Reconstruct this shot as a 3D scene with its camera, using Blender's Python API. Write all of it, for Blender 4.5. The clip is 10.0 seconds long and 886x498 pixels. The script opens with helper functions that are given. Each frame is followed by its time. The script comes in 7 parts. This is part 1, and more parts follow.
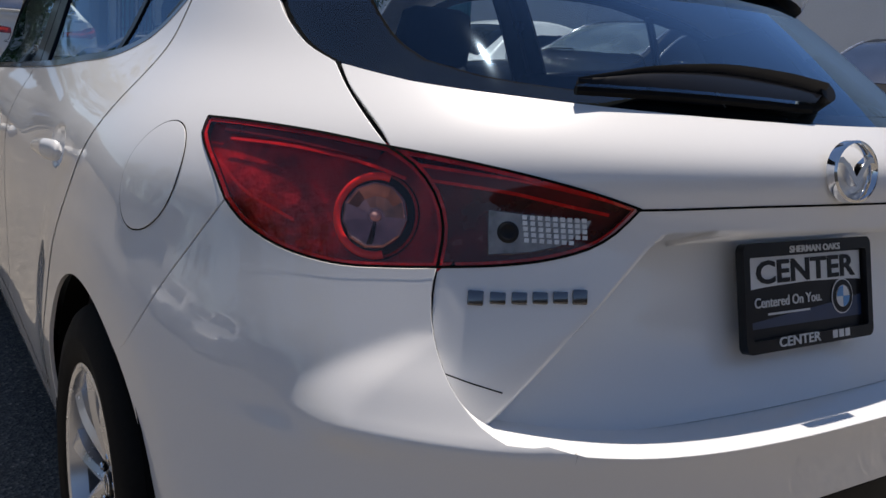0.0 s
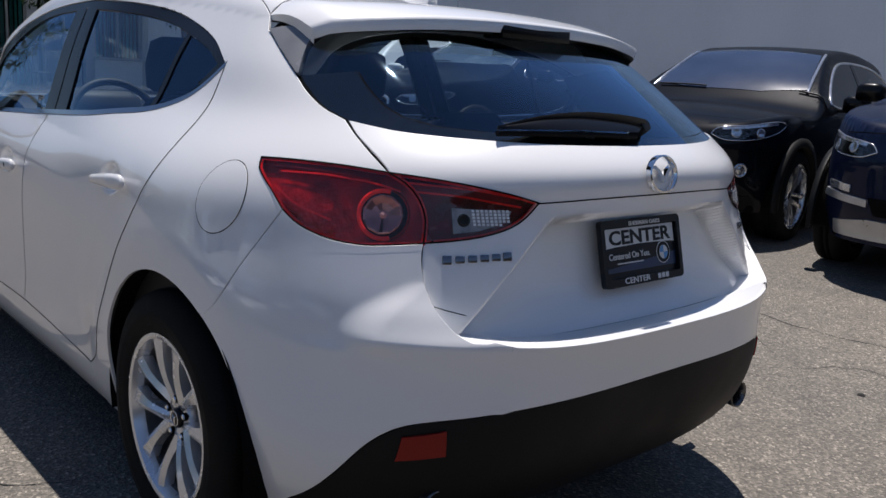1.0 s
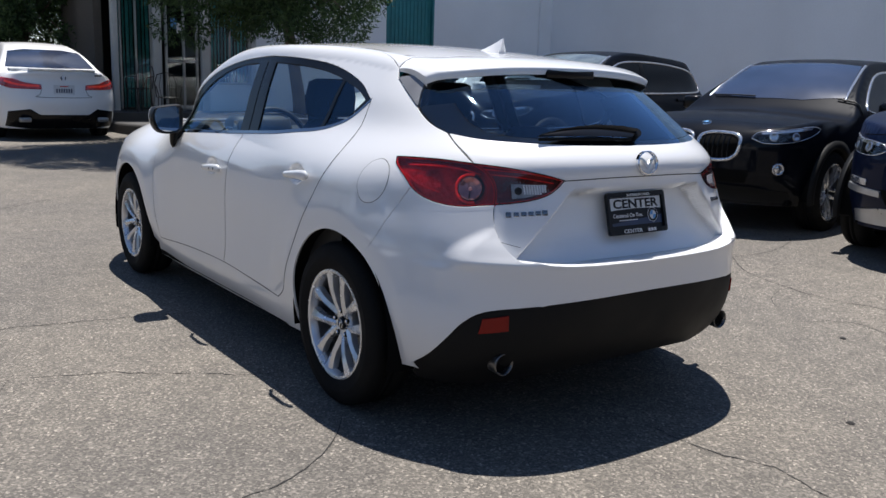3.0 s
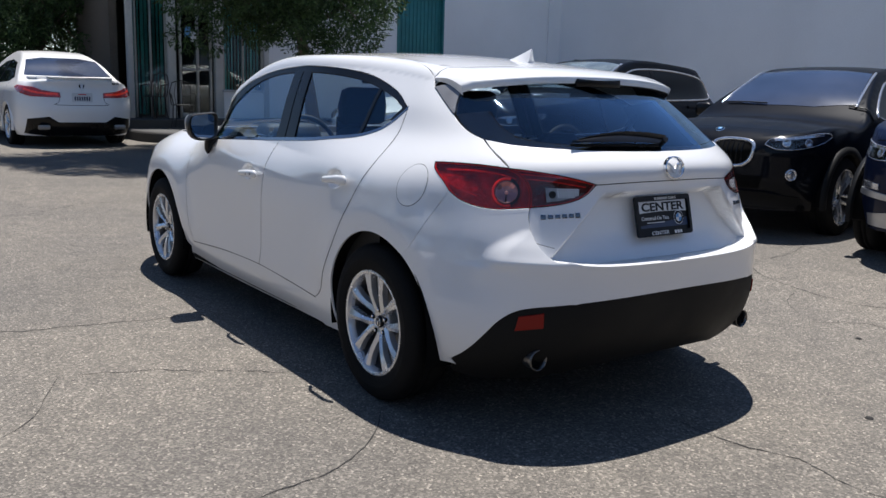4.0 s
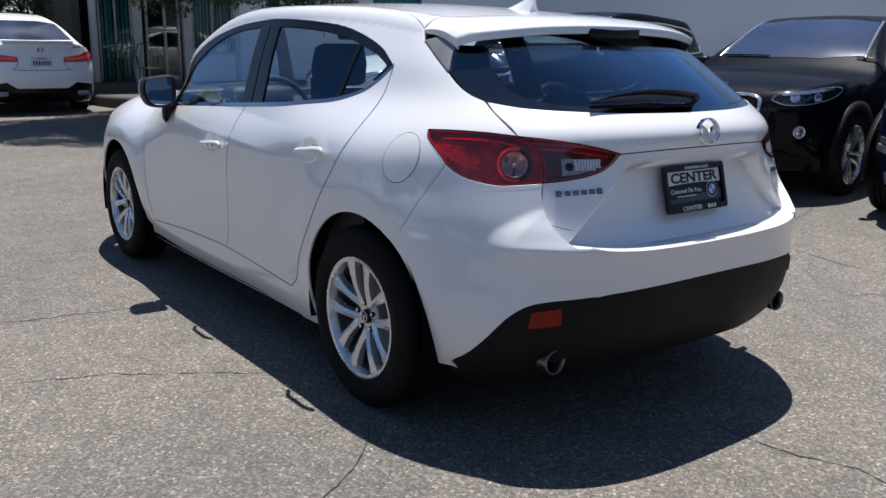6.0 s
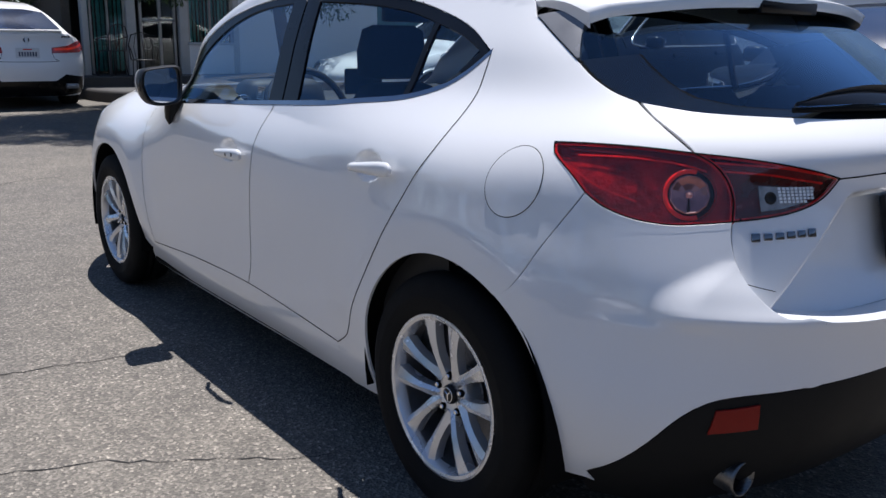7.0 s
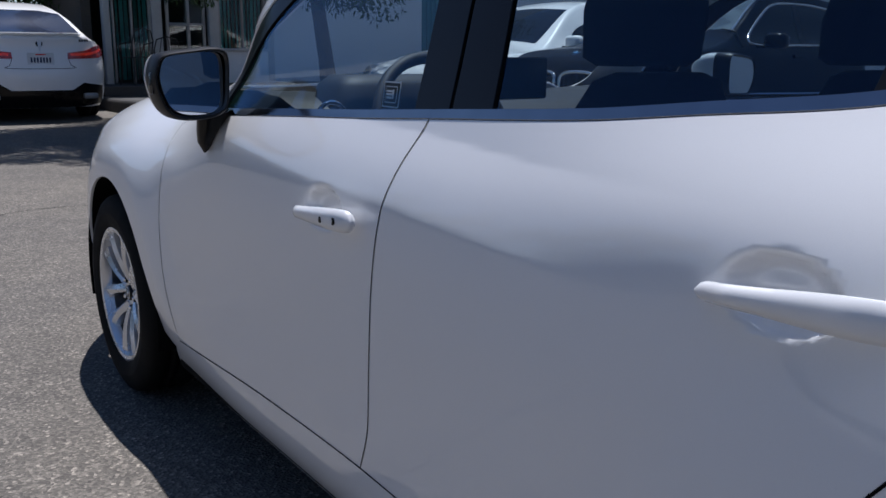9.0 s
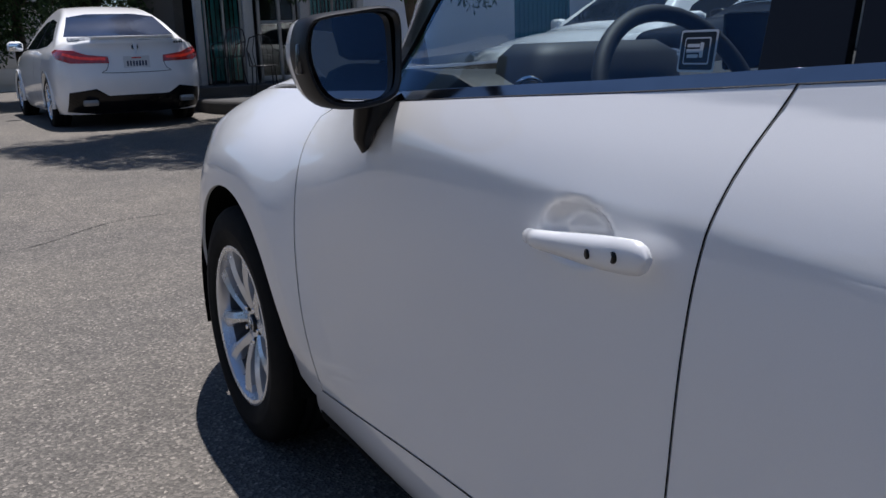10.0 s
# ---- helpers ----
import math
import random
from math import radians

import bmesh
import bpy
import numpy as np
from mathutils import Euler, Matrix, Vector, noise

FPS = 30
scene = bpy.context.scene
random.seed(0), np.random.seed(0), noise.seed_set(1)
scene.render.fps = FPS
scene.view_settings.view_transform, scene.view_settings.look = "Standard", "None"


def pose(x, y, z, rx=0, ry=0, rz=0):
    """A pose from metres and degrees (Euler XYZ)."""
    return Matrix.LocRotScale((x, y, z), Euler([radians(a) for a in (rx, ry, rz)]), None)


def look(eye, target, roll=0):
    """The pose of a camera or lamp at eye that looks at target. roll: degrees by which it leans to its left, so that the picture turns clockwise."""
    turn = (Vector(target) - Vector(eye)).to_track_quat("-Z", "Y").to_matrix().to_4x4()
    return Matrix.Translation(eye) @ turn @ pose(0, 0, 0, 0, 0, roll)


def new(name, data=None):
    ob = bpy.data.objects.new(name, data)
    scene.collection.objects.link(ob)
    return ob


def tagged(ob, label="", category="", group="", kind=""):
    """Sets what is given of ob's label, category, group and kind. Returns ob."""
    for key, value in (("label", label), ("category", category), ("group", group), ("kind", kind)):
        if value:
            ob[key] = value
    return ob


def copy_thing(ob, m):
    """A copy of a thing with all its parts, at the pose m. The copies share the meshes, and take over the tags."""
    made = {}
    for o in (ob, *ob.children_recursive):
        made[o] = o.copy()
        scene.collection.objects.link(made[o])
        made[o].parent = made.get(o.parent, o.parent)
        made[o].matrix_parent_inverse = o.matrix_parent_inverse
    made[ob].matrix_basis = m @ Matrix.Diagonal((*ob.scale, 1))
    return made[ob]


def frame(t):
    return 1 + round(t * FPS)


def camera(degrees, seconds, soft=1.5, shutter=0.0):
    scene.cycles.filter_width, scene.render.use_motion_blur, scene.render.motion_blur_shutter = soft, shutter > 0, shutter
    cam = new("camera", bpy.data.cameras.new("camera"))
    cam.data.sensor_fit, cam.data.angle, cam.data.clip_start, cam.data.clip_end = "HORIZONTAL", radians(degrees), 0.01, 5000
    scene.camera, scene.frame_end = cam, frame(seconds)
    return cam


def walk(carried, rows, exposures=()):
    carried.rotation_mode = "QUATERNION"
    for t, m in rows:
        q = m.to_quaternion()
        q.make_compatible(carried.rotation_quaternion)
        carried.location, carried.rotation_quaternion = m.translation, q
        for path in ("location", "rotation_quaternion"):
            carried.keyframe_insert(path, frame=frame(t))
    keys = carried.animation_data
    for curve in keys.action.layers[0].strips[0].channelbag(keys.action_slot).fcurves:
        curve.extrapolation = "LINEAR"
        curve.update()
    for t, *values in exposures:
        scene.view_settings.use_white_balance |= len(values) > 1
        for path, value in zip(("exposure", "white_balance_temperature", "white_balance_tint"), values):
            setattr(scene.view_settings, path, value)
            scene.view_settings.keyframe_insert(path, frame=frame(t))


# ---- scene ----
cam = camera(54.3, 10.0)
PATH = [
    (0, (-1.164, -1.479, 1.114), (-0.079, 0.146, 0.685), 5.0),
    (0.5, (-1.484, -1.661, 1.164), (-0.254, -0.139, 0.751), 4.2),
    (1, (-1.719, -1.937, 1.211), (-0.412, -0.477, 0.809), 3.4),
    (1.5, (-1.949, -2.227, 1.193), (-0.698, -0.728, 0.76), 3.0),
    (2, (-2.163, -2.472, 1.256), (-0.94, -0.949, 0.824), 2.9),
    (2.5, (-2.288, -2.759, 1.26), (-1.106, -1.201, 0.841), 2.1),
    (3, (-2.464, -2.907, 1.281), (-1.312, -1.317, 0.898), 1.8),
    (4.5, (-2.659, -2.962, 1.285), (-1.516, -1.362, 0.918), 1.7),
    (5, (-2.656, -2.928, 1.282), (-1.512, -1.329, 0.916), 1.7),
    (6.3, (-2.321, -2.287, 1.248), (-1.147, -0.739, 0.774), 0.7),
    (6.5, (-2.289, -2.105, 1.216), (-1.108, -0.561, 0.746), 1.1),
    (7, (-2.141, -1.659, 1.225), (-0.961, -0.115, 0.754), 0.9),
    (7.5, (-1.972, -1.243, 1.2), (-0.791, 0.302, 0.732), 1.1),
    (8, (-1.842, -0.826, 1.162), (-0.662, 0.719, 0.695), 1.2),
    (8.5, (-1.691, -0.454, 1.128), (-0.512, 1.094, 0.664), 1.0),
    (9, (-1.602, -0.113, 1.11), (-0.465, 1.47, 0.661), 0.6),
    (9.5, (-1.571, 0.212, 1.094), (-0.432, 1.797, 0.657), 1.0),
    (10, (-1.513, 0.483, 1.052), (-0.543, 2.169, 0.588), -2.0),
]
walk(cam, [(t, look(eye, target, roll)) for t, eye, target, roll in PATH],
     [(0, -.16, 6850, 14), (.5, -.28, 6500, 15), (2, .20, 6300, 13), (5, .19, 6250, 12), (7, .19, 6050, 14), (8, -.10, 5950, 14), (9, -.25, 5850, 15), (10, -.17, 6050, 15)])

# ---- daylight: a high sun ahead of the parked car and to its right ----
SUN = Vector((0.17, 0.20, 1.0)).normalized()
world = bpy.data.worlds.new("sky")
scene.world = world
world.use_nodes = True
wn = world.node_tree.nodes
sky = wn.new("ShaderNodeTexSky")
sky.sky_type, sky.sun_disc = "NISHITA", False
sky.sun_elevation = math.asin(SUN.z)
sky.sun_rotation = math.atan2(SUN.x, SUN.y)
sky.air_density, sky.dust_density, sky.ozone_density = 0.9, 0.0, 3.0
world.node_tree.links.new(sky.outputs[0], wn["Background"].inputs[0])
wn["Background"].inputs[1].default_value = 0.095
sun = new("sun", bpy.data.lights.new("sun", "SUN"))
sun.data.energy, sun.data.angle, sun.data.color = 6.35, radians(0.53), (1.0, 0.955, 0.88)
sun.matrix_world = look(SUN * 30, (0, 0, 0))
scene.view_settings.exposure = 0.0

# ---- materials ----
def nodes_of(name):
    m = bpy.data.materials.new(name)
    m.use_nodes = True
    t = m.node_tree
    return m, t.nodes, t.links, t.nodes["Principled BSDF"]


def surface(name, base, rough, metal=0.0, coat=0.0, grain=(0, 0), stain=(0, 0), bump=(0, 0), piece=0.0, coat_rough=0.03, spec=0.5, tint=None, coat_ior=1.5):
    """A procedural surface: colour varied by fine grain and broad stains, roughness with them, and fine relief.
    grain, stain, bump: (features a metre, amount); piece: how far whole pieces differ; tint: the colour of the stains."""
    m, n, l, b = nodes_of(name)
    b.inputs["Roughness"].default_value = rough
    b.inputs["Metallic"].default_value = metal
    b.inputs["Coat Weight"].default_value = coat
    b.inputs["Coat Roughness"].default_value = coat_rough
    b.inputs["Coat IOR"].default_value = coat_ior
    b.inputs["Specular IOR Level"].default_value = spec
    co = n.new("ShaderNodeTexCoord").outputs["Object"]
    rgb = n.new("ShaderNodeRGB")
    rgb.outputs[0].default_value = (*base, 1)
    out = rgb.outputs[0]

    def noisy(scale, detail=6):
        t = n.new("ShaderNodeTexNoise")
        t.inputs["Scale"].default_value, t.inputs["Detail"].default_value = scale, detail
        l.new(co, t.inputs["Vector"])
        return t.outputs["Fac"]

    def spread(fac, lo, hi):
        r = n.new("ShaderNodeMapRange")
        r.inputs["From Min"].default_value, r.inputs["From Max"].default_value = 0.3, 0.7
        r.inputs["To Min"].default_value, r.inputs["To Max"].default_value = lo, hi
        l.new(fac, r.inputs["Value"])
        return r.outputs[0]

    def times(colour, fac):
        x = n.new("ShaderNodeMix")
        x.data_type, x.blend_type = "RGBA", "MULTIPLY"
        x.inputs["Factor"].default_value = 1
        l.new(colour, x.inputs["A"]), l.new(fac, x.inputs["B"])
        return x.outputs["Result"]
    if grain[1]:
        out = times(out, spread(noisy(grain[0]), 1 - grain[1], 1 + grain[1]))
    if stain[1]:
        s = noisy(stain[0], 4)
        if tint:
            x = n.new("ShaderNodeMix")
            x.data_type = "RGBA"
            l.new(spread(s, 0, stain[1]), x.inputs["Factor"])
            l.new(out, x.inputs["A"])
            x.inputs["B"].default_value = (*tint, 1)
            out = x.outputs["Result"]
        else:
            out = times(out, spread(s, 1 - stain[1], 1 + stain[1]))
        l.new(spread(s, rough * .85, min(1, rough * 1.15)), b.inputs["Roughness"])
    if piece:
        r = n.new("ShaderNodeObjectInfo")
        out = times(out, spread(r.outputs["Random"], 1 - piece, 1 + piece))
    l.new(out, b.inputs["Base Color"])
    if bump[1]:
        k = n.new("ShaderNodeBump")
        k.inputs["Strength"].default_value, k.inputs["Distance"].default_value = bump[1], 0.4 / bump[0]
        l.new(noisy(bump[0], 3), k.inputs["Height"])
        l.new(k.outputs[0], b.inputs["Normal"])
    return m


def pane(name, tint, rough=0.0, gain=1.0, sheen=(1, 1, 1)):
    """Thin glass, alike from both sides: what lies behind shows through its tint, with a mirror coat that grows at grazing angles."""
    m, n, l, b = nodes_of(name)
    n.remove(b)
    see, gloss, mix, fr = n.new("ShaderNodeBsdfTransparent"), n.new("ShaderNodeBsdfGlossy"), n.new("ShaderNodeMixShader"), n.new("ShaderNodeLayerWeight")
    see.inputs[0].default_value = (*tint, 1)
    gloss.inputs["Roughness"].default_value = rough
    gloss.inputs["Color"].default_value = (*sheen, 1)
    fr.inputs["Blend"].default_value = .5
    p5, g = n.new("ShaderNodeMath"), n.new("ShaderNodeMath")
    p5.operation, p5.inputs[1].default_value = "POWER", 5.0
    g.operation, g.use_clamp = "MULTIPLY_ADD", True
    g.inputs[1].default_value, g.inputs[2].default_value = .9 * gain, .045 * gain
    l.new(fr.outputs["Facing"], p5.inputs[0]), l.new(p5.outputs[0], g.inputs[0])
    l.new(g.outputs[0], mix.inputs[0]), l.new(see.outputs[0], mix.inputs[1]), l.new(gloss.outputs[0], mix.inputs[2])
    l.new(mix.outputs[0], n["Material Output"].inputs[0])
    return m


WHITE = surface("white_pearl_paint", (.80, .80, .80), .38, coat=1.0, grain=(900, .015), stain=(1.5, .015), coat_rough=.015, coat_ior=1.62)
WHITE_FAR = surface("white_car_paint", (.84, .84, .84), .4, coat=1.0, stain=(2, .02))
BLACK_PAINT = surface("black_car_paint", (.003, .004, .007), .4, spec=.03, coat=.28, stain=(2, .1))
NAVY_PAINT = surface("navy_car_paint", (.003, .007, .026), .4, spec=.05, coat=.40, stain=(2, .1))
GLOSS_BLACK = surface("gloss_black_trim", (.004, .004, .005), .3, spec=.1, coat=.35, stain=(6, .1))
SATIN_BLACK = surface("satin_black_trim", (.008, .008, .009), .45, spec=.3, stain=(8, .15))
PLASTIC = surface("textured_black_plastic", (.006, .006, .006), .62, spec=.22, grain=(400, .2), stain=(4, .2), bump=(900, .15))
RUBBER = surface("tyre_rubber", (.006, .006, .006), .8, spec=.15, grain=(120, .2), stain=(7, .22), bump=(400, .1), tint=(.028, .026, .024))
ALLOY = surface("silver_alloy_paint", (.72, .73, .75), .26, metal=.7, coat=.6, stain=(9, .05))
# rim barrel metal, much darker than the spokes
BARREL = surface("dark_rim_barrel", (.10, .10, .105), .45, metal=.5, stain=(12, .3))
CHROME = surface("chrome", (.80, .81, .83), .06, metal=1.0, stain=(30, .03))
DARK_CHROME = surface("dark_chrome", (.22, .22, .23), .16, metal=1.0, stain=(30, .05))
EXHAUST = surface("sooty_exhaust_steel", (.17, .165, .16), .30, metal=.9, grain=(150, .2), stain=(25, .3))
STEEL = surface("brake_steel", (.30, .29, .28), .42, metal=.9, grain=(200, .2))
DARK = surface("shadow_gap_black", (.004, .004, .004), .95, spec=.1, stain=(10, .2))
CABIN = surface("black_cabin_trim", (.020, .020, .021), .6, spec=.35, grain=(300, .2), stain=(5, .2), bump=(500, .1))
CLOTH = surface("black_seat_cloth", (.016, .016, .018), .9, spec=.1, grain=(500, .3), stain=(6, .2), bump=(700, .2))
HEADLINER = surface("grey_headliner", (.12, .12, .12), .9, grain=(400, .1), stain=(3, .05))
# the blue sheen paints a deeper sky into the side and rear glass reflections
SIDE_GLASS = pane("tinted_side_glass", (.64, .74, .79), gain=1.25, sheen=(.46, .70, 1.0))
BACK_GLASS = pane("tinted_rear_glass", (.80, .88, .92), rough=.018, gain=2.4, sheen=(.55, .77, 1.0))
SCREEN_GLASS = pane("windscreen_glass", (.90, .96, .96))
LAMP_LENS = pane("rose_lamp_lens", (.97, .62, .60), gain=1.0)
CLEAR_LENS = pane("clear_lamp_lens", (.92, .92, .92))
RED_INNER = surface("red_reflector_plastic", (.60, .012, .011), .25, coat=.6, stain=(40, .3))
RED_DARK = surface("dark_red_lamp_housing", (.29, .006, .008), .22, coat=.3, stain=(22, .6), bump=(38, .5))
RED_BLACK = surface("blackish_red_lamp_housing", (.065, .003, .004), .25, coat=.2, stain=(25, .6), bump=(45, .35))
RED_PURPLE = surface("purple_black_lamp_strip", (.10, .006, .010), .2, coat=.3, stain=(18, .4))
BOWL_CHROME = surface("bright_lamp_bowl", (.40, .40, .40), .16, metal=1.0, stain=(90, .3))
FIN_GREY = surface("grey_gloss_fin", (.19, .19, .195), .25, coat=1.0, stain=(9, .15))
REFLECTOR = surface("red_bumper_reflector", (.23, .010, .005), .4, coat=.1, spec=.2, grain=(700, .25), bump=(500, .2))

# ---- mesh helpers ----
def skin(name, verts, faces, material, parent=None, label="", normals=None, smooth=True):
    """One mesh object from vertices and faces, under a parent if there is one."""
    me = bpy.data.meshes.new(name)
    me.from_pydata([tuple(map(float, v)) for v in verts], [], [tuple(map(int, f)) for f in faces])
    me.validate(clean_customdata=False)
    me.polygons.foreach_set("use_smooth", [smooth] * len(me.polygons))
    if normals is not None and len(me.vertices) == len(normals):
        me.normals_split_custom_set_from_vertices([tuple(map(float, v)) for v in normals])
    me.materials.append(material)
    ob = new(name, me)
    ob.parent = parent
    if label:
        ob["label"] = label
    return ob


def part(name, bm, material, parent=None, label="", smooth=35, flip=True):
    """A bmesh as one mesh object; edges sharper than smooth degrees stay sharp."""
    if flip:
        bmesh.ops.recalc_face_normals(bm, faces=bm.faces)
    if smooth:
        for e in bm.edges:
            e.smooth = len(e.link_faces) == 2 and e.calc_face_angle(0) < radians(smooth)
        for f in bm.faces:
            f.smooth = True
    me = bpy.data.meshes.new(name)
    bm.to_mesh(me)
    bm.free()
    me.materials.append(material)
    ob = new(name, me)
    ob.parent = parent
    if label:
        ob["label"] = label
    return ob


def thing(name, label, category, at=None, group="", kind=""):
    ob = new(name)
    if at is not None:
        ob.matrix_basis = at
    return tagged(ob, label, category, group, kind)


def box_into(bm, size, at=(0, 0, 0), bevel=0.0, turn=None, seg=2):
    """A box with rounded edges, added to bm; size and centre in metres."""
    made = bmesh.ops.create_cube(bm, size=1)["verts"]
    m = Matrix.Translation(at) @ (turn or Matrix()) @ Matrix.Diagonal((*size, 1))
    bmesh.ops.transform(bm, matrix=m, verts=made)
    if bevel:
        edges = list({e for v in made for e in v.link_edges})
        bmesh.ops.bevel(bm, geom=edges, offset=bevel, segments=seg, affect="EDGES", profile=.5)


def box(name, size, at, material, parent=None, bevel=.004, label="", turn=None):
    bm = bmesh.new()
    box_into(bm, size, at, bevel, turn)
    return part(name, bm, material, parent, label)


def lathe(profile, steps=48, axis="x", closed=False):
    """Turns a profile of (radius, along) round an axis; vertices and faces."""
    v, f, k = [], [], len(profile)
    for i in range(steps):
        a = 2 * math.pi * i / steps
        for r, s in profile:
            v.append((s, r * math.cos(a), r * math.sin(a)) if axis == "x" else (r * math.cos(a), r * math.sin(a), s) if axis == "z" else (r * math.cos(a), s, r * math.sin(a)))
    for i in range(steps):
        for j in range(k if closed else k - 1):
            a, b = i * k + j, i * k + (j + 1) % k
            c, d = ((i + 1) % steps) * k + (j + 1) % k, ((i + 1) % steps) * k + j
            f.append((a, b, c, d))
    return v, f


def tube_into(bm, pts, radius, sides=8, caps=True):
    """A round bar along points, with a radius of its own for each point if given."""
    pts = [Vector(p) for p in pts]
    rad = radius if hasattr(radius, "__len__") else [radius] * len(pts)
    rings, up = [], None
    for i, p in enumerate(pts):
        d = (pts[min(i + 1, len(pts) - 1)] - pts[max(i - 1, 0)]).normalized()
        up = (up or (Vector((0, 0, 1)) if abs(d.z) < .9 else Vector((1, 0, 0))))
        side = d.cross(up).normalized()
        up = side.cross(d).normalized()
        rings.append([bm.verts.new(p + rad[i] * (math.cos(a) * side + math.sin(a) * up)) for a in (2 * math.pi * j / sides for j in range(sides))])
    for a, b in zip(rings, rings[1:]):
        for j in range(sides):
            bm.faces.new((a[j], a[(j + 1) % sides], b[(j + 1) % sides], b[j]))
    if caps:
        bm.faces.new(rings[0][::-1])
        bm.faces.new(rings[-1])


def tube(name, pts, radius, material, parent=None, sides=8, label=""):
    bm = bmesh.new()
    tube_into(bm, pts, radius, sides)
    return part(name, bm, material, parent, label)


def slab_into(bm, outline, thick, m=Matrix(), bevel=0.0):
    """A plate from a flat outline in x, y, standing thick up z, placed by m."""
    base = [bm.verts.new(m @ Vector((x, y, 0))) for x, y in outline]
    top = [bm.verts.new(m @ Vector((x, y, thick))) for x, y in outline]
    n = len(base)
    bm.faces.new(base[::-1])
    cap = bm.faces.new(top)
    for i in range(n):
        bm.faces.new((base[i], base[(i + 1) % n], top[(i + 1) % n], top[i]))
    if bevel:
        bmesh.ops.bevel(bm, geom=list(cap.edges), offset=bevel, segments=2, affect="EDGES", profile=.5)


def slab(name, outline, thick, material, parent=None, m=Matrix(), bevel=0.0, label=""):
    bm = bmesh.new()
    slab_into(bm, outline, thick, m, bevel)
    return part(name, bm, material, parent, label)


def curve(pts, step=.02, closed=False, smooth=True):
    """A Catmull-Rom line through points (any dimension), sampled about every step; straight where smooth is off."""
    p = np.array(pts, float)
    n, out = len(p), []
    for i in range(n if closed else n - 1):
        a, b = p[i], p[(i + 1) % n]
        before = p[(i - 1) % n] if closed or i else a + (a - b)
        after = p[(i + 2) % n] if closed or i + 2 < n else b + (b - a)
        k = max(1, int(np.linalg.norm(b - a) / step))
        for s in np.arange(k) / k:
            if smooth:
                # tension scaled to the shorter neighbour, so that short spans do not loop
                d = np.linalg.norm(b - a)
                ta = (b - before) * d / max(np.linalg.norm(b - a) + np.linalg.norm(a - before), 1e-9)
                tb = (after - a) * d / max(np.linalg.norm(b - a) + np.linalg.norm(after - b), 1e-9)
                h = s * s * (3 - 2 * s)
                out.append(a + (b - a) * h + ta * (s * (1 - s) ** 2) - tb * (s * s * (1 - s)))
            else:
                out.append(a + (b - a) * s)
    if not closed:
        out.append(p[-1])
    return np.array(out)


# ---- the outer form of the white hatchback, rear axle over the origin, nose along +y ----
def spline(xs, ys):
    """Natural cubic through the knots, straight beyond them."""
    x, y = np.array(xs, float), np.array(ys, float)
    n, h = len(x), np.diff(x)
    A, r = np.eye(n), np.zeros(n)
    for i in range(1, n - 1):
        A[i, i - 1:i + 2] = h[i - 1], 2 * (h[i - 1] + h[i]), h[i]
        r[i] = 3 * ((y[i + 1] - y[i]) / h[i] - (y[i] - y[i - 1]) / h[i - 1])
    c = np.linalg.solve(A, r)
    b = np.diff(y) / h - h * (2 * c[:-1] + c[1:]) / 3
    d = np.diff(c) / (3 * h)
    end = b[-1] + 2 * c[-2] * h[-1] + 3 * d[-1] * h[-1] ** 2

    def f(v):
        v = np.asarray(v, float)
        w = np.clip(v, x[0], x[-1])
        i = np.clip(np.searchsorted(x, w) - 1, 0, n - 2)
        s = w - x[i]
        return y[i] + s * (b[i] + s * (c[i] + s * d[i])) + np.where(v < x[0], b[0], end) * (v - w)
    return f
def ease(a, b, v):
    s = np.clip((v - a) / (b - a), 0, 1)
    return s * s * s * (s * (6 * s - 15) + 10)
# half width by height: at the doors, at the rear haunch, at the front wing
DOOR = spline((.16, .26, .33, .45, .60, .75, .85, .93, 1.0, 1.1, 1.2, 1.3, 1.4, 1.5), (.80, .855, .868, .874, .880, .884, .877, .860, .831, .782, .733, .677, .617, .557))
HAUNCH = spline((.16, .3, .45, .60, .75, .85, .93, 1.0, 1.1, 1.2, 1.3, 1.4, 1.5), (.825, .864, .876, .878, .878, .8715, .859, .819, .742, .694, .637, .575, .505))
WING = spline((.16, .3, .45, .60, .75, .85, .93, 1.0, 1.1, 1.5), (.80, .855, .875, .880, .868, .828, .75, .66, .56, .30))
TAIL = spline((.14, .22, .30, .40, .50, .60, .65, .672, .680, .688, .70, .735, .775, .793, .835, .88, .95, 1.01, 1.06, 1.10, 1.2, 1.3, 1.4), (-.55, -.68, -.765, -.815, -.838, -.850, -.860, -.866, -.8665, -.862, -.8535, -.8325, -.8075, -.8005, -.7895, -.777, -.764, -.760, -.715, -.66, -.50, -.32, -.12))
GATE = spline((.60, .67, .75, .82, .88, .95, 1.01, 1.06, 1.10, 1.2, 1.3, 1.4), (-.815, -.806, -.793, -.783, -.7715, -.7645, -.760, -.715, -.66, -.50, -.32, -.12))
BOWL = spline((.60, .66, .70, .74, .80, .86, .90, .96), (-.81, -.785, -.752, -.722, -.702, -.688, -.682, -.68))
PLAIN_TAIL = spline((.14, .22, .30, .40, .50, .60, .66, .72, .78, .835, .88, .95, 1.01, 1.06, 1.10, 1.2, 1.3, 1.4), (-.55, -.68, -.765, -.810, -.826, -.824, -.817, -.808, -.797, -.786, -.775, -.764, -.760, -.715, -.66, -.50, -.32, -.12))
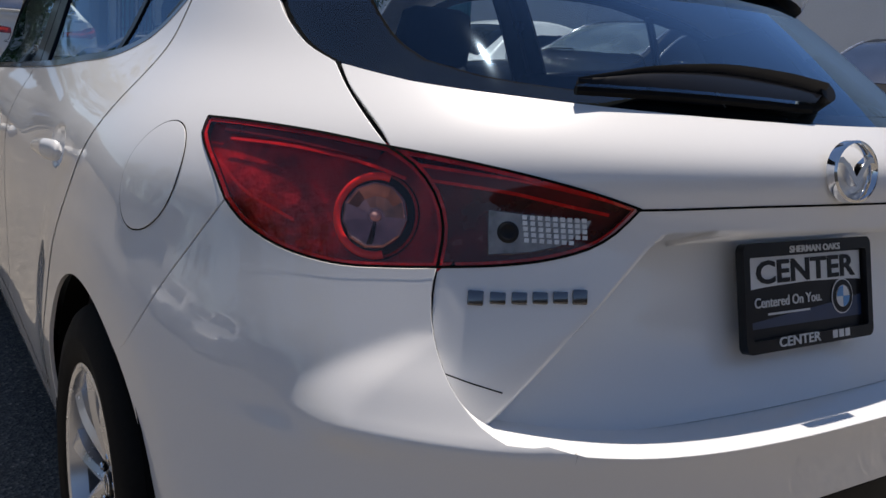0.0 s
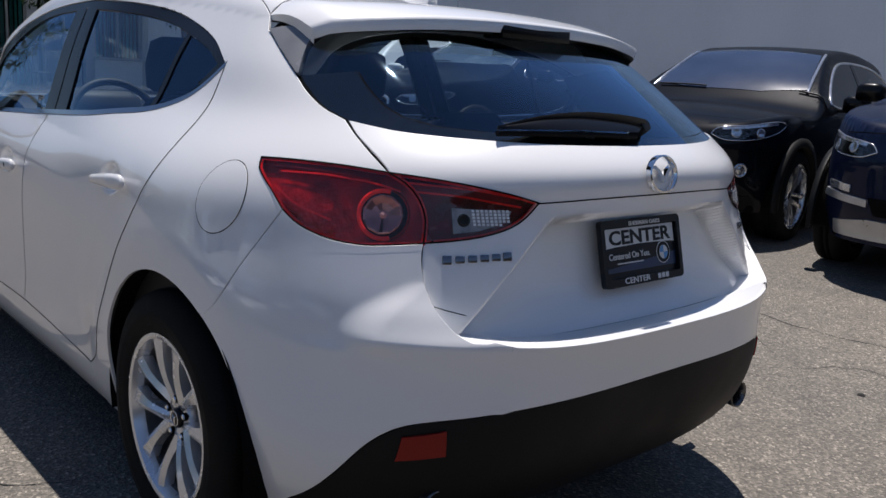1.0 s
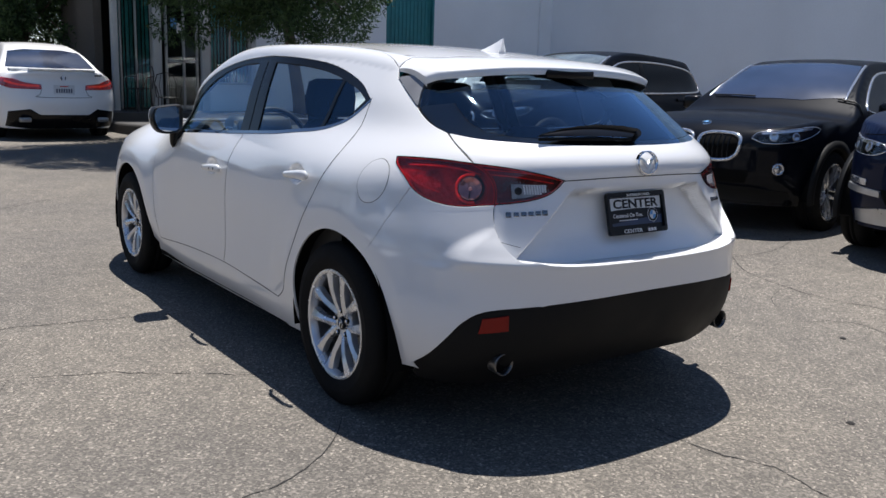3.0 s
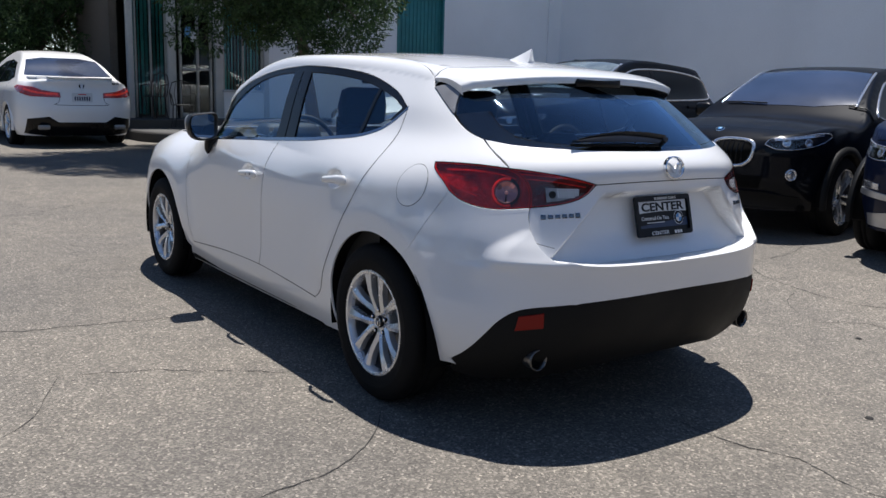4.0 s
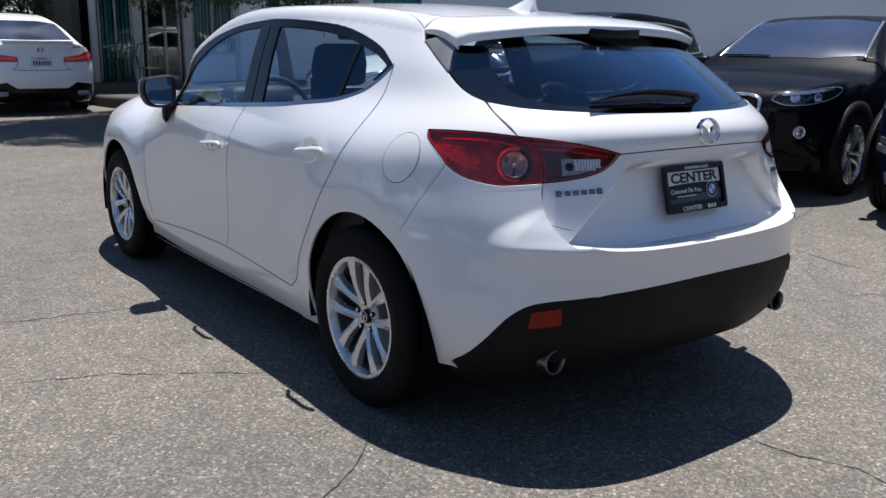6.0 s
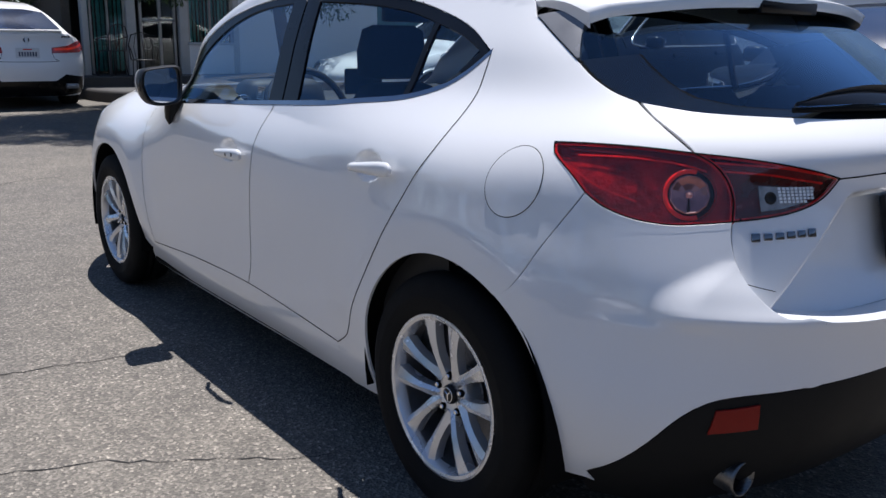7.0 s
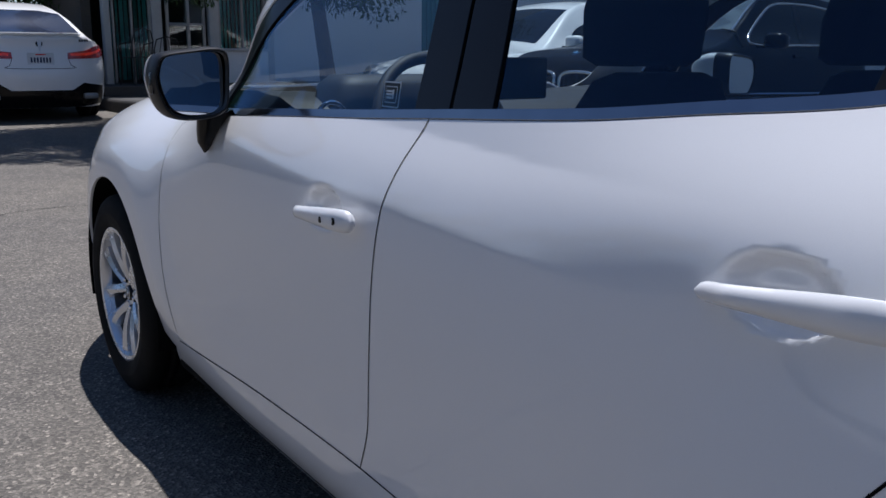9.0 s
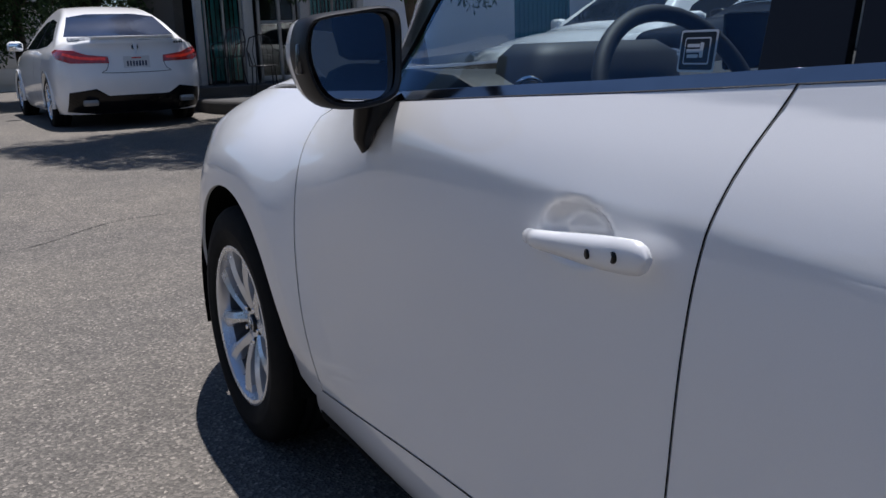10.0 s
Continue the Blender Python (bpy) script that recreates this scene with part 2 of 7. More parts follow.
TOP = spline((-.6, -.2, 0, .3, .7, 1.1, 1.4, 1.6, 1.8, 2.1, 2.3, 2.5, 2.8, 3.2, 3.45, 3.62), (1.27, 1.365, 1.394, 1.425, 1.450, 1.456, 1.435, 1.382, 1.29, 1.135, 1.045, 1.0, .955, .87, .78, .62))
NOSE, NOSE0, TAIL0 = 3.62, 2.55, .10
CREASE = spline((-.5, .15, .30, .43, .64, .85, 1.06, 1.43, 1.72, 2.1, 2.6), (.80, .80, .818, .836, .840, .850, .863, .880, .912, .93, .93))


def knee(v, soft):
    """Nought below zero, v above it, rounded over soft."""
    return soft * np.logaddexp(0, np.clip(v / soft, -40, 40))


def width(y, z):
    rear, front = 1 - ease(-.1, 1.05, y), ease(1.7, 2.4, y)
    w = DOOR(z) + rear * (HAUNCH(z) - DOOR(z)) + front * (WING(z) - DOOR(z))
    # the door's long crease: the flank breaks inwards above it
    c = z - CREASE(y)
    fade = ease(.25, 1.05, y) * (1 - ease(2.0, 2.5, y))
    w = w - .15 * (knee(c, .003) - knee(c - .12, .02)) * fade
    # flared arches with an upright lip
    for cy in (0, 2.70):
        r = np.hypot(y - cy, z - .335)
        w = w + .125 * (knee(.60 - r, .02) - knee(.452 - r, .006)) * ease(.25, .55, z)
    return np.maximum(w, .05)


def gate_tail(X, z):
    """The tailgate's own tail line: outside and inside the bowl for the number plate."""
    side = .560 - 1.02 * (z - .70)
    inside = ease(-.004, .045, side - X) * ease(.922, .898, z)
    return GATE(z) + inside * (BOWL(z) - GATE(z))


GRIPS = ((1.272, .828), (.352, .884))


def shelf_end(X, z):
    """How far the bumper's shelf has run out towards the corner: soft below its crease, a rounded brow above it."""
    brow = .742 - 7.0 * np.clip(z - .665, 0, .13) ** 2 - .10 * np.clip(z - .665, 0, .13)
    above = ease(.640, .676, z)
    return (1 - above) * ease(.62, .88, X) + above * ease(brow - .030, brow + .034, X)


def body(x, y, z, hatch=0.0, grips=0.0):
    """Signed, about in metres: below zero inside the car's outer skin."""
    X = np.abs(x)
    w = width(y, z)
    t = gate_tail(X, z) if hatch else TAIL(z) + shelf_end(X, z) * (PLAIN_TAIL(z) - TAIL(z))
    n = 3.4 - .36 * ease(.36, .68, z) - .49 * ease(.58, .98, z)
    q = np.where(y < .5 * (TAIL0 + NOSE0), np.maximum(TAIL0 - y, 0) / (TAIL0 - t), np.maximum(y - NOSE0, 0) / (NOSE - NOSE0))
    side = ((X / w) ** n + q ** n + 1e-9) ** (1 / n)
    side = (side - 1) * np.minimum(w, .8)
    if grips:
        # cups behind the door handles
        for gy, gz in GRIPS:
            side = side + .022 * ease(.0, .90, 1 - ((y - gy) / .076) ** 2 - ((z - gz) / .044) ** 2)
    crown = TOP(y) - .085 * X * X + .045 * ease(2.25, 2.6, y) * np.exp(-((X - .66) / .17) ** 2) * np.exp(-((y - 2.72) / .5) ** 2)
    top = (z - crown) * .93
    k = .045
    d = np.clip(.5 + .5 * (side - top) / k, 0, 1)
    return top + (side - top) * d + k * d * (1 - d) * .5


def march(o, d, f=body, far=8.0, **kw):
    """First place along each ray where f turns negative; nan if none."""
    o, d = np.atleast_2d(o).astype(float), np.atleast_2d(d).astype(float)
    s = np.linspace(0, far, 100)
    P = o[:, None] + s[None, :, None] * d[:, None]
    v = f(P[..., 0], P[..., 1], P[..., 2], **kw)
    hit = (v[:, 1:] < 0) & (v[:, :-1] >= 0)
    i = hit.argmax(1)
    ok = hit.any(1)
    lo, hi = s[i], s[i + 1]
    for _ in range(30):
        m = (lo + hi) / 2
        p = o + m[:, None] * d
        inside = f(p[:, 0], p[:, 1], p[:, 2], **kw) < 0
        hi, lo = np.where(inside, m, hi), np.where(inside, lo, m)
    p = o + hi[:, None] * d
    p[~ok] = np.nan
    return p


SIDE, BACK, CORNER, QUARTER = (1, 0, -.25), (0, 1, -.3), (.72, .70, -.2), (.86, .42, -.30)
FRONT_SIDE, FRONT_CORNER, ABOVE = (.93, -.2, -.3), (.7, -.75, -.25), (0, 0, -1)


def on_side(pts, f=body, **kw):
    """Places on the left flank above (y, z)."""
    p = np.array(pts, float)
    return march(np.c_[np.full(len(p), -2.), p], np.tile((1., 0, 0), (len(p), 1)), f, 2.0, **kw)


def on_back(pts, f=body, **kw):
    p = np.array(pts, float)
    return march(np.c_[p[:, 0], np.full(len(p), -2.), p[:, 1]], np.tile((0, 1., 0), (len(p), 1)), f, 3.0, **kw)


def on_top(pts, f=body, **kw):
    p = np.array(pts, float)
    return march(np.c_[p, np.full(len(p), 2.5)], np.tile((0, 0, -1.), (len(p), 1)), f, 2.3, **kw)


def slope(p, f, **kw):
    e, g = 2e-3, []
    for k in range(3):
        d = np.zeros(3)
        d[k] = e
        a, b = p + d, p - d
        g.append(f(a[:, 0], a[:, 1], a[:, 2], **kw) - f(b[:, 0], b[:, 1], b[:, 2], **kw))
    g = np.array(g).T
    return g / np.maximum(np.linalg.norm(g, axis=1, keepdims=True), 1e-9)


def clip_cell(poly, x0, y0, x1, y1):
    for axis, lim, keep in ((0, x0, 1), (0, x1, -1), (1, y0, 1), (1, y1, -1)):
        out, m = [], len(poly)
        for i in range(m):
            a, b = poly[i - 1], poly[i]
            da, db = (a[axis] - lim) * keep, (b[axis] - lim) * keep
            if (da >= 0) != (db >= 0):
                s = da / (da - db)
                c = [a[0] + s * (b[0] - a[0]), a[1] + s * (b[1] - a[1])]
                c[axis] = lim
                out.append(tuple(c))
            if db >= 0:
                out.append(b)
        poly = out
        if len(poly) < 3:
            return []
    return poly


def sheet(outline, way, f=body, cell=.022, off=0.0, gap=.0026, lip=.008, open_edge=None, reach=.25, **kw):
    """A pressed panel on the form f: the closed outline (places near the form) seen along way, filled with a fine net,
    edges drawn back by gap and turned inwards by lip. open_edge(p): where the panel runs on into another piece, without a lip.
    Returns vertices, faces and normals."""
    d = np.array(way, float)
    d /= np.linalg.norm(d)
    u = np.cross(d, (0, 0, 1)) if abs(d[2]) < .9 else np.array((1., 0, 0))
    u /= np.linalg.norm(u)
    v = np.cross(u, d)
    P = np.array(outline, float)
    q = np.c_[P @ u, P @ v]
    keep = np.linalg.norm(q - np.roll(q, 1, 0), axis=1) > 1e-4
    q, P = q[keep], P[keep]
    area = .5 * np.sum(q[:, 0] * np.roll(q[:, 1], -1) - np.roll(q[:, 0], -1) * q[:, 1])
    if area < 0:
        q, P = q[::-1], P[::-1]
    tang = np.roll(q, -1, 0) - np.roll(q, 1, 0)
    tang /= np.maximum(np.linalg.norm(tang, axis=1, keepdims=True), 1e-9)
    outward = np.c_[tang[:, 1], -tang[:, 0]]
    free = np.array([bool(open_edge and open_edge(p)) for p in P])
    q = q - outward * np.where(free, 0, gap)[:, None]
    depth = P @ d
    lo, hi = q.min(0), q.max(0)
    gx = np.arange(math.floor(lo[0] / cell), math.ceil(hi[0] / cell) + 1)
    gy = np.arange(math.floor(lo[1] / cell), math.ceil(hi[1] / cell) + 1)
    cut = set()
    for a, b in zip(q, np.roll(q, -1, 0)):
        k = max(2, int(np.linalg.norm(b - a) / cell * 6))
        for s in np.linspace(0, 1, k):
            c = a + (b - a) * s
            cut.add((math.floor(c[0] / cell), math.floor(c[1] / cell)))
    cx, cy = np.meshgrid(gx, gy, indexing="ij")
    mx, my = (cx + .5) * cell, (cy + .5) * cell
    inside = np.zeros(mx.shape, bool)
    for a, b in zip(q, np.roll(q, -1, 0)):
        if a[1] != b[1]:
            inside ^= ((a[1] > my) != (b[1] > my)) & (mx < (b[0] - a[0]) * (my - a[1]) / (b[1] - a[1]) + a[0])
    index, pts, faces = {}, [], []

    def at(x, y):
        key = (round(x * 2e4), round(y * 2e4))
        if key not in index:
            index[key] = len(pts)
            pts.append((x, y))
        return index[key]
    ring = [tuple(c) for c in q]
    for i, j, isin in zip(cx.ravel().tolist(), cy.ravel().tolist(), inside.ravel().tolist()):
        if (i, j) in cut:
            c = clip_cell(ring, i * cell, j * cell, (i + 1) * cell, (j + 1) * cell)
            ids = []
            for x, y in c:
                k = at(x, y)
                if not ids or ids[-1] != k:
                    ids.append(k)
            if len(ids) > 1 and ids[0] == ids[-1]:
                ids.pop()
            if len(set(ids)) == len(ids) and len(ids) >= 3:
                faces.append(ids)
            elif len(set(ids)) >= 3:
                seen = []
                [seen.append(k) for k in ids if k not in seen]
                faces.append(seen)
        elif isin:
            faces.append([at(i * cell, j * cell), at((i + 1) * cell, j * cell), at((i + 1) * cell, (j + 1) * cell), at(i * cell, (j + 1) * cell)])
    main = len(pts)
    rim = q
    allp = np.array(pts + [tuple(c) for c in rim])

    def raise_to(pp):
        o = pp[:, :1] * u + pp[:, 1:] * v + (depth.min() - reach) * d
        far = depth.max() - depth.min() + reach + .2
        n, got = len(pp), []
        for k in range(0, n, 6000):
            oo = o[k:k + 6000]
            s = np.linspace(0, far, 44)
            g = oo[:, None] + s[None, :, None] * d
            val = f(g[..., 0], g[..., 1], g[..., 2], **kw)
            neg = val < 0
            i = np.where(neg.any(1), neg.argmax(1), val.argmin(1))
            i = np.maximum(i, 1)
            a, b = s[i - 1].copy(), s[i].copy()
            for _ in range(20):
                m = (a + b) / 2
                c = oo + m[:, None] * d
                neg = f(c[:, 0], c[:, 1], c[:, 2], **kw) < 0
                b, a = np.where(neg, m, b), np.where(neg, a, m)
            got.append(oo + b[:, None] * d)
        return np.vstack(got)
    X = raise_to(allp)
    N = slope(X, f, **kw)
    V = X + off * N
    verts, norms = list(V[:main]), list(N[:main])
    if lip:
        rimv, rimn = V[main:], N[main:]
        m = len(rimv)
        t3 = np.roll(rimv, -1, 0) - np.roll(rimv, 1, 0)
        t3 /= np.maximum(np.linalg.norm(t3, axis=1, keepdims=True), 1e-9)
        out3 = np.cross(t3, rimn)
        sign = np.sign(np.sum(out3 * (outward[:, :1] * u + outward[:, 1:] * v), axis=1, keepdims=True))
        out3 *= np.where(sign == 0, 1, sign)
        r = min(.0014, lip * .4)
        rows = [(rimv, rimn), (rimv + out3 * r * .7 - rimn * r * .3, (rimn + out3) * .7071), (rimv + out3 * r - rimn * r, out3), (rimv + out3 * r - rimn * lip, out3)]
        base = len(verts)
        for rv, rn in rows:
            verts += list(rv)
            norms += list(rn)
        for i in range(m):
            j = (i + 1) % m
            if free[i] and free[j]:
                continue
            for k in range(len(rows) - 1):
                faces.append((base + k * m + i, base + (k + 1) * m + i, base + (k + 1) * m + j, base + k * m + j))
    return np.array(verts), faces, np.array(norms)


def joined(*pieces):
    v, f, n, k = [], [], [], 0
    for pv, pf, pn in pieces:
        v.append(pv), n.append(pn)
        f += [[i + k for i in face] for face in pf]
        k += len(pv)
    return np.vstack(v), f, np.vstack(n)


def mirrored(piece):
    v, f, n = piece
    s = np.array((-1, 1, 1))
    return v * s, [list(face)[::-1] for face in f], n * s


def drop_unused(piece):
    v, f, n = piece
    used = sorted({i for face in f for i in face})
    to = {i: k for k, i in enumerate(used)}
    return v[used], [[to[i] for i in face] for face in f], n[used]


def panel(name, piece, material, parent, label=""):
    v, f, n = drop_unused(piece)
    return skin(name, v, f, material, parent, label, n)


def both(name, piece, material, parent, label=""):
    """The panel on the left flank and its mirror image on the right one."""
    a = panel(name, piece, material, parent, label)
    panel(name, mirrored(piece), material, parent, label)
    return a


def onto(line, way, f=body, **kw):
    """A line of places carried along way onto the form."""
    d = np.array(way, float) / np.linalg.norm(way)
    p = np.array(line, float)
    q = march(p - d * .3, np.tile(d, (len(p), 1)), f, .8, **kw)
    return np.where(np.isnan(q), p, q)


def askew(way, y_ref):
    """Carries (x, z) in the upright plane at y_ref along way onto a form."""
    d = np.array(way, float) / np.linalg.norm(way)

    def where(q, f, **kw):
        q = np.array(q)
        return march(np.c_[q[:, 0], np.full(len(q), y_ref), q[:, 1]] - d * 1.2, np.tile(d, (len(q), 1)), f, 3.0, **kw)
    return where


def band(line, width, f=body, off=0.0, across=None, **kw):
    """A ribbon of that width laid on the form along a line, at off from it."""
    P = np.array(line, float)
    N = slope(P, f, **kw)
    t = np.gradient(P, axis=0)
    t /= np.maximum(np.linalg.norm(t, axis=1, keepdims=True), 1e-9)
    s = np.cross(t, N)
    v = np.vstack([P + off * N - s * width / 2, P + off * N, P + off * N + s * width / 2])
    m = len(P)
    fc = [(k * m + i, (k + 1) * m + i, (k + 1) * m + i + 1, k * m + i + 1) for k in (0, 1) for i in range(m - 1)]
    return v, fc, np.vstack([N, N, N])


def bead(line, radius, sides=6):
    """A thin round bar along a line; vertices, faces, normals."""
    P = np.array(line, float)
    t = np.gradient(P, axis=0)
    t /= np.maximum(np.linalg.norm(t, axis=1, keepdims=True), 1e-9)
    a = np.cross(t, (0.02, .03, 1.0))
    a /= np.linalg.norm(a, axis=1, keepdims=True)
    b = np.cross(t, a)
    v, n, m = [], [], len(P)
    for k in range(sides):
        w = math.cos(2 * math.pi * k / sides) * a + math.sin(2 * math.pi * k / sides) * b
        v.append(P + radius * w), n.append(w)
    fc = [(k * m + i, ((k + 1) % sides) * m + i, ((k + 1) % sides) * m + i + 1, k * m + i + 1) for k in range(sides) for i in range(m - 1)]
    return np.vstack(v), fc, np.vstack(n)


# ---- the white hatchback ----
def loop(*runs):
    """A closed outline from runs of places; corners stay where runs meet."""
    return np.vstack([curve(r, .015) for r in runs])


ARCH_R = .372


def arch(cy, a0, a1, r=ARCH_R, cz=.335, n=40):
    """Places on the flank along a wheel arch, from angle a0 to a1 (0: towards the nose)."""
    return on_side([(cy + r * math.cos(radians(a)), cz + r * math.sin(radians(a))) for a in np.linspace(a0, a1, n)])


def seam_of(y_z):
    return on_side(curve(y_z, .015))


SEAM_A = [(2.265, .905), (2.234, .796), (2.214, .617), (2.192, .431), (2.173, .312)]
SEAM_B = [(1.022, 1.004), (1.057, .915), (1.075, .840), (1.090, .735), (1.113, .560), (1.128, .440), (1.160, .357)]
SEAM_C = [(.043, 1.192), (.040, 1.141), (.037, 1.095), (.047, 1.035), (.078, .955), (.127, .882), (.205, .765), (.314, .609), (.406, .470), (.460, .367), (.530, .318)]
SILL_TOP = [(.530, .318), (.80, .338), (1.160, .357), (1.543, .352), (1.80, .340), (2.173, .312)]
BELT = [(.043, 1.192), (.105, 1.141), (.179, 1.100), (.316, 1.064), (.518, 1.042), (.686, 1.025), (1.022, 1.004), (1.25, .990), (1.499, .977), (1.80, .960), (2.02, .948)]
ROOF_DLO = [(.043, 1.197), (.153, 1.254), (.299, 1.299), (.465, 1.335), (.690, 1.360), (.960, 1.371), (1.080, 1.368), (1.291, 1.353), (1.466, 1.326), (1.632, 1.281), (1.780, 1.205), (1.90, 1.118), (2.02, .990), (2.035, .955)]
ROOF_SEAM = [(-.545, 1.50), (-.520, 1.25), (-.515, .9), (-.530, .5), (-.565, .2), (-.612, -.02)]
SCREEN_SIDE = [(-.69, 2.30), (-.635, 2.0), (-.585, 1.72), (-.545, 1.50)]
FIN_EDGE = [(-.624, -.043, 1.284), (-.640, -.125, 1.236), (-.648, -.205, 1.186), (-.652, -.257, 1.151), (-.649, -.323, 1.118), (-.634, -.386, 1.097)]
HATCH_SEAM = [(-.634, -.386, 1.097), (-.640, -.441, 1.064), (-.633, -.543, 1.002)]
LAMP_TOP_OUT = [(-.633, -.543, 1.002), (-.692, -.453, 1.009), (-.742, -.343, 1.009), (-.768, -.270, 1.006)]
LAMP_OUTER = [(-.768, -.270, 1.006), (-.780, -.282, .985), (-.785, -.347, .941), (-.782, -.382, .910)]
LAMP_LOW_OUT = [(-.782, -.382, .910), (-.773, -.415, .889), (-.752, -.457, .871), (-.728, -.500, .861), (-.690, -.550, .857), (-.642, -.596, .862), (-.601, -.628, .867)]
LAMP_SPLIT = [(-.633, -.543, 1.002), (-.614, -.577, .984), (-.599, -.604, .954), (-.594, -.621, .915), (-.601, -.628, .867)]
LAMP_TOP_IN = [(-.633, -.543, 1.002), (-.562, -.617, .994), (-.496, -.668, .983), (-.427, -.706, .968), (-.374, -.728, .953)]
LAMP_LOW_IN = [(-.374, -.728, .953), (-.404, -.721, .922), (-.437, -.711, .901), (-.492, -.691, .884), (-.547, -.663, .874), (-.601, -.628, .867)]
QUARTER_SEAM = [(-.782, -.382, .910), (-.840, -.318, .790), (-.878, -.267, .694), (-.895, -.222, .651)]
HATCH_SIDE = [(-.601, -.628, .867), (-.609, -.635, .835), (-.614, -.655, .79), (-.606, -.690, .740), (-.585, -.728, .702), (-.555, -.745, .684)]
HATCH_FOOT = [(-.555, -.745, .684), (-.40, -.765, .672), (-.2, -.775, .669), (0, -.778, .668), (.2, -.775, .669), (.40, -.765, .672), (.555, -.745, .684)]
SKIRT_EDGE = [(-.800, .286), (-.763, .395), (-.725, .470), (-.675, .510), (-.56, .527), (-.33, .540), (0, .545), (.33, .540), (.56, .527), (.675, .510), (.725, .470), (.763, .395), (.800, .286)]
mirror_x = lambda pts: np.array(pts) * (-1, 1, 1)

car = thing("hatchback_car", "white pearl five-door hatchback parked on sunlit asphalt", "car")
up = lambda pts: pts[::-1]

# flank panels
rear_door = sheet(loop(seam_of(SEAM_C), on_side(curve(SILL_TOP[:3], .02)), up(seam_of(SEAM_B)), up(seam_of(BELT[:7]))), SIDE, cell=.0075, grips=1.0)
front_door = sheet(loop(seam_of(SEAM_B), on_side(curve(SILL_TOP[2:], .02)), up(seam_of(SEAM_A)), seam_of([(2.265, .905), (2.18, .936), (2.02, .948)]), up(seam_of(BELT[6:]))), SIDE, cell=.0075, grips=1.0)
door_r = both("rear_door", rear_door, WHITE, car)
door_f = both("front_door", front_door, WHITE, car)
frame_side = sheet(loop(up(seam_of(SEAM_C)), seam_of(ROOF_DLO), on_top(curve([(-.80, 2.06), (-.74, 2.24), (-.69, 2.30)], .02)), on_top(curve(SCREEN_SIDE, .02)), on_top(curve(ROOF_SEAM, .02)), FIN_EDGE, HATCH_SEAM,
                        LAMP_TOP_OUT, LAMP_OUTER, QUARTER_SEAM, up(arch(-.015, -22, 121)), on_side([(.372, .19), (.45, .185), (.53, .19), (.53, .318)])), QUARTER, cell=.013, gap=.0014)
both("side_frame", frame_side, WHITE, car)
both("sill", sheet(loop(seam_of(SILL_TOP), on_side(curve([(2.173, .312), (2.25, .27), (2.30, .20), (2.28, .185)], .02)), on_side(curve([(2.28, .185), (1.4, .18), (.53, .19)], .03)), on_side(curve([(.53, .19), (.53, .318)], .02))), SIDE, gap=.001), WHITE, car)
both("front_wing", sheet(loop(seam_of(SEAM_A), seam_of([(2.173, .312), (2.25, .27), (2.325, .30)]), up(arch(2.70, 5, 183)), on_side(curve([(3.07, .37), (3.16, .50), (3.22, .62)], .02)),
                              on_top(curve([(-.70, 3.22), (-.70, 3.0), (-.72, 2.7), (-.715, 2.45), (-.70, 2.30)], .03)), on_side(curve([(2.20, .945), (2.265, .905)], .02))), FRONT_SIDE), WHITE, car)
nose = sheet(loop(on_side(curve([(3.07, .37), (3.16, .50), (3.22, .62)], .02)), on_top(curve([(-.70, 3.22), (-.5, 3.42), (-.25, 3.50)], .03)), [(-.25, 3.50, .74), (-.25, 3.60, .5), (-.25, 3.6, .22)], on_side(curve([(3.4, .22), (3.12, .22), (3.07, .37)], .03))), FRONT_CORNER)
both("front_bumper", nose, WHITE, car)
panel("bonnet", sheet(loop(on_top(curve([(-.70, 2.33), (-.71, 2.6), (-.69, 3.0), (-.66, 3.25), (-.4, 3.44), (0, 3.5)], .03)), on_top(curve([(0, 3.5), (.4, 3.44), (.66, 3.25), (.69, 3.0), (.71, 2.6), (.70, 2.33)], .03)), on_top(curve([(.70, 2.33), (.4, 2.44), (0, 2.47), (-.4, 2.44), (-.70, 2.33)], .03))), ABOVE, cell=.035), WHITE, car)
roof_front = [(-.545, 1.50), (-.3, 1.44), (0, 1.42), (.3, 1.44), (.545, 1.50)]
roof_back = [(-.612, -.02), (-.3, -.05), (0, -.06), (.3, -.05), (.612, -.02)]
side_l = curve(ROOF_SEAM, .03)
panel("roof_panel", sheet(loop(on_top(side_l), on_top(curve(roof_back, .03)), on_top(side_l[::-1] * (-1, 1)), on_top(curve(roof_front[::-1], .03))), ABOVE, cell=.03), WHITE, car)
screen_l = curve(SCREEN_SIDE, .03)
panel("windscreen", sheet(loop(on_top(screen_l), on_top(curve(roof_front, .03)), on_top(screen_l[::-1] * (-1, 1)), on_top(curve([(.69, 2.30), (.4, 2.41), (0, 2.44), (-.4, 2.41), (-.69, 2.30)], .03))), ABOVE, cell=.04, off=-.006, lip=0), SCREEN_GLASS, car, "clear windscreen glass")

# fuel flap: a round lid standing a hair proud of its dark seam
FLAP = [(-.211 + .073 * math.cos(a), .914 + .079 * math.sin(a)) for a in np.linspace(0, 2 * math.pi, 72, endpoint=False)]
FLAP = on_side([(y, z - .05 * (y + .212)) for y, z in FLAP])
panel("fuel_flap_seam", band(np.vstack([FLAP, FLAP[:2]]), .0034, off=.0006), DARK, car)
panel("fuel_flap", sheet(FLAP, QUARTER, off=.0016, gap=.001, lip=.0016, cell=.015), WHITE, car, "round white fuel filler flap")

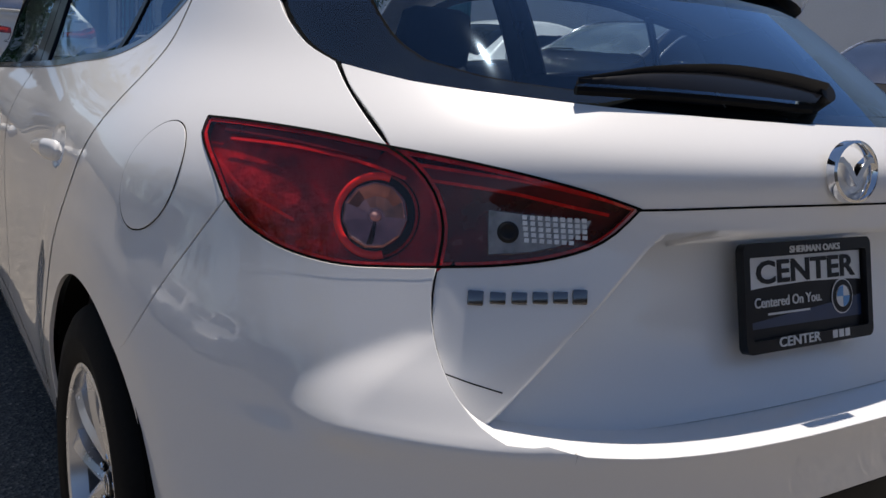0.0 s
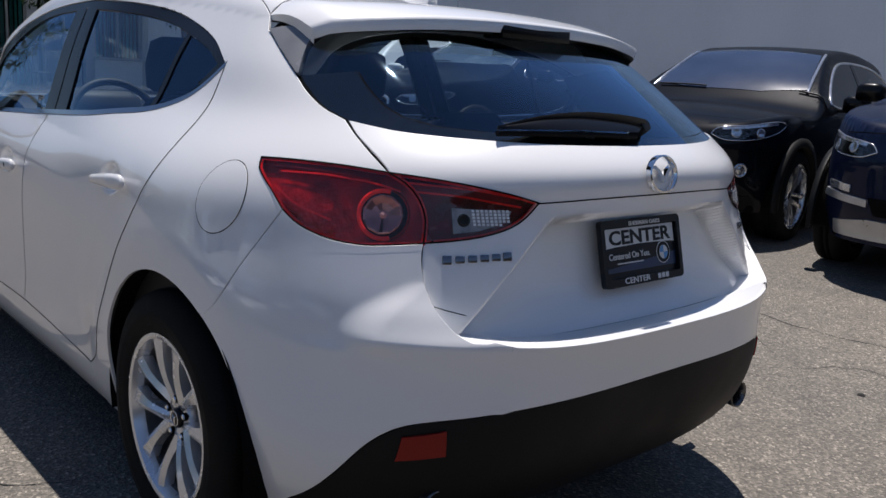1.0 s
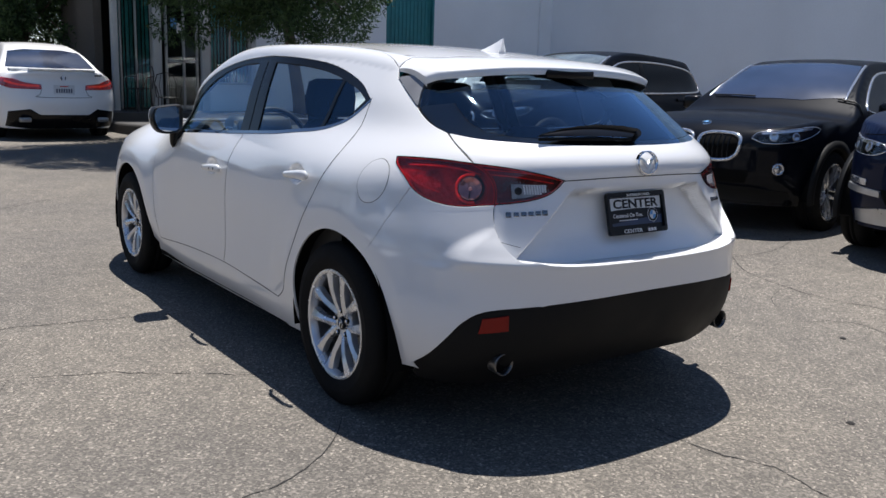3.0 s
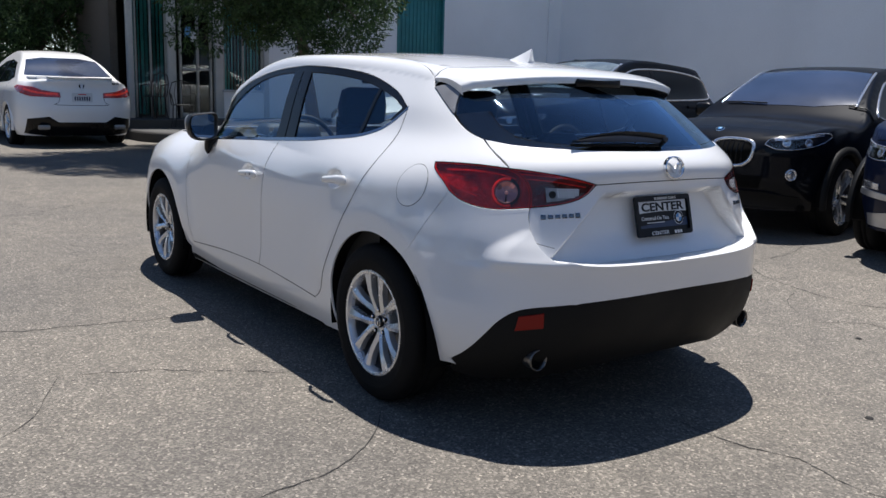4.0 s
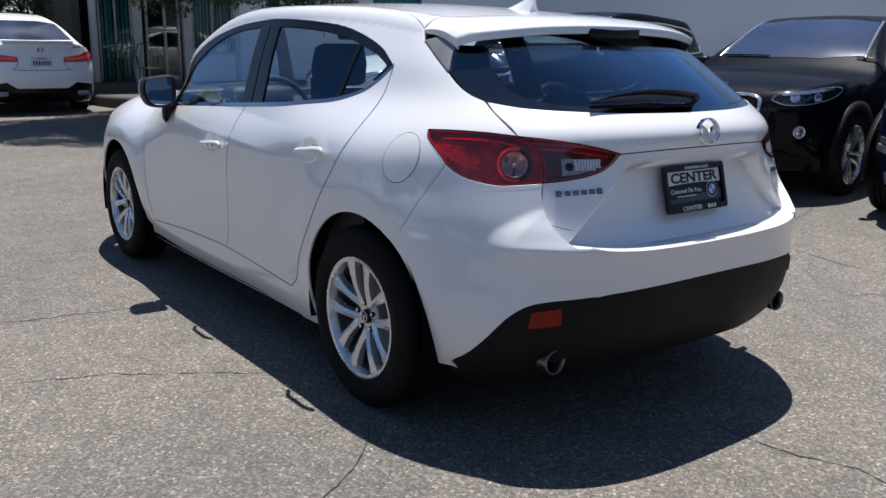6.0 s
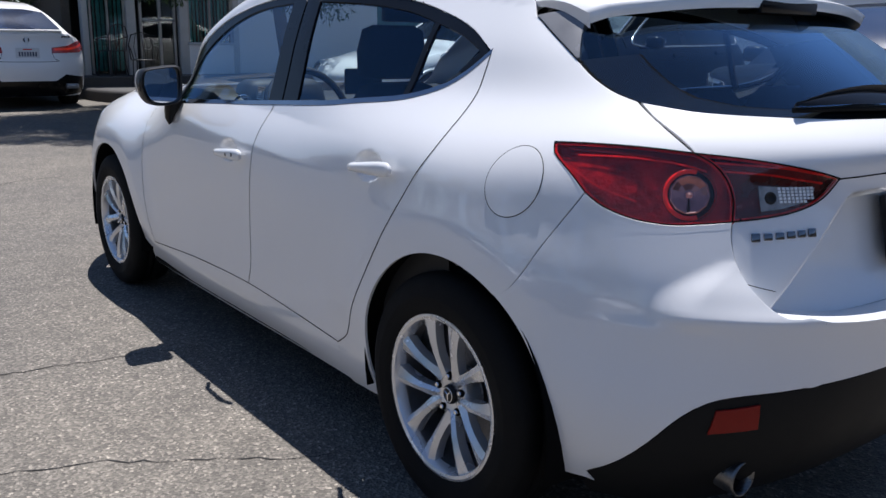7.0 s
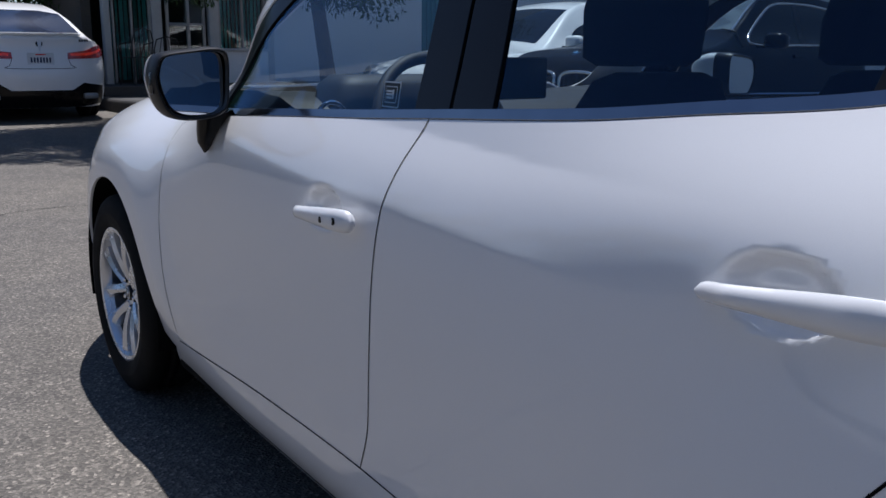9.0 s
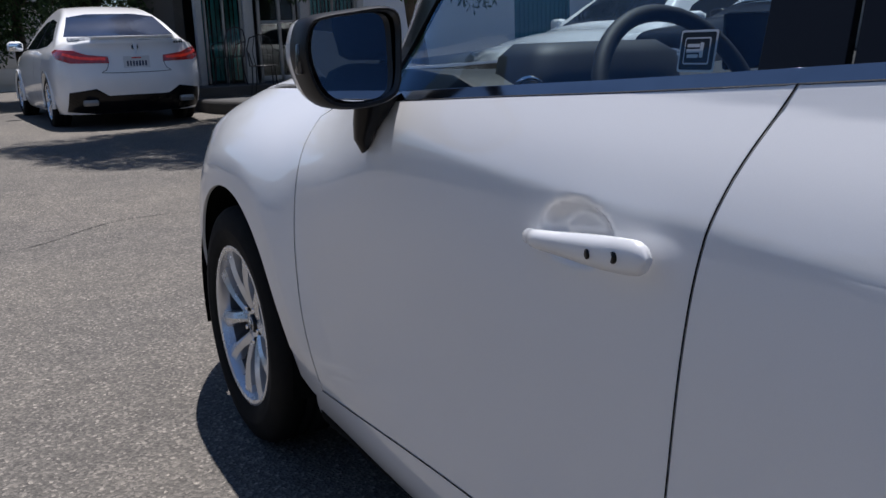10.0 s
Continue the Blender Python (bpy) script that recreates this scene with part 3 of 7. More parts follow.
# rear bumper in three runs, its lower dark skirt, and the ledge below the hatch
split_l = lambda p: abs(p[0] + .50) < .004
split_r = lambda p: abs(p[0] - .50) < .004
edge_b = on_back(curve(SKIRT_EDGE, .02))
k = [i for i, p in enumerate(edge_b) if p[0] < -.50]
foot = curve(HATCH_FOOT, .02)
at_l = on_back(curve([(-.50, .679), (-.50, .531)], .015))
corner_out = loop(LAMP_LOW_OUT, HATCH_SIDE, [(-.555, -.745, .684), (-.52, -.752, .6805), (-.50, -.756, .679)], at_l, edge_b[k][::-1], on_side([(-.46, .262), (-.395, .262)]), up(arch(-.015, 121, 193)), up(QUARTER_SEAM))
corner = sheet(corner_out, CORNER, open_edge=split_l, cell=.011)
mid_top = on_back([(x, z) for x, _, z in foot if abs(x) <= .501])
mid = sheet(loop(np.vstack([on_back([(-.50, .679)]), mid_top, on_back([(.50, .679)])]), at_l * (-1, 1, 1), edge_b[[i for i, p in enumerate(edge_b) if abs(p[0]) < .50]][::-1], up(at_l)), BACK, open_edge=lambda p: split_l(p) or split_r(p))
bumper = panel("rear_bumper", joined(corner, mid, mirrored(corner)), WHITE, car)
low = [(-.80, .286), (-.775, .225), (-.70, .205), (-.5, .20)]
skirt_corner = sheet(loop(edge_b[k], on_back(curve([(-.50, .531), (-.50, .36), (-.50, .215)], .012)), up(on_back(curve(low, .02)))), CORNER, open_edge=split_l, off=-.002)
skirt_mid = sheet(loop(edge_b[[i for i, p in enumerate(edge_b) if abs(p[0]) <= .50]], on_back(curve([(.50, .531), (.50, .215)], .012)), on_back(curve([(.5, .215), (.3, .245), (0, .25), (-.3, .245), (-.5, .215)], .02)), on_back(curve([(-.50, .215), (-.50, .531)], .012))), BACK, open_edge=lambda p: split_l(p) or split_r(p), off=-.002)
panel("bumper_skirt", joined(skirt_corner, skirt_mid, mirrored(skirt_corner)), PLASTIC, bumper, "textured black lower bumper skirt")
refl = on_back(curve([(-.689, .432), (-.681, .488), (-.607, .503), (-.604, .445)], .01, True, False))
both("reflector", sheet(refl, CORNER, off=.003, lip=.006, cell=.01), REFLECTOR, bumper, "red bumper reflector")
rows = []
side_edge = onto(curve(HATCH_SIDE, .015), CORNER)
for p in np.vstack([side_edge, mid_top, mirror_x(side_edge)[::-1]]):
    rows.append(p)
rows = np.array(rows)
inn = rows + np.c_[-rows[:, 0] * .06, np.full(len(rows), .12), np.full(len(rows), -.003)]
m = len(rows)
panel("bumper_ledge", (np.vstack([rows + (0, .0006, -.0022), inn]), [(i, i + 1, m + i + 1, m + i) for i in range(m - 1)], np.vstack([slope(rows, body) * .25 + (0, -.1, .95)] * 2)), WHITE, bumper)

# tailgate: lower skin with the bowl for the number plate
hatch_out = loop(HATCH_SEAM[::1], LAMP_TOP_IN, LAMP_LOW_IN, HATCH_SIDE, HATCH_FOOT, up(mirror_x(HATCH_SIDE)), up(mirror_x(LAMP_LOW_IN)), up(mirror_x(LAMP_TOP_IN)), up(mirror_x(HATCH_SEAM)))
GLASS_FOOT = on_back(curve([(-.634, 1.097), (-.58, 1.083), (-.454, 1.075), (-.260, 1.069), (0, 1.067), (.260, 1.069), (.454, 1.075), (.58, 1.083), (.634, 1.097)], .02))
hatch_low = sheet(np.vstack([hatch_out, GLASS_FOOT[::-1]]), BACK, hatch=1.0, cell=.008, gap=.0012)
tailgate = panel("tailgate", hatch_low, WHITE, car)
crease = on_back(curve([(-.374, .950), (-.2, .957), (0, .9585), (.2, .957), (.374, .950)], .02), hatch=1.0)
panel("garnish_seam", band(crease, .0032, off=.0006, hatch=1.0), DARK, tailgate)
for sgn in (1, -1):
    line = on_back(curve([(sgn * -.610, .747), (sgn * -.58, .737), (sgn * -.548, .728), (sgn * -.522, .724)], .02), hatch=1.0)
    panel("pressing_line", band(line, .0018, off=.0006, hatch=1.0), SATIN_BLACK, tailgate)
glass_out = loop(FIN_EDGE[2:], GLASS_FOOT, up(mirror_x(FIN_EDGE[2:])), on_back(curve([(.648, 1.186), (.60, 1.29), (.3, 1.34), (0, 1.345), (-.3, 1.34), (-.60, 1.29), (-.648, 1.186)], .03)))
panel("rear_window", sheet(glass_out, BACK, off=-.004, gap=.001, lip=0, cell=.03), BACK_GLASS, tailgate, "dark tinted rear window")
border = np.vstack([FIN_EDGE[2:], GLASS_FOOT, mirror_x(FIN_EDGE[2:])[::-1]])
bline = curve(border, .02) - slope(curve(border, .02), body) * .006
inward = np.c_[-np.sign(bline[:, 0]) * np.minimum(np.abs(bline[:, 0]) * .14, .085), np.zeros(len(bline)), np.full(len(bline), .018)]
mm = len(bline)
inner = march(bline + inward - np.array((0, .3, 0)), np.tile((0, 1., 0), (mm, 1)), body, .6) + (0, .007, 0)
panel("glass_border", (np.vstack([bline, np.where(np.isnan(inner), bline + inward, inner)]), [(i, i + 1, mm + i + 1, mm + i) for i in range(mm - 1)], np.vstack([slope(bline, body)] * 2)), DARK, tailgate, "black printed glass edge")

# roof spoiler, side fins and high brake lamp
S_TRAIL = [(-.600, -.195, 1.290), (-.575, -.235, 1.306), (-.50, -.275, 1.318), (-.3, -.325, 1.336), (0, -.345, 1.343)]
trail = curve(S_TRAIL + [tuple(p) for p in mirror_x(S_TRAIL[:-1])[::-1]], .03)
lead = on_top(np.c_[np.linspace(-.612, .612, len(trail)), np.interp(np.linspace(-.612, .612, len(trail)), [p[0] for p in roof_back], [p[1] for p in roof_back])])
n = len(trail)
top_rows = []
for s in np.linspace(0, 1, 10):
    r = lead + (trail - lead) * s
    r[:, 2] += .014 * math.sin(math.pi * s) - .001
    top_rows.append(r)
back = trail + (0, .010, -.026)
under = trail + (0, .06, -.030)
under2 = lead + (0, .02, -.05)
V = np.vstack(top_rows + [back])
F = [(r * n + i, r * n + i + 1, (r + 1) * n + i + 1, (r + 1) * n + i) for r in range(len(top_rows)) for i in range(n - 1)]
spoiler = skin("roof_spoiler", V, F, WHITE, car, "white roof spoiler")
for e_ in (0, n - 1):
    edge = np.array([r[e_] for r in top_rows])
    drop = edge - np.c_[np.zeros(10), np.zeros(10), np.linspace(.012, .034, 10)] - (np.sign(edge[0, 0]) * .004, 0, 0)
    skin("spoiler_end", np.vstack([edge, drop]), [(i, i + 1, 11 + i, 10 + i) for i in range(9)], WHITE, spoiler)
skin("spoiler_lining", np.vstack([back + (0, .001, .001), under, under2]), [(r * n + i, r * n + i + 1, (r + 1) * n + i + 1, (r + 1) * n + i) for r in range(2) for i in range(n - 1)], SATIN_BLACK, spoiler, "black spoiler underside")
fin = sheet(loop([(-.624, -.043, 1.284), (-.640, -.125, 1.236), (-.648, -.205, 1.186)], on_back([(-.648, 1.186), (-.626, 1.222), (-.594, 1.262), (-.545, 1.294), (-.500, 1.308)]), [(-.520, -.240, 1.312), (-.575, -.215, 1.306), (-.600, -.180, 1.302), (-.612, -.10, 1.297), (-.624, -.043, 1.284)]), CORNER, off=.004, lip=.02, cell=.012)
both("spoiler_fin", fin, FIN_GREY, spoiler, "grey gloss spoiler side fin")
bm = bmesh.new()
box_into(bm, (.26, .075, .036), (0, -.303, 1.3205), .006)
part("brake_lamp_housing", bm, GLOSS_BLACK, spoiler, "black high brake lamp housing")

# side glass and its frame
def strip_outline(outer, inner):
    return np.vstack([outer, inner[::-1]])


GF_TOP = [(1.112, 1.338), (1.380, 1.314), (1.592, 1.250), (1.752, 1.152), (1.862, 1.035), (1.905, .972)]
GR_TOP = [(.328, 1.273), (.46, 1.303), (.653, 1.326), (.927, 1.340)]
GQ = [(.090, 1.197), (.180, 1.234), (.305, 1.268)]
glass_f = sheet(loop(seam_of(GF_TOP), seam_of([(1.905, .972), (1.5, .990), (1.075, 1.012)]), on_side(curve([(1.075, 1.012), (1.112, 1.338)], .03))), SIDE, off=-.007, lip=0, gap=0, cell=.035)
glass_r = sheet(loop(seam_of(GR_TOP), on_side(curve([(.927, 1.340), (.872, 1.026)], .03)), seam_of([(.872, 1.026), (.60, 1.045), (.338, 1.072)]), on_side(curve([(.338, 1.072), (.328, 1.273)], .03))), SIDE, off=-.007, lip=0, gap=0, cell=.035)
glass_q = sheet(loop(seam_of(GQ), on_side(curve([(.305, 1.268), (.312, 1.075)], .02)), seam_of([(.312, 1.075), (.235, 1.098), (.150, 1.146), (.090, 1.197)])), SIDE, off=-.007, lip=0, gap=0, cell=.03)
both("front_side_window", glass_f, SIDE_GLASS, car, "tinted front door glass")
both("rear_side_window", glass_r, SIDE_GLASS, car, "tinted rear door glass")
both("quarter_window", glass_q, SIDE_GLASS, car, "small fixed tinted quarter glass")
inner_top = [(.090, 1.197), (.180, 1.234), (.328, 1.273), (.46, 1.303), (.653, 1.326), (.927, 1.340), (1.112, 1.338), (1.380, 1.314), (1.592, 1.250), (1.752, 1.152), (1.862, 1.035), (1.905, .972)]
both("window_frame", sheet(strip_outline(seam_of(ROOF_DLO[:-1]), seam_of(inner_top)), QUARTER, off=-.003, lip=.012, cell=.015), GLOSS_BLACK, car, "gloss black window frame")
both("door_pillar", sheet(on_side(curve([(1.112, 1.345), (1.075, 1.000), (.978, 1.006), (1.020, 1.35)], .02, True, False)), SIDE, off=-.002, lip=.01), GLOSS_BLACK, door_f, "gloss black pillar trim")
both("door_pillar", sheet(on_side(curve([(1.014, 1.35), (.972, 1.006), (.872, 1.013), (.927, 1.345)], .02, True, False)), SIDE, off=-.002, lip=.01), GLOSS_BLACK, door_r, "gloss black pillar trim")
both("window_divider", sheet(on_side(curve([(.305, 1.275), (.312, 1.066), (.340, 1.062), (.329, 1.280)], .02, True, False)), SIDE, off=-.0035, lip=.01), GLOSS_BLACK, door_r)
both("window_corner", sheet(on_side(curve([(.050, 1.196), (.100, 1.148), (.150, 1.146), (.092, 1.197), (.130, 1.225)], .02, True, False)), SIDE, off=-.0025, lip=.008), GLOSS_BLACK, door_r)
both("mirror_sail", sheet(on_side(curve([(1.895, .965), (1.86, 1.04), (1.90, 1.112), (2.015, .985), (2.025, .952)], .02, True, False)), SIDE, off=-.003, lip=.01), SATIN_BLACK, door_f)
BELT_STEEL = surface("polished_dark_steel", (.34, .35, .38), .12, metal=1.0, stain=(20, .05))
belt_hi = [(y, z + .014) for y, z in BELT]
both("belt_moulding", sheet(strip_outline(seam_of(BELT[:7]), seam_of(belt_hi[:7])), SIDE, off=.0010, gap=.0005, lip=.010, cell=.02), BELT_STEEL, door_r, "polished belt moulding")
both("belt_moulding", sheet(strip_outline(seam_of(BELT[6:]), seam_of(belt_hi[6:])), SIDE, off=.0010, gap=.0005, lip=.010, cell=.02), BELT_STEEL, door_f, "polished belt moulding")

# dark backing behind the gaps
both("sill_seam", band(seam_of(SILL_TOP), .0032, off=.0007), DARK, car)
for line, wide in ((SEAM_A, .0018), (SEAM_B, .0022), (SEAM_C, .0034)):
    both("door_seam", band(seam_of(line), wide, off=.0007), DARK, car)
for nm, line in (("gap_backing", seam_of(SEAM_A)), ("gap_backing", seam_of(SEAM_B)), ("gap_backing", seam_of(SEAM_C)), ("gap_backing", seam_of(SILL_TOP)), ("gap_backing", onto(curve(QUARTER_SEAM, .02), QUARTER)), ("gap_backing", onto(curve(HATCH_SEAM, .02), QUARTER)), ("gap_backing", on_top(side_l))):
    both(nm, band(line, .035, off=-.0075), DARK, car)
both("gap_backing", band(curve(HATCH_SIDE[:5], .02), .026, off=-.05), DARK, car)
panel("gap_backing", band(np.array([p for p in foot if abs(p[0]) < .47]) + (0, .05, 0), .05, off=-.02), DARK, car)

# wheel wells
def well(cy):
    v, f = lathe([(.382, -.875), (.385, -.86), (.392, -.70), (.39, -.55), (.05, -.54)], 48)
    return [(x, y + cy, z + .335) for x, y, z in v], f


for cy in (-.015, 2.70):
    for s in (1, -1):
        v, f = well(cy)
        skin("wheel_liner", [(x * s, y, z) for x, y, z in v], [q for q in f if min(v[i][2] for i in q) > .2], DARK, car)


# wheels: tyre with rim, cap, nuts and disc
def make_wheel(parent, at, rim_r=.216, tyre_r=.326, half=.103, spokes=5, spread=15.0, alloy=ALLOY, cap=True):
    """A wheel whose outer face looks along -x, at a matrix; the tyre carries the rim as its part."""
    k = half / .103
    prof = [(rim_r - .006, -.080), (rim_r + .002, -.090), (rim_r + .010, -.097), (rim_r + .03, -.102), (.262, -.1038), (.266, -.1048), (.270, -.1038), (.292, -.1005), (tyre_r - .013, -.090), (tyre_r - .004, -.078), (tyre_r, -.062),
            (tyre_r, -.034), (tyre_r - .007, -.033), (tyre_r - .007, -.026), (tyre_r, -.025), (tyre_r, -.004), (tyre_r - .007, -.003), (tyre_r - .007, .004), (tyre_r, .005), (tyre_r, .062), (tyre_r - .012, .09), (.28, .103), (rim_r + .01, .097), (rim_r - .006, .08)]
    sc = (tyre_r - rim_r) / .110
    v, f = lathe([(r if abs(r - tyre_r) < .02 else rim_r + (r - rim_r) * (sc if r > rim_r else 1), s * k) for r, s in prof], 72)
    wheel = skin("wheel", v, f, RUBBER, parent, "black tyre on a silver alloy rim")
    wheel.matrix_basis = at
    bm = bmesh.new()
    v, f = lathe([(rim_r - .004, -.091 * k), (rim_r + .004, -.095 * k), (rim_r - .002, -.0965 * k), (rim_r - .010, -.093 * k), (rim_r - .014, -.083 * k), (rim_r - .018, -.062 * k)], 72)
    vs = [bm.verts.new(p) for p in v]
    for q in f:
        bm.faces.new([vs[i] for i in q])
    # hub boss
    v, f = lathe([(.0, -.052), (.030, -.052), (.046, -.058), (.060, -.055), (.068, -.040), (.068, .0)], 40)
    vs = [bm.verts.new(p) for p in v]
    for q in f:
        ids = []
        for i in q:
            if not ids or vs[i] is not ids[-1]:
                ids.append(vs[i])
        bm.faces.new(ids)
    # spokes in near-parallel pairs, each with a sharp ridge between two facets
    reach = rim_r - .010
    for j in range(spokes):
        mid_a = radians(90 + 360 / spokes * j)
        along, aside = Vector((0, math.cos(mid_a), math.sin(mid_a))), Vector((0, -math.sin(mid_a), math.cos(mid_a)))
        for sgn in (1, -1):
            rows = []
            for s in np.linspace(0, 1, 8):
                r = .040 + (reach * math.cos(radians(spread)) - .040) * s
                side_by = sgn * (.027 + (reach * math.sin(radians(spread)) - .027) * s)
                w = .0185 - .0045 * math.sin(math.pi * min(1, s * 1.05)) + .0105 * s ** 2.5
                out = -(.062 + .008 * math.sin(math.pi * s) + .025 * s) * k
                ridge = -sgn * .40 * w * (1 - s)  + sgn * .25 * w * s
                c = along * r + aside * side_by
                rows.append([bm.verts.new(c + aside * o + Vector((d, 0, 0))) for o, d in ((-w, out + .034), (-w * .92, out + .0085), (ridge, out), (w * .92, out + .0085), (w, out + .034))])
            for a, b in zip(rows, rows[1:]):
                for i in range(5):
                    bm.faces.new((a[i], a[(i + 1) % 5], b[(i + 1) % 5], b[i]))
            bm.faces.new(rows[0][::-1])
            bm.faces.new(rows[-1])
    v, f = lathe([(rim_r - .018, -.062 * k), (rim_r - .024, -.03 * k), (rim_r - .030, .02), (rim_r - .03, .09 * k)], 48)
    skin("rim_barrel", v, f, BARREL, wheel, "dark inner rim barrel")
    part("rim", bm, alloy, wheel, "silver alloy wheel rim with paired spokes", 28)
    v, f = lathe([(.0, .03), (.165 if rim_r > .2 else .14, .03), (.165 if rim_r > .2 else .14, .018), (.0, .018)], 40)
    skin("brake_disc", v, [q for q in f], STEEL, wheel, "grey steel brake disc", smooth=False)
    v, f = lathe([(.0, -.0655), (.021, -.0650), (.025, -.062), (.0265, -.055)], 32)
    skin("centre_cap", v, f, GLOSS_BLACK, wheel, "black centre cap")
    if cap:
        for j in range(5):
            a = radians(90 + 72 * j)
            v, f = lathe([(.0, -.0600), (.0085, -.0600), (.0105, -.0612), (.0115, -.050)], 18)
            skin("lug_pocket", [(x, y + .050 * math.cos(a), z + .050 * math.sin(a)) for x, y, z in v], f, DARK, wheel)
        v, f = lathe([(.0165, -.0655), (.0185, -.0672), (.0205, -.0655)], 32, closed=True)
        skin("cap_ring", v, f, CHROME, wheel)
        bm = bmesh.new()
        for a in (38, 142, 270):
            tube_into(bm, [(-.0660, 0, .001), (-.0662, .0150 * math.cos(radians(a)), .0150 * math.sin(radians(a)))], [.0022, .0014], 6)
        part("cap_mark", bm, CHROME, wheel)
        for j in range(5):
            a = radians(90 + 72 * j)
            v, f = lathe([(.0, -.0665), (.0055, -.0665), (.0075, -.064), (.0075, -.050)], 6)
            skin("lug_nut", [(x, y + .050 * math.cos(a), z + .050 * math.sin(a)) for x, y, z in v], f, CHROME, wheel, smooth=False)
    return wheel


def copy_part(ob, parent, at):
    """A copy of a part with its own pieces, sharing their meshes."""
    c = ob.copy()
    scene.collection.objects.link(c)
    c.parent, c.matrix_basis = parent, at
    for o in ob.children:
        d = o.copy()
        scene.collection.objects.link(d)
        d.parent = c
    return c


w0 = make_wheel(car, pose(-.785, 0, .324, -4, 0, 0))
copy_part(w0, car, pose(-.785, 2.70, .324, 29, 0, 0))
copy_part(w0, car, pose(.785, 0, .324, 40, 0, 180))
copy_part(w0, car, pose(.785, 2.70, .324, 60, 0, 180))

# underbody and exhaust
for size, at in (((1.66, 1.88, .05), (0, 1.35, .215)), ((1.30, .55, .05), (0, 2.60, .213)), ((1.30, .45, .05), (0, .17, .235)), ((.98, .62, .08), (0, -.36, .285)), ((1.16, .70, .03), (0, -.37, .42)), ((1.40, .15, .03), (0, -.485, .455))):
    box("underbody_panel", size, at, DARK, car, .02)
for s in (1, -1):
    v, f = lathe([(.030, -.16), (.036, -.06), (.040, -.008), (.0395, 0), (.036, -.001), (.034, -.02), (.028, -.14)], 36, axis="y")
    skin("exhaust_tip", [(x + s * .597, -y - .715, z + .317) for x, y, z in v], [q[::-1] for q in f], EXHAUST, car, "round dark steel exhaust tip")
    v, f = lathe([(.0, .0), (.0345, .0)], 30, axis="y")
    skin("exhaust_bore", [(x + s * .597, y - .690, z + .317) for x, y, z in v], f, DARK, car)

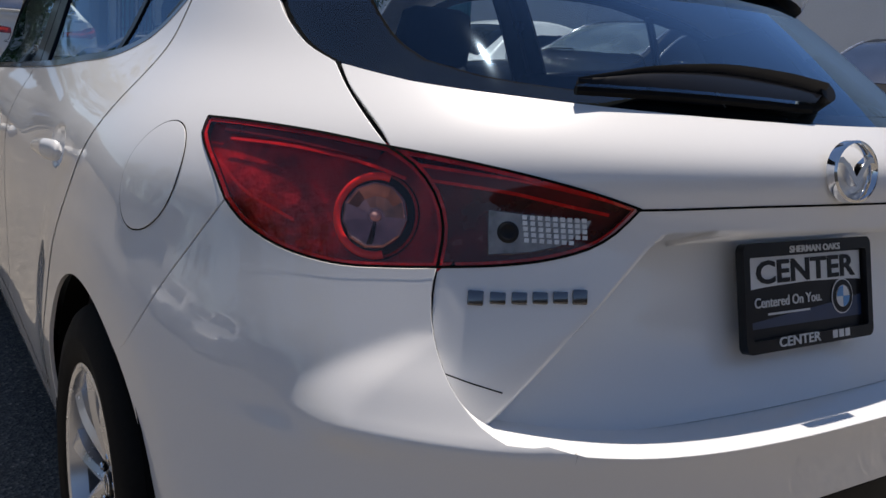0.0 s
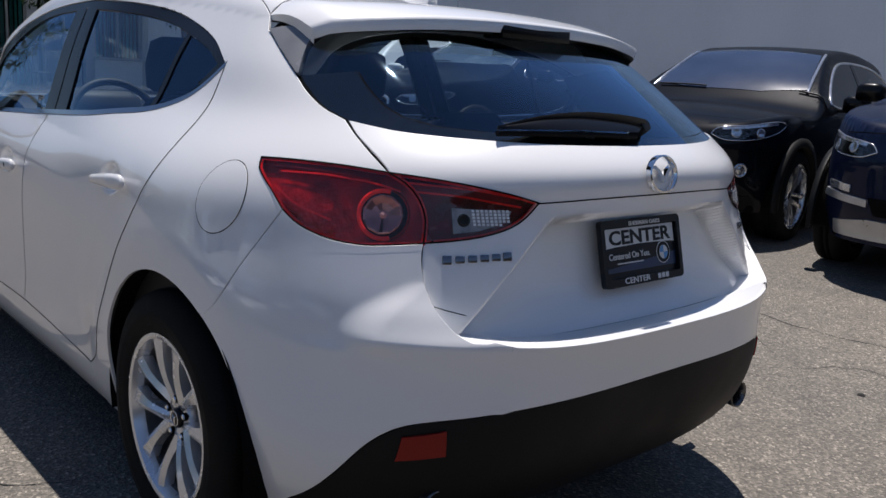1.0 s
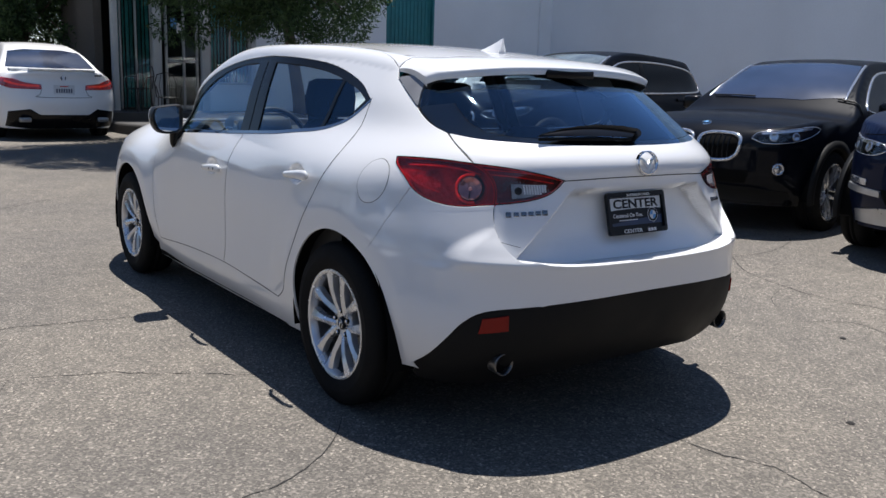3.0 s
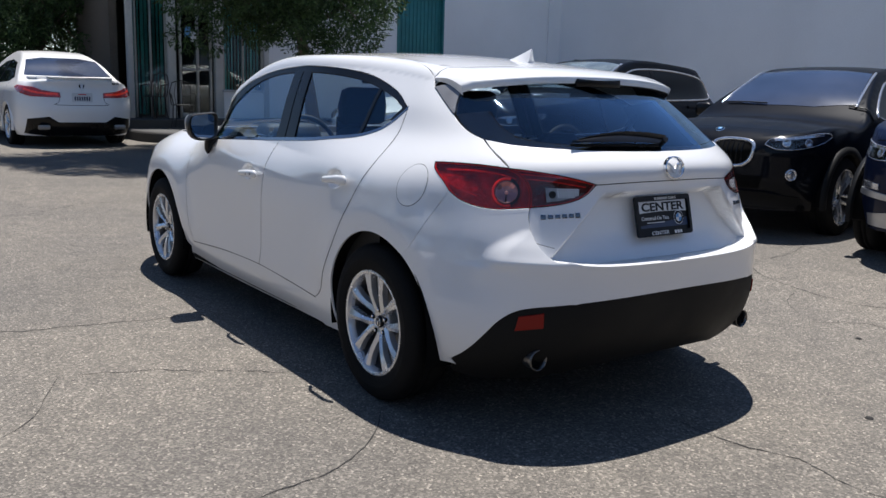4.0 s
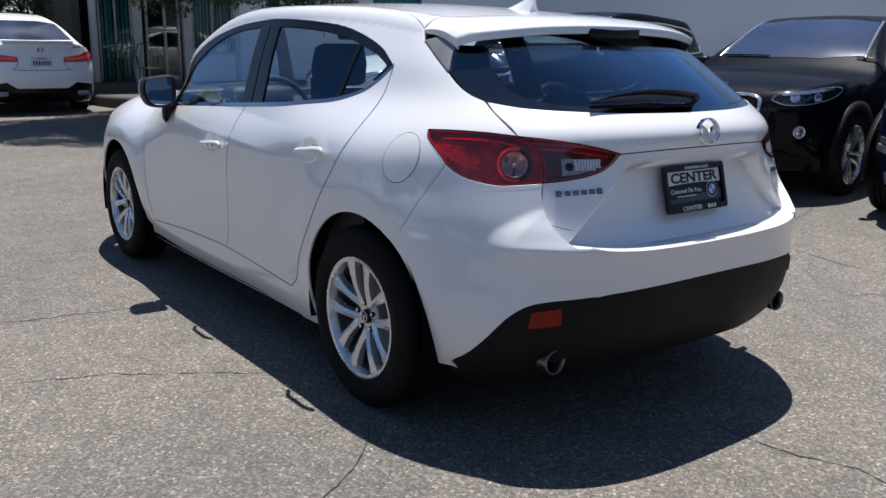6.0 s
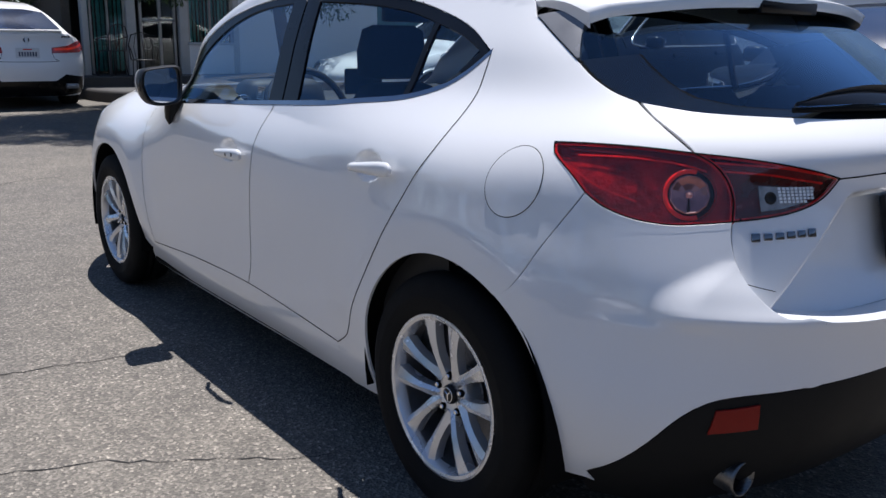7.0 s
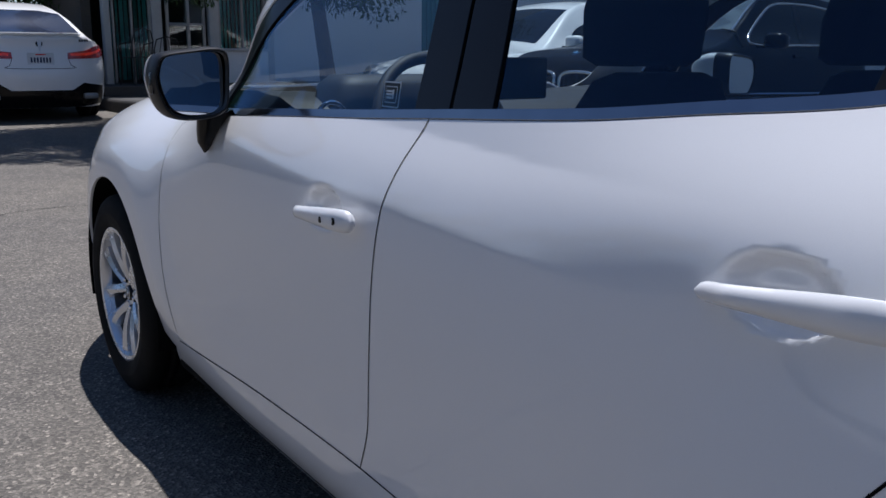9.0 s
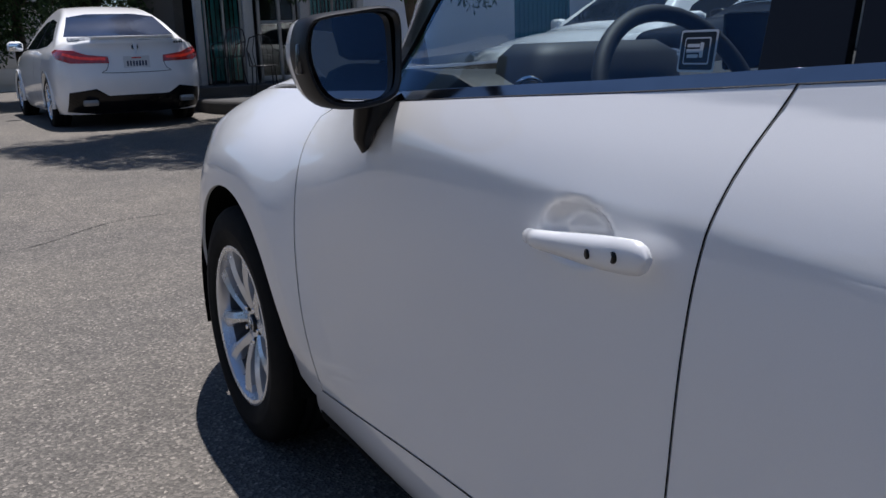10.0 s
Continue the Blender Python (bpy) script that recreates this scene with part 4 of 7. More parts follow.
# tail lamps: housing, ring, bowl and light bands below a red lens; a clear reversing window on the tailgate half
def lamp_bits(parent, s):
    outer = loop(LAMP_TOP_OUT, LAMP_OUTER, LAMP_LOW_OUT, up(LAMP_SPLIT))
    inner = loop(LAMP_TOP_IN, LAMP_LOW_IN, up(LAMP_SPLIT))
    flip = (lambda q: q) if s > 0 else mirrored
    for nm, out in (("tail_lamp", outer), ("tailgate_lamp", inner)):
        kw = dict(hatch=1.0) if nm == "tailgate_lamp" else {}
        lens = panel(nm, flip(sheet(out, CORNER, cell=.010, gap=.0008, lip=.004, off=.001, **kw)), LAMP_LENS, parent, "dark red tail lamp")
        lens.visible_shadow = False
        panel("lamp_housing", flip(sheet(out, CORNER, cell=.014, gap=.002, lip=0, off=-.013, **kw)), RED_DARK if nm == "tail_lamp" else RED_BLACK, lens)
        rim_line = onto(curve(np.vstack([out, out[:1]]), .012), CORNER, **kw)
        rn = slope(rim_line, body, **kw)
        m = len(rim_line)
        panel("lamp_wall", flip((np.vstack([rim_line - rn * .0012, rim_line - rn * .015]), [(i, i + 1, m + i + 1, m + i) for i in range(m - 1)], np.vstack([rn, rn]))), RED_PURPLE, lens)
        # added dark strip, drawn as the seam over the gap's sunlit lip
        panel("lamp_gasket", flip(band(rim_line, .0034, off=.0012, **kw)), DARK, lens)
        panel("lamp_border", flip(band(rim_line, .011, off=-.0030, **kw)), RED_INNER, lens)
        if nm == "tail_lamp":
            eye_at = askew(CORNER, -.56)([(-.657, .920)], body)[0]
            nr = slope(eye_at[None], body)[0]
            place = Matrix.Translation(eye_at - nr * .0022) @ Vector(nr).to_track_quat("Z", "Y").to_matrix().to_4x4()

            def turned(name, prof, mat, steps=40, a0=0, a1=360, parent_=None, label="", smooth=True):
                """A ring or dish turned about the lamp's own axis, over part of the circle."""
                vv, ff, m = [], [], len(prof)
                for i in range(steps + 1):
                    a = radians(a0 + (a1 - a0) * i / steps)
                    for r, d in prof:
                        p = place @ Vector((r * math.cos(a), r * math.sin(a), d))
                        vv.append((p.x * s, p.y, p.z))
                for i in range(steps):
                    for j in range(m - 1):
                        ff.append((i * m + j, (i + 1) * m + j, (i + 1) * m + j + 1, i * m + j + 1))
                return skin(name, vv, ff, mat, parent_ or lens, label, smooth=smooth)
            turned("lamp_recess", [(.056, -.0095), (.055, -.0070), (.041, -.0060)], GLOSS_BLACK)
            turned("light_ring", [(.0550, -.0075), (.0540, -.0050), (.0500, -.0042), (.0455, -.0050), (.0445, -.0065)], RED_GLOW, 30, 75, 290, label="bright red C-shaped light guide")
            turned("light_ring", [(.0545, -.0070), (.0530, -.0055), (.0510, -.0066)], RED_DARK, 24, -70, 75)
            bowl = turned("lamp_bowl", [(.0420, -.0030), (.0395, -.0022), (.0375, -.0035), (.0250, -.0075), (.0110, -.0100), (.0, -.0104)], BOWL_CHROME, 11, label="clear faceted round lamp bowl", smooth=False)
            turned("bulb", [(.0075, -.0095), (.0070, -.0055), (.0040, -.0030), (.0, -.0024)], LAMP_CLEAR, 16, parent_=bowl)
            turned("bowl_strut", [(.0375, -.0030), (.0075, -.0060)], SATIN_BLACK, 2, 262, 274, parent_=bowl)
            lines = ([(-.757, -.33, .985), (-.70, -.44, .987), (-.65, -.53, .978), (-.620, -.57, .966)], [(-.772, -.33, .955), (-.765, -.40, .925), (-.73, -.48, .90)])
            strip = [(-.760, -.31, .998), (-.70, -.44, .998), (-.64, -.535, .992)]
        else:
            lines = ([(-.600, -.59, .968), (-.52, -.65, .961), (-.46, -.69, .951), (-.41, -.715, .943)], [(-.615, -.57, .986), (-.50, -.67, .976), (-.41, -.71, .960)])
            strip = [(-.610, -.58, .977), (-.51, -.66, .969), (-.43, -.70, .955)]
            rev = on_back(curve([(-.546, .940), (-.430, .935), (-.437, .922), (-.470, .902), (-.505, .893), (-.551, .887)], .008, True, False))
            win = panel("reversing_lamp", flip(sheet(rev, CORNER, cell=.008, off=.0026, lip=.004, gap=.0)), CLEAR_LENS, lens, "clear reversing lamp window")
            panel("reversing_back", flip(sheet(rev, CORNER, cell=.008, off=.0016, lip=0, gap=.001)), LAMP_GREY, win)
            bm = bmesh.new()
            for i in range(9):
                for j in range(6):
                    x, z = -.508 + .0085 * i, .934 - .0068 * j
                    if z > .900 + .32 * max(0, x + .475) and z > .896:
                        p = on_back([(x, z)])[0]
                        nr = slope(p[None], body)[0]
                        box_into(bm, (.0058, .003, .0052), (0, 0, 0))
                        vs = list(bm.verts)[-8:]
                        rot = Vector(-nr).to_track_quat("Y", "Z").to_matrix().to_4x4()
                        bmesh.ops.transform(bm, matrix=Matrix.Diagonal((s, 1, 1, 1)) @ Matrix.Translation(Vector(p + nr * .0020)) @ rot, verts=vs)
            part("prism_ribs", bm, LAMP_CLEAR, win, smooth=0)
            c = on_back([(-.527, .915)])[0]
            nr = slope(c[None], body)[0]
            place = Matrix.Translation(c + nr * .0022) @ Vector(nr).to_track_quat("Z", "Y").to_matrix().to_4x4()
            v, f = lathe([(.0, .001), (.007, .001), (.0085, .002), (.012, .002), (.0135, .0)], 28, axis="z")
            skin("bulb_ring", [(s * (place @ Vector(p)).x, (place @ Vector(p)).y, (place @ Vector(p)).z) for p in v], f, SATIN_BLACK, win)
        for ln in lines:
            ln = curve(ln, .01)
            ln = march(ln - np.array(CORNER) * .3, np.tile(np.array(CORNER) / np.linalg.norm(CORNER), (len(ln), 1)), body, .8)
            panel("light_band", flip(band(ln, .0042, off=-.0055, **kw)), RED_INNER, lens)
        panel("lamp_strip", flip(band(onto(curve(strip, .01), CORNER, **kw), .013, off=-.0060, **kw)), RED_PURPLE, lens)


RED_GLOW = surface("bright_red_light_guide", (.85, .03, .02), .2, coat=1.0, stain=(50, .15))
LAMP_GREY = surface("grey_lamp_reflector", (.28, .27, .27), .3, coat=.5, stain=(60, .3))
LAMP_CLEAR = surface("pale_lamp_prisms", (.75, .74, .74), .12, coat=1.0, stain=(80, .2))
for s in (1, -1):
    lamp_bits(car, s)

# emblem, model lettering as plain bars, number plate board
def ring_badge(name, at, rx, rz, thick, parent, label):
    """An oval chrome ring with a winged bar across it, facing -y."""
    bm = bmesh.new()
    m = at
    n = 48
    prof = [(1, 0), (.985, -thick), (.90, -thick * 1.15), (.82, -thick * .7), (.80, 0)]
    rings = [[bm.verts.new(m @ Vector((rx * k * math.cos(2 * math.pi * i / n), d, rz * k * math.sin(2 * math.pi * i / n)))) for k, d in prof] for i in range(n)]
    for a, b in zip(rings, rings[1:] + rings[:1]):
        for i in range(len(prof) - 1):
            bm.faces.new((a[i], a[i + 1], b[i + 1], b[i]))
    for s in (1, -1):
        pts = [(0, -.46), (0, -.16), (.30, .24), (.60, .46), (.88, .42), (.84, .28), (.62, .27), (.42, .10), (.22, -.20)]
        vs = [bm.verts.new(m @ Vector((s * x * rx, -thick, z * rz))) for x, z in pts]
        ws = [bm.verts.new(m @ Vector((s * x * rx, 0, z * rz))) for x, z in pts]
        bm.faces.new(vs)
        for i in range(len(pts)):
            bm.faces.new((vs[i], vs[(i + 1) % len(pts)], ws[(i + 1) % len(pts)], ws[i]))
    return part(name, bm, CHROME, parent, label)


ring_badge("emblem", pose(-.004, -.764, 1.006, -10), .055, .045, .012, tailgate, "oval chrome emblem")
for side_x, run in ((-.508, 6), (.508, 5)):
    for i in range(run):
        x = side_x + .0235 * (i - (run - 1) / 2)
        z0 = .839 + (x - side_x) * (.06 if side_x < 0 else -.06)
        p = on_back([(x, z0)], hatch=1.0)[0]
        nr = slope(p[None], body, hatch=1.0)[0]
        rot = Vector(-nr).to_track_quat("Y", "Z").to_matrix().to_4x4()
        bm = bmesh.new()
        box_into(bm, (.0195, .004, .0150 if i % 5 else .0185), (0, 0, 0), .0018)
        bmesh.ops.transform(bm, matrix=Matrix.Translation(Vector(p + nr * .002)) @ rot, verts=bm.verts)
        part("letter_bar", bm, DARK_CHROME, tailgate, "small chrome lettering bar")

PLATE_WHITE = surface("plate_white_print", (.66, .67, .68), .4, coat=.3, stain=(20, .05))
PLATE_BLACK = surface("plate_black_board", (.005, .005, .007), .35, coat=.3, spec=.2, stain=(10, .15))
PLATE_BLUE = surface("plate_blue_print", (.012, .030, .085), .35, coat=.5, stain=(12, .2))
BLUE_MARK = surface("plate_light_blue_print", (.10, .30, .60), .35, coat=.4)


def lettering(name, body_text, size, at, material, parent, label="", stretch=1.0, bold=0.0):
    """Raised lettering in the built-in font, made into a mesh, facing -y."""
    cu = bpy.data.curves.new(name, "FONT")
    cu.body, cu.size, cu.align_x, cu.align_y, cu.extrude, cu.resolution_u, cu.offset = body_text, size, "CENTER", "CENTER", .0006, 3, bold
    tmp = bpy.data.objects.new(name, cu)
    scene.collection.objects.link(tmp)
    me = bpy.data.meshes.new_from_object(tmp.evaluated_get(bpy.context.evaluated_depsgraph_get()))
    bpy.data.objects.remove(tmp)
    me.transform(Matrix.Rotation(radians(90), 4, "X") @ Matrix.Diagonal((stretch, 1, 1, 1)))
    me.materials.clear()
    me.materials.append(material)
    ob = new(name, me)
    ob.parent, ob.matrix_basis = parent, at
    if label:
        ob["label"] = label
    return ob


plate = thing("dealer_plate", "black and white dealer plate in a black frame on the tailgate", "plate", pose(.004, -.724, .816, -14))
def rounded(w, h, r, n=5):
    pts = []
    for cx, cz, a0 in ((w / 2 - r, h / 2 - r, 0), (-w / 2 + r, h / 2 - r, 90), (-w / 2 + r, -h / 2 + r, 180), (w / 2 - r, -h / 2 + r, 270)):
        pts += [(cx + r * math.cos(radians(a0 + 90 * i / n)), cz + r * math.sin(radians(a0 + 90 * i / n))) for i in range(n + 1)]
    return pts


face_on = Matrix.Rotation(radians(90), 4, "X")
slab("plate_board", rounded(.300, .150, .008), .004, PLATE_BLACK, plate, face_on)
slab("white_field", [(-.138, .012), (-.10, .0145), (0, .017), (.10, .0145), (.138, .012), (.138, .058), (-.138, .058)], .0008, PLATE_WHITE, plate, Matrix.Translation((0, -.0042, 0)) @ face_on, label="white printed band")
slab("blue_field", [(-.138, -.045), (.138, -.045), (.138, -.012), (.06, -.020), (-.138, -.036)], .0006, PLATE_BLUE, plate, Matrix.Translation((0, -.0042, 0)) @ face_on, label="dark blue printed band")
bm = bmesh.new()
out, inn_ = rounded(.312, .158, .012), rounded(.286, .122, .006)
n = len(out)
for d0, d1, a, b in ((0, -.014, out, out), (-.014, -.014, out, inn_), (-.014, -.002, inn_, inn_)):
    A = [bm.verts.new((x, d0, z)) for x, z in a]
    B = [bm.verts.new((x, d1, z)) for x, z in b]
    for i in range(n):
        bm.faces.new((A[i], A[(i + 1) % n], B[(i + 1) % n], B[i]))
bmesh.ops.remove_doubles(bm, verts=bm.verts, dist=1e-5)
part("plate_frame", bm, PLATE_BLACK, plate, "black plastic plate frame", 30)
lettering("word", "CENTER", .046, Matrix.Translation((0, -.0056, .034)), PLATE_BLACK, plate, "black word on white", 1.42, .0012)
lettering("word", "Centered On You.", .021, Matrix.Translation((-.045, -.0050, -.0085)), PLATE_WHITE, plate, "white slogan", 1.0, .0002)
lettering("word", "SHERMAN OAKS", .0135, Matrix.Translation((.01, -.0146, .0665)), PLATE_WHITE, plate, "white frame lettering", 1.25, .0003)
lettering("word", "CENTER", .020, Matrix.Translation((-.036, -.0146, -.0675)), PLATE_WHITE, plate, "white frame lettering", 1.35, .0003)
for x in (.052, .068, .084):
    slab("brand_bar", [(-.006, -.006), (.006, -.006), (.006, .006), (-.006, .006)], .0006, PLATE_WHITE, plate, Matrix.Translation((x, -.0141, -.0675)) @ face_on)
slab("web_bar", [(-.05, -.0016), (.05, -.0016), (.05, .0016), (-.05, .0016)], .0004, PLATE_WHITE, plate, Matrix.Translation((-.045, -.0049, -.0255)) @ face_on, label="thin unreadable white line")
disc = [(math.cos(2 * math.pi * i / 32), math.sin(2 * math.pi * i / 32)) for i in range(32)]
for r, d, mat, nm in ((.0275, .0050, PLATE_WHITE, "round_mark"), (.0255, .0056, PLATE_BLACK, "round_mark"), (.0170, .0062, PLATE_WHITE, "round_mark")):
    slab(nm, [(r * x, r * y) for x, y in disc], .0006, mat, plate, Matrix.Translation((.088, -d, -.012)) @ face_on)
for a0 in (90, 270):
    slab("mark_quarter", [(0, 0)] + [(.0165 * math.cos(radians(a0 + 9 * i)), .0165 * math.sin(radians(a0 + 9 * i))) for i in range(11)], .0005, BLUE_MARK, plate, Matrix.Translation((.088, -.0069, -.012)) @ face_on)

# rear wiper
WIPER_BLACK = surface("weathered_wiper_plastic", (.022, .022, .023), .42, spec=.6, stain=(14, .25))


def wiper_line(pts, lift):
    p = on_back(curve(pts, .02))
    return p + slope(p, body) * lift


arm = wiper_line([(.022, 1.092), (-.05, 1.103), (-.17, 1.110), (-.29, 1.103), (-.36, 1.092), (-.408, 1.083)], .022)
bm = bmesh.new()
N = len(arm)
nr = slope(arm, body)
rowsv = []
for i, p in enumerate(arm):
    s = i / (N - 1)
    w, h = .0155 - .0115 * s, .011 - .0075 * s
    a, b = Vector((0, -.35, .93)), Vector(nr[i])
    rowsv.append([bm.verts.new(Vector(p) + a * w * math.cos(t) + b * h * math.sin(t)) for t in np.linspace(0, 2 * math.pi, 10, endpoint=False)])
for a, b in zip(rowsv, rowsv[1:]):
    for i in range(10):
        bm.faces.new((a[i], a[(i + 1) % 10], b[(i + 1) % 10], b[i]))
bm.faces.new(rowsv[0]), bm.faces.new(rowsv[-1][::-1])
wiper = part("wiper_arm", bm, WIPER_BLACK, tailgate, "black rear wiper arm")
tube("wiper_pivot", [Vector(arm[0]) + Vector((.006, .035, -.02)), Vector(arm[0]) + Vector((.004, -.006, .004))], [.020, .015], SATIN_BLACK, wiper, 16)
blade = wiper_line([(-.02, 1.079), (-.15, 1.082), (-.28, 1.083), (-.408, 1.081)], .010)
tube("wiper_blade", blade, .0065, RUBBER, wiper, 6)
k_w = np.linspace(0, 1, 24)
pick = lambda ln: np.array([[np.interp(s, np.linspace(0, 1, len(ln)), ln[:, c]) for c in range(3)] for s in k_w])
ua, lb = pick(np.array(arm)), pick(np.array(blade))
lb = lb + slope(lb, body) * .012
V = np.vstack([ua, ua * .5 + lb * .5 + slope(lb, body) * .006, lb])
skin("wiper_cover", V, [(r * 24 + i, r * 24 + i + 1, (r + 1) * 24 + i + 1, (r + 1) * 24 + i) for r in (0, 1) for i in range(23)], GLOSS_BLACK, wiper)

# shark-fin aerial
bm = bmesh.new()
rowsv = []
for s in np.linspace(0, 1, 9):
    y = .26 - .165 * s
    base = float(TOP(y)) - .004
    h = .002 + .068 * max(0, (s - .02)) ** 1.15
    w = .030 * (1 - .25 * s)
    rowsv.append([bm.verts.new((x * w, y, base + h * k)) for x, k in ((-1, 0), (-.6, .35), (-.22, .8), (0, 1), (.22, .8), (.6, .35), (1, 0))])
for a, b in zip(rowsv, rowsv[1:]):
    for i in range(6):
        bm.faces.new((a[i], a[i + 1], b[i + 1], b[i]))
bm.faces.new(rowsv[-1])
part("aerial_fin", bm, WHITE, car, "white shark-fin roof aerial")

# door handles
def door_handle(door, y0, y1, z0, z1, locks):
    """A pull bar from y0 (front) to y1 (rear) over its cup, with a fixed cap behind."""
    bm = bmesh.new()
    rows_, n = [], 34
    for i in range(n + 1):
        s = i / n
        y, z = y0 + (y1 - y0) * s, z0 + (z1 - z0) * s
        p = on_side([(y, z)])[0]
        stand = .012 + .024 * float(ease(-.02, .30, s)) - .014 * float(ease(.72, 1.0, s))
        blunt = math.sqrt(max(.03, 1 - max(0, (s - .88) / .12) ** 3)) * math.sqrt(max(.05, 1 - max(0, (.09 - s) / .09) ** 3))
        hz = (.0110 + .0090 * float(ease(.0, 1.0, s))) * blunt
        hx = (.0085 + .003 * s) * (.35 + .65 * blunt)
        nrm = np.array((-.97, 0, .22))
        rows_.append([bm.verts.new(Vector(p + nrm * stand) + Vector((hx * math.cos(t), 0, 0)) + Vector((0, 0, hz * math.sin(t)))) for t in np.linspace(0, 2 * math.pi, 14, endpoint=False)])
    for a, b in zip(rows_, rows_[1:]):
        for i in range(14):
            bm.faces.new((a[i], a[(i + 1) % 14], b[(i + 1) % 14], b[i]))
    bm.faces.new(rows_[0]), bm.faces.new(rows_[-1][::-1])
    for s in (1, -1):
        o = part("door_handle", bm.copy(), WHITE, door, "white body-coloured pull handle")
        if s < 0:
            o.data.transform(Matrix.Diagonal((-1, 1, 1, 1)))
            o.data.flip_normals()
            continue
        ys = y1 + (y0 - y1) * .24
        zs = z1 + (z0 - z1) * .24
        p = on_side([(ys, zs)])[0]
        bm2 = bmesh.new()
        tube_into(bm2, [p + np.array((-.030 * .97 - .0128 * math.cos(t), 0, .008 + .0165 * math.sin(t))) for t in np.linspace(-1.2, 1.2, 9)], .0005, 5)
        part("cap_seam", bm2, DARK, o)
        if locks:
            for f_, r in ((.30, .0050), (.15, .0058)):
                q = on_side([(y1 + (y0 - y1) * f_, z1 + (z0 - z1) * f_)])[0] + np.array((-.0455 + (.006 if f_ < .2 else 0), 0, .006))
                v, f = lathe([(.0, -.001), (r, -.001), (r, .012)], 20)
                skin("lock_cylinder", [(x + q[0], y * .8 + q[1], z * 1.15 + q[2]) for x, y, z in v], f, GLOSS_BLACK, o)
    bm.free()


door_handle(door_f, 1.354, 1.122, .810, .822, True)
door_handle(door_r, .436, .208, .868, .886, False)

# door mirror: shell, dark rear rim, glass, indicator and foot
def mirror(s):
    c = Vector((-.946, 1.76, 1.034))
    rz = radians(-3)
    m = Matrix.Translation(c) @ Matrix.Rotation(rz, 4, "Z") @ Matrix.Rotation(radians(4), 4, "Y")
    if s < 0:
        m = Matrix.Diagonal((-1, 1, 1, 1)) @ m

    shape = curve([(-.94, .50), (-.80, .72), (.0, .93), (.70, 1.04), (.93, .90), (1.0, .2), (.96, -.62), (.70, -.86), (.1, -1.0), (-.45, -.95), (-.75, -.68), (-.98, -.02)], .03, True)
    run = np.r_[0, np.cumsum(np.linalg.norm(np.roll(shape, -1, 0) - shape, axis=1))]
    ring_x, ring_z = (np.interp(np.linspace(0, run[-1], 56, endpoint=False), run, np.r_[shape[:, i], shape[:1, i]]) for i in (0, 1))

    def outline(w, h):
        return [(x * w * .90, z * h * 1.07) for x, z in zip(ring_x, ring_z)]

    def loft(name, rings, mat, parent, label="", cap=True):
        bm = bmesh.new()
        rows_ = [[bm.verts.new(m @ Vector((x + ox, y, z + oz))) for x, z in outline(w, h)] for w, h, y, ox, oz in rings]
        for a, b in zip(rows_, rows_[1:]):
            for i in range(len(a)):
                bm.faces.new((a[i], a[(i + 1) % len(a)], b[(i + 1) % len(b)], b[i]))
        if cap:
            bm.faces.new(rows_[-1])
        return part(name, bm, mat, parent, label, 50)
    shell = loft("door_mirror", [(.0925, .0728, .012, 0, 0), (.0925, .0728, .022, 0, 0), (.091, .071, .05, .003, 0), (.085, .063, .085, .008, -.001), (.062, .044, .112, .012, -.002), (.025, .018, .124, .015, -.003)], WHITE, door_f if s > 0 else car, "white door mirror with black rim")
    loft("mirror_rim", [(.091, .0715, .020, 0, 0), (.0938, .0738, .012, 0, 0), (.0930, .0735, -.020, 0, 0), (.0905, .0715, -.040, 0, 0), (.0875, .069, -.046, 0, 0), (.0840, .0650, -.045, .001, .001), (.0825, .0635, -.030, .001, .001)], SATIN_BLACK, shell, "gloss black mirror surround", False)
    m = m @ Matrix.Rotation(radians(7), 4, "Z") @ Matrix.Rotation(radians(-3), 4, "X")
    loft("mirror_glass", [(.0822, .0632, -.034, .001, .001), (.02, .01, -.0342, .001, .001)], MIRROR, shell, "mirror glass")
    m = m @ Matrix.Rotation(radians(3), 4, "X") @ Matrix.Rotation(radians(-7), 4, "Z")
    bm = bmesh.new()
    box_into(bm, (.012, .014, .046), (-.0790, -.022, -.004), .004)
    bmesh.ops.transform(bm, matrix=m, verts=bm.verts)
    part("indicator", bm, SMOKE, shell, "smoked side indicator strip")
    bm = bmesh.new()
    rings = []
    for t, (p, rx, ry) in enumerate((((-.868, 1.805, .965), .046, .036), ((-.872, 1.825, .935), .036, .033), ((-.876, 1.842, .905), .024, .024), ((-.872, 1.852, .880), .010, .012))):
        rings.append([bm.verts.new((s * (p[0] + rx * math.cos(a) * .9), p[1] + ry * math.sin(a), p[2] + .010 * math.cos(a))) for a in np.linspace(0, 2 * math.pi, 16, endpoint=False)])
    for a, b in zip(rings, rings[1:]):
        for i in range(16):
            bm.faces.new((a[i], a[(i + 1) % 16], b[(i + 1) % 16], b[i]))
    bm.faces.new(rings[-1])
    part("mirror_foot", bm, GLOSS_BLACK, shell, "gloss black mirror foot")


MIRROR = surface("mirror_silvering", (.86, .88, .90), .01, metal=1.0)
SMOKE = surface("smoked_lens", (.03, .028, .026), .15, coat=1.0)
mirror(1), mirror(-1)

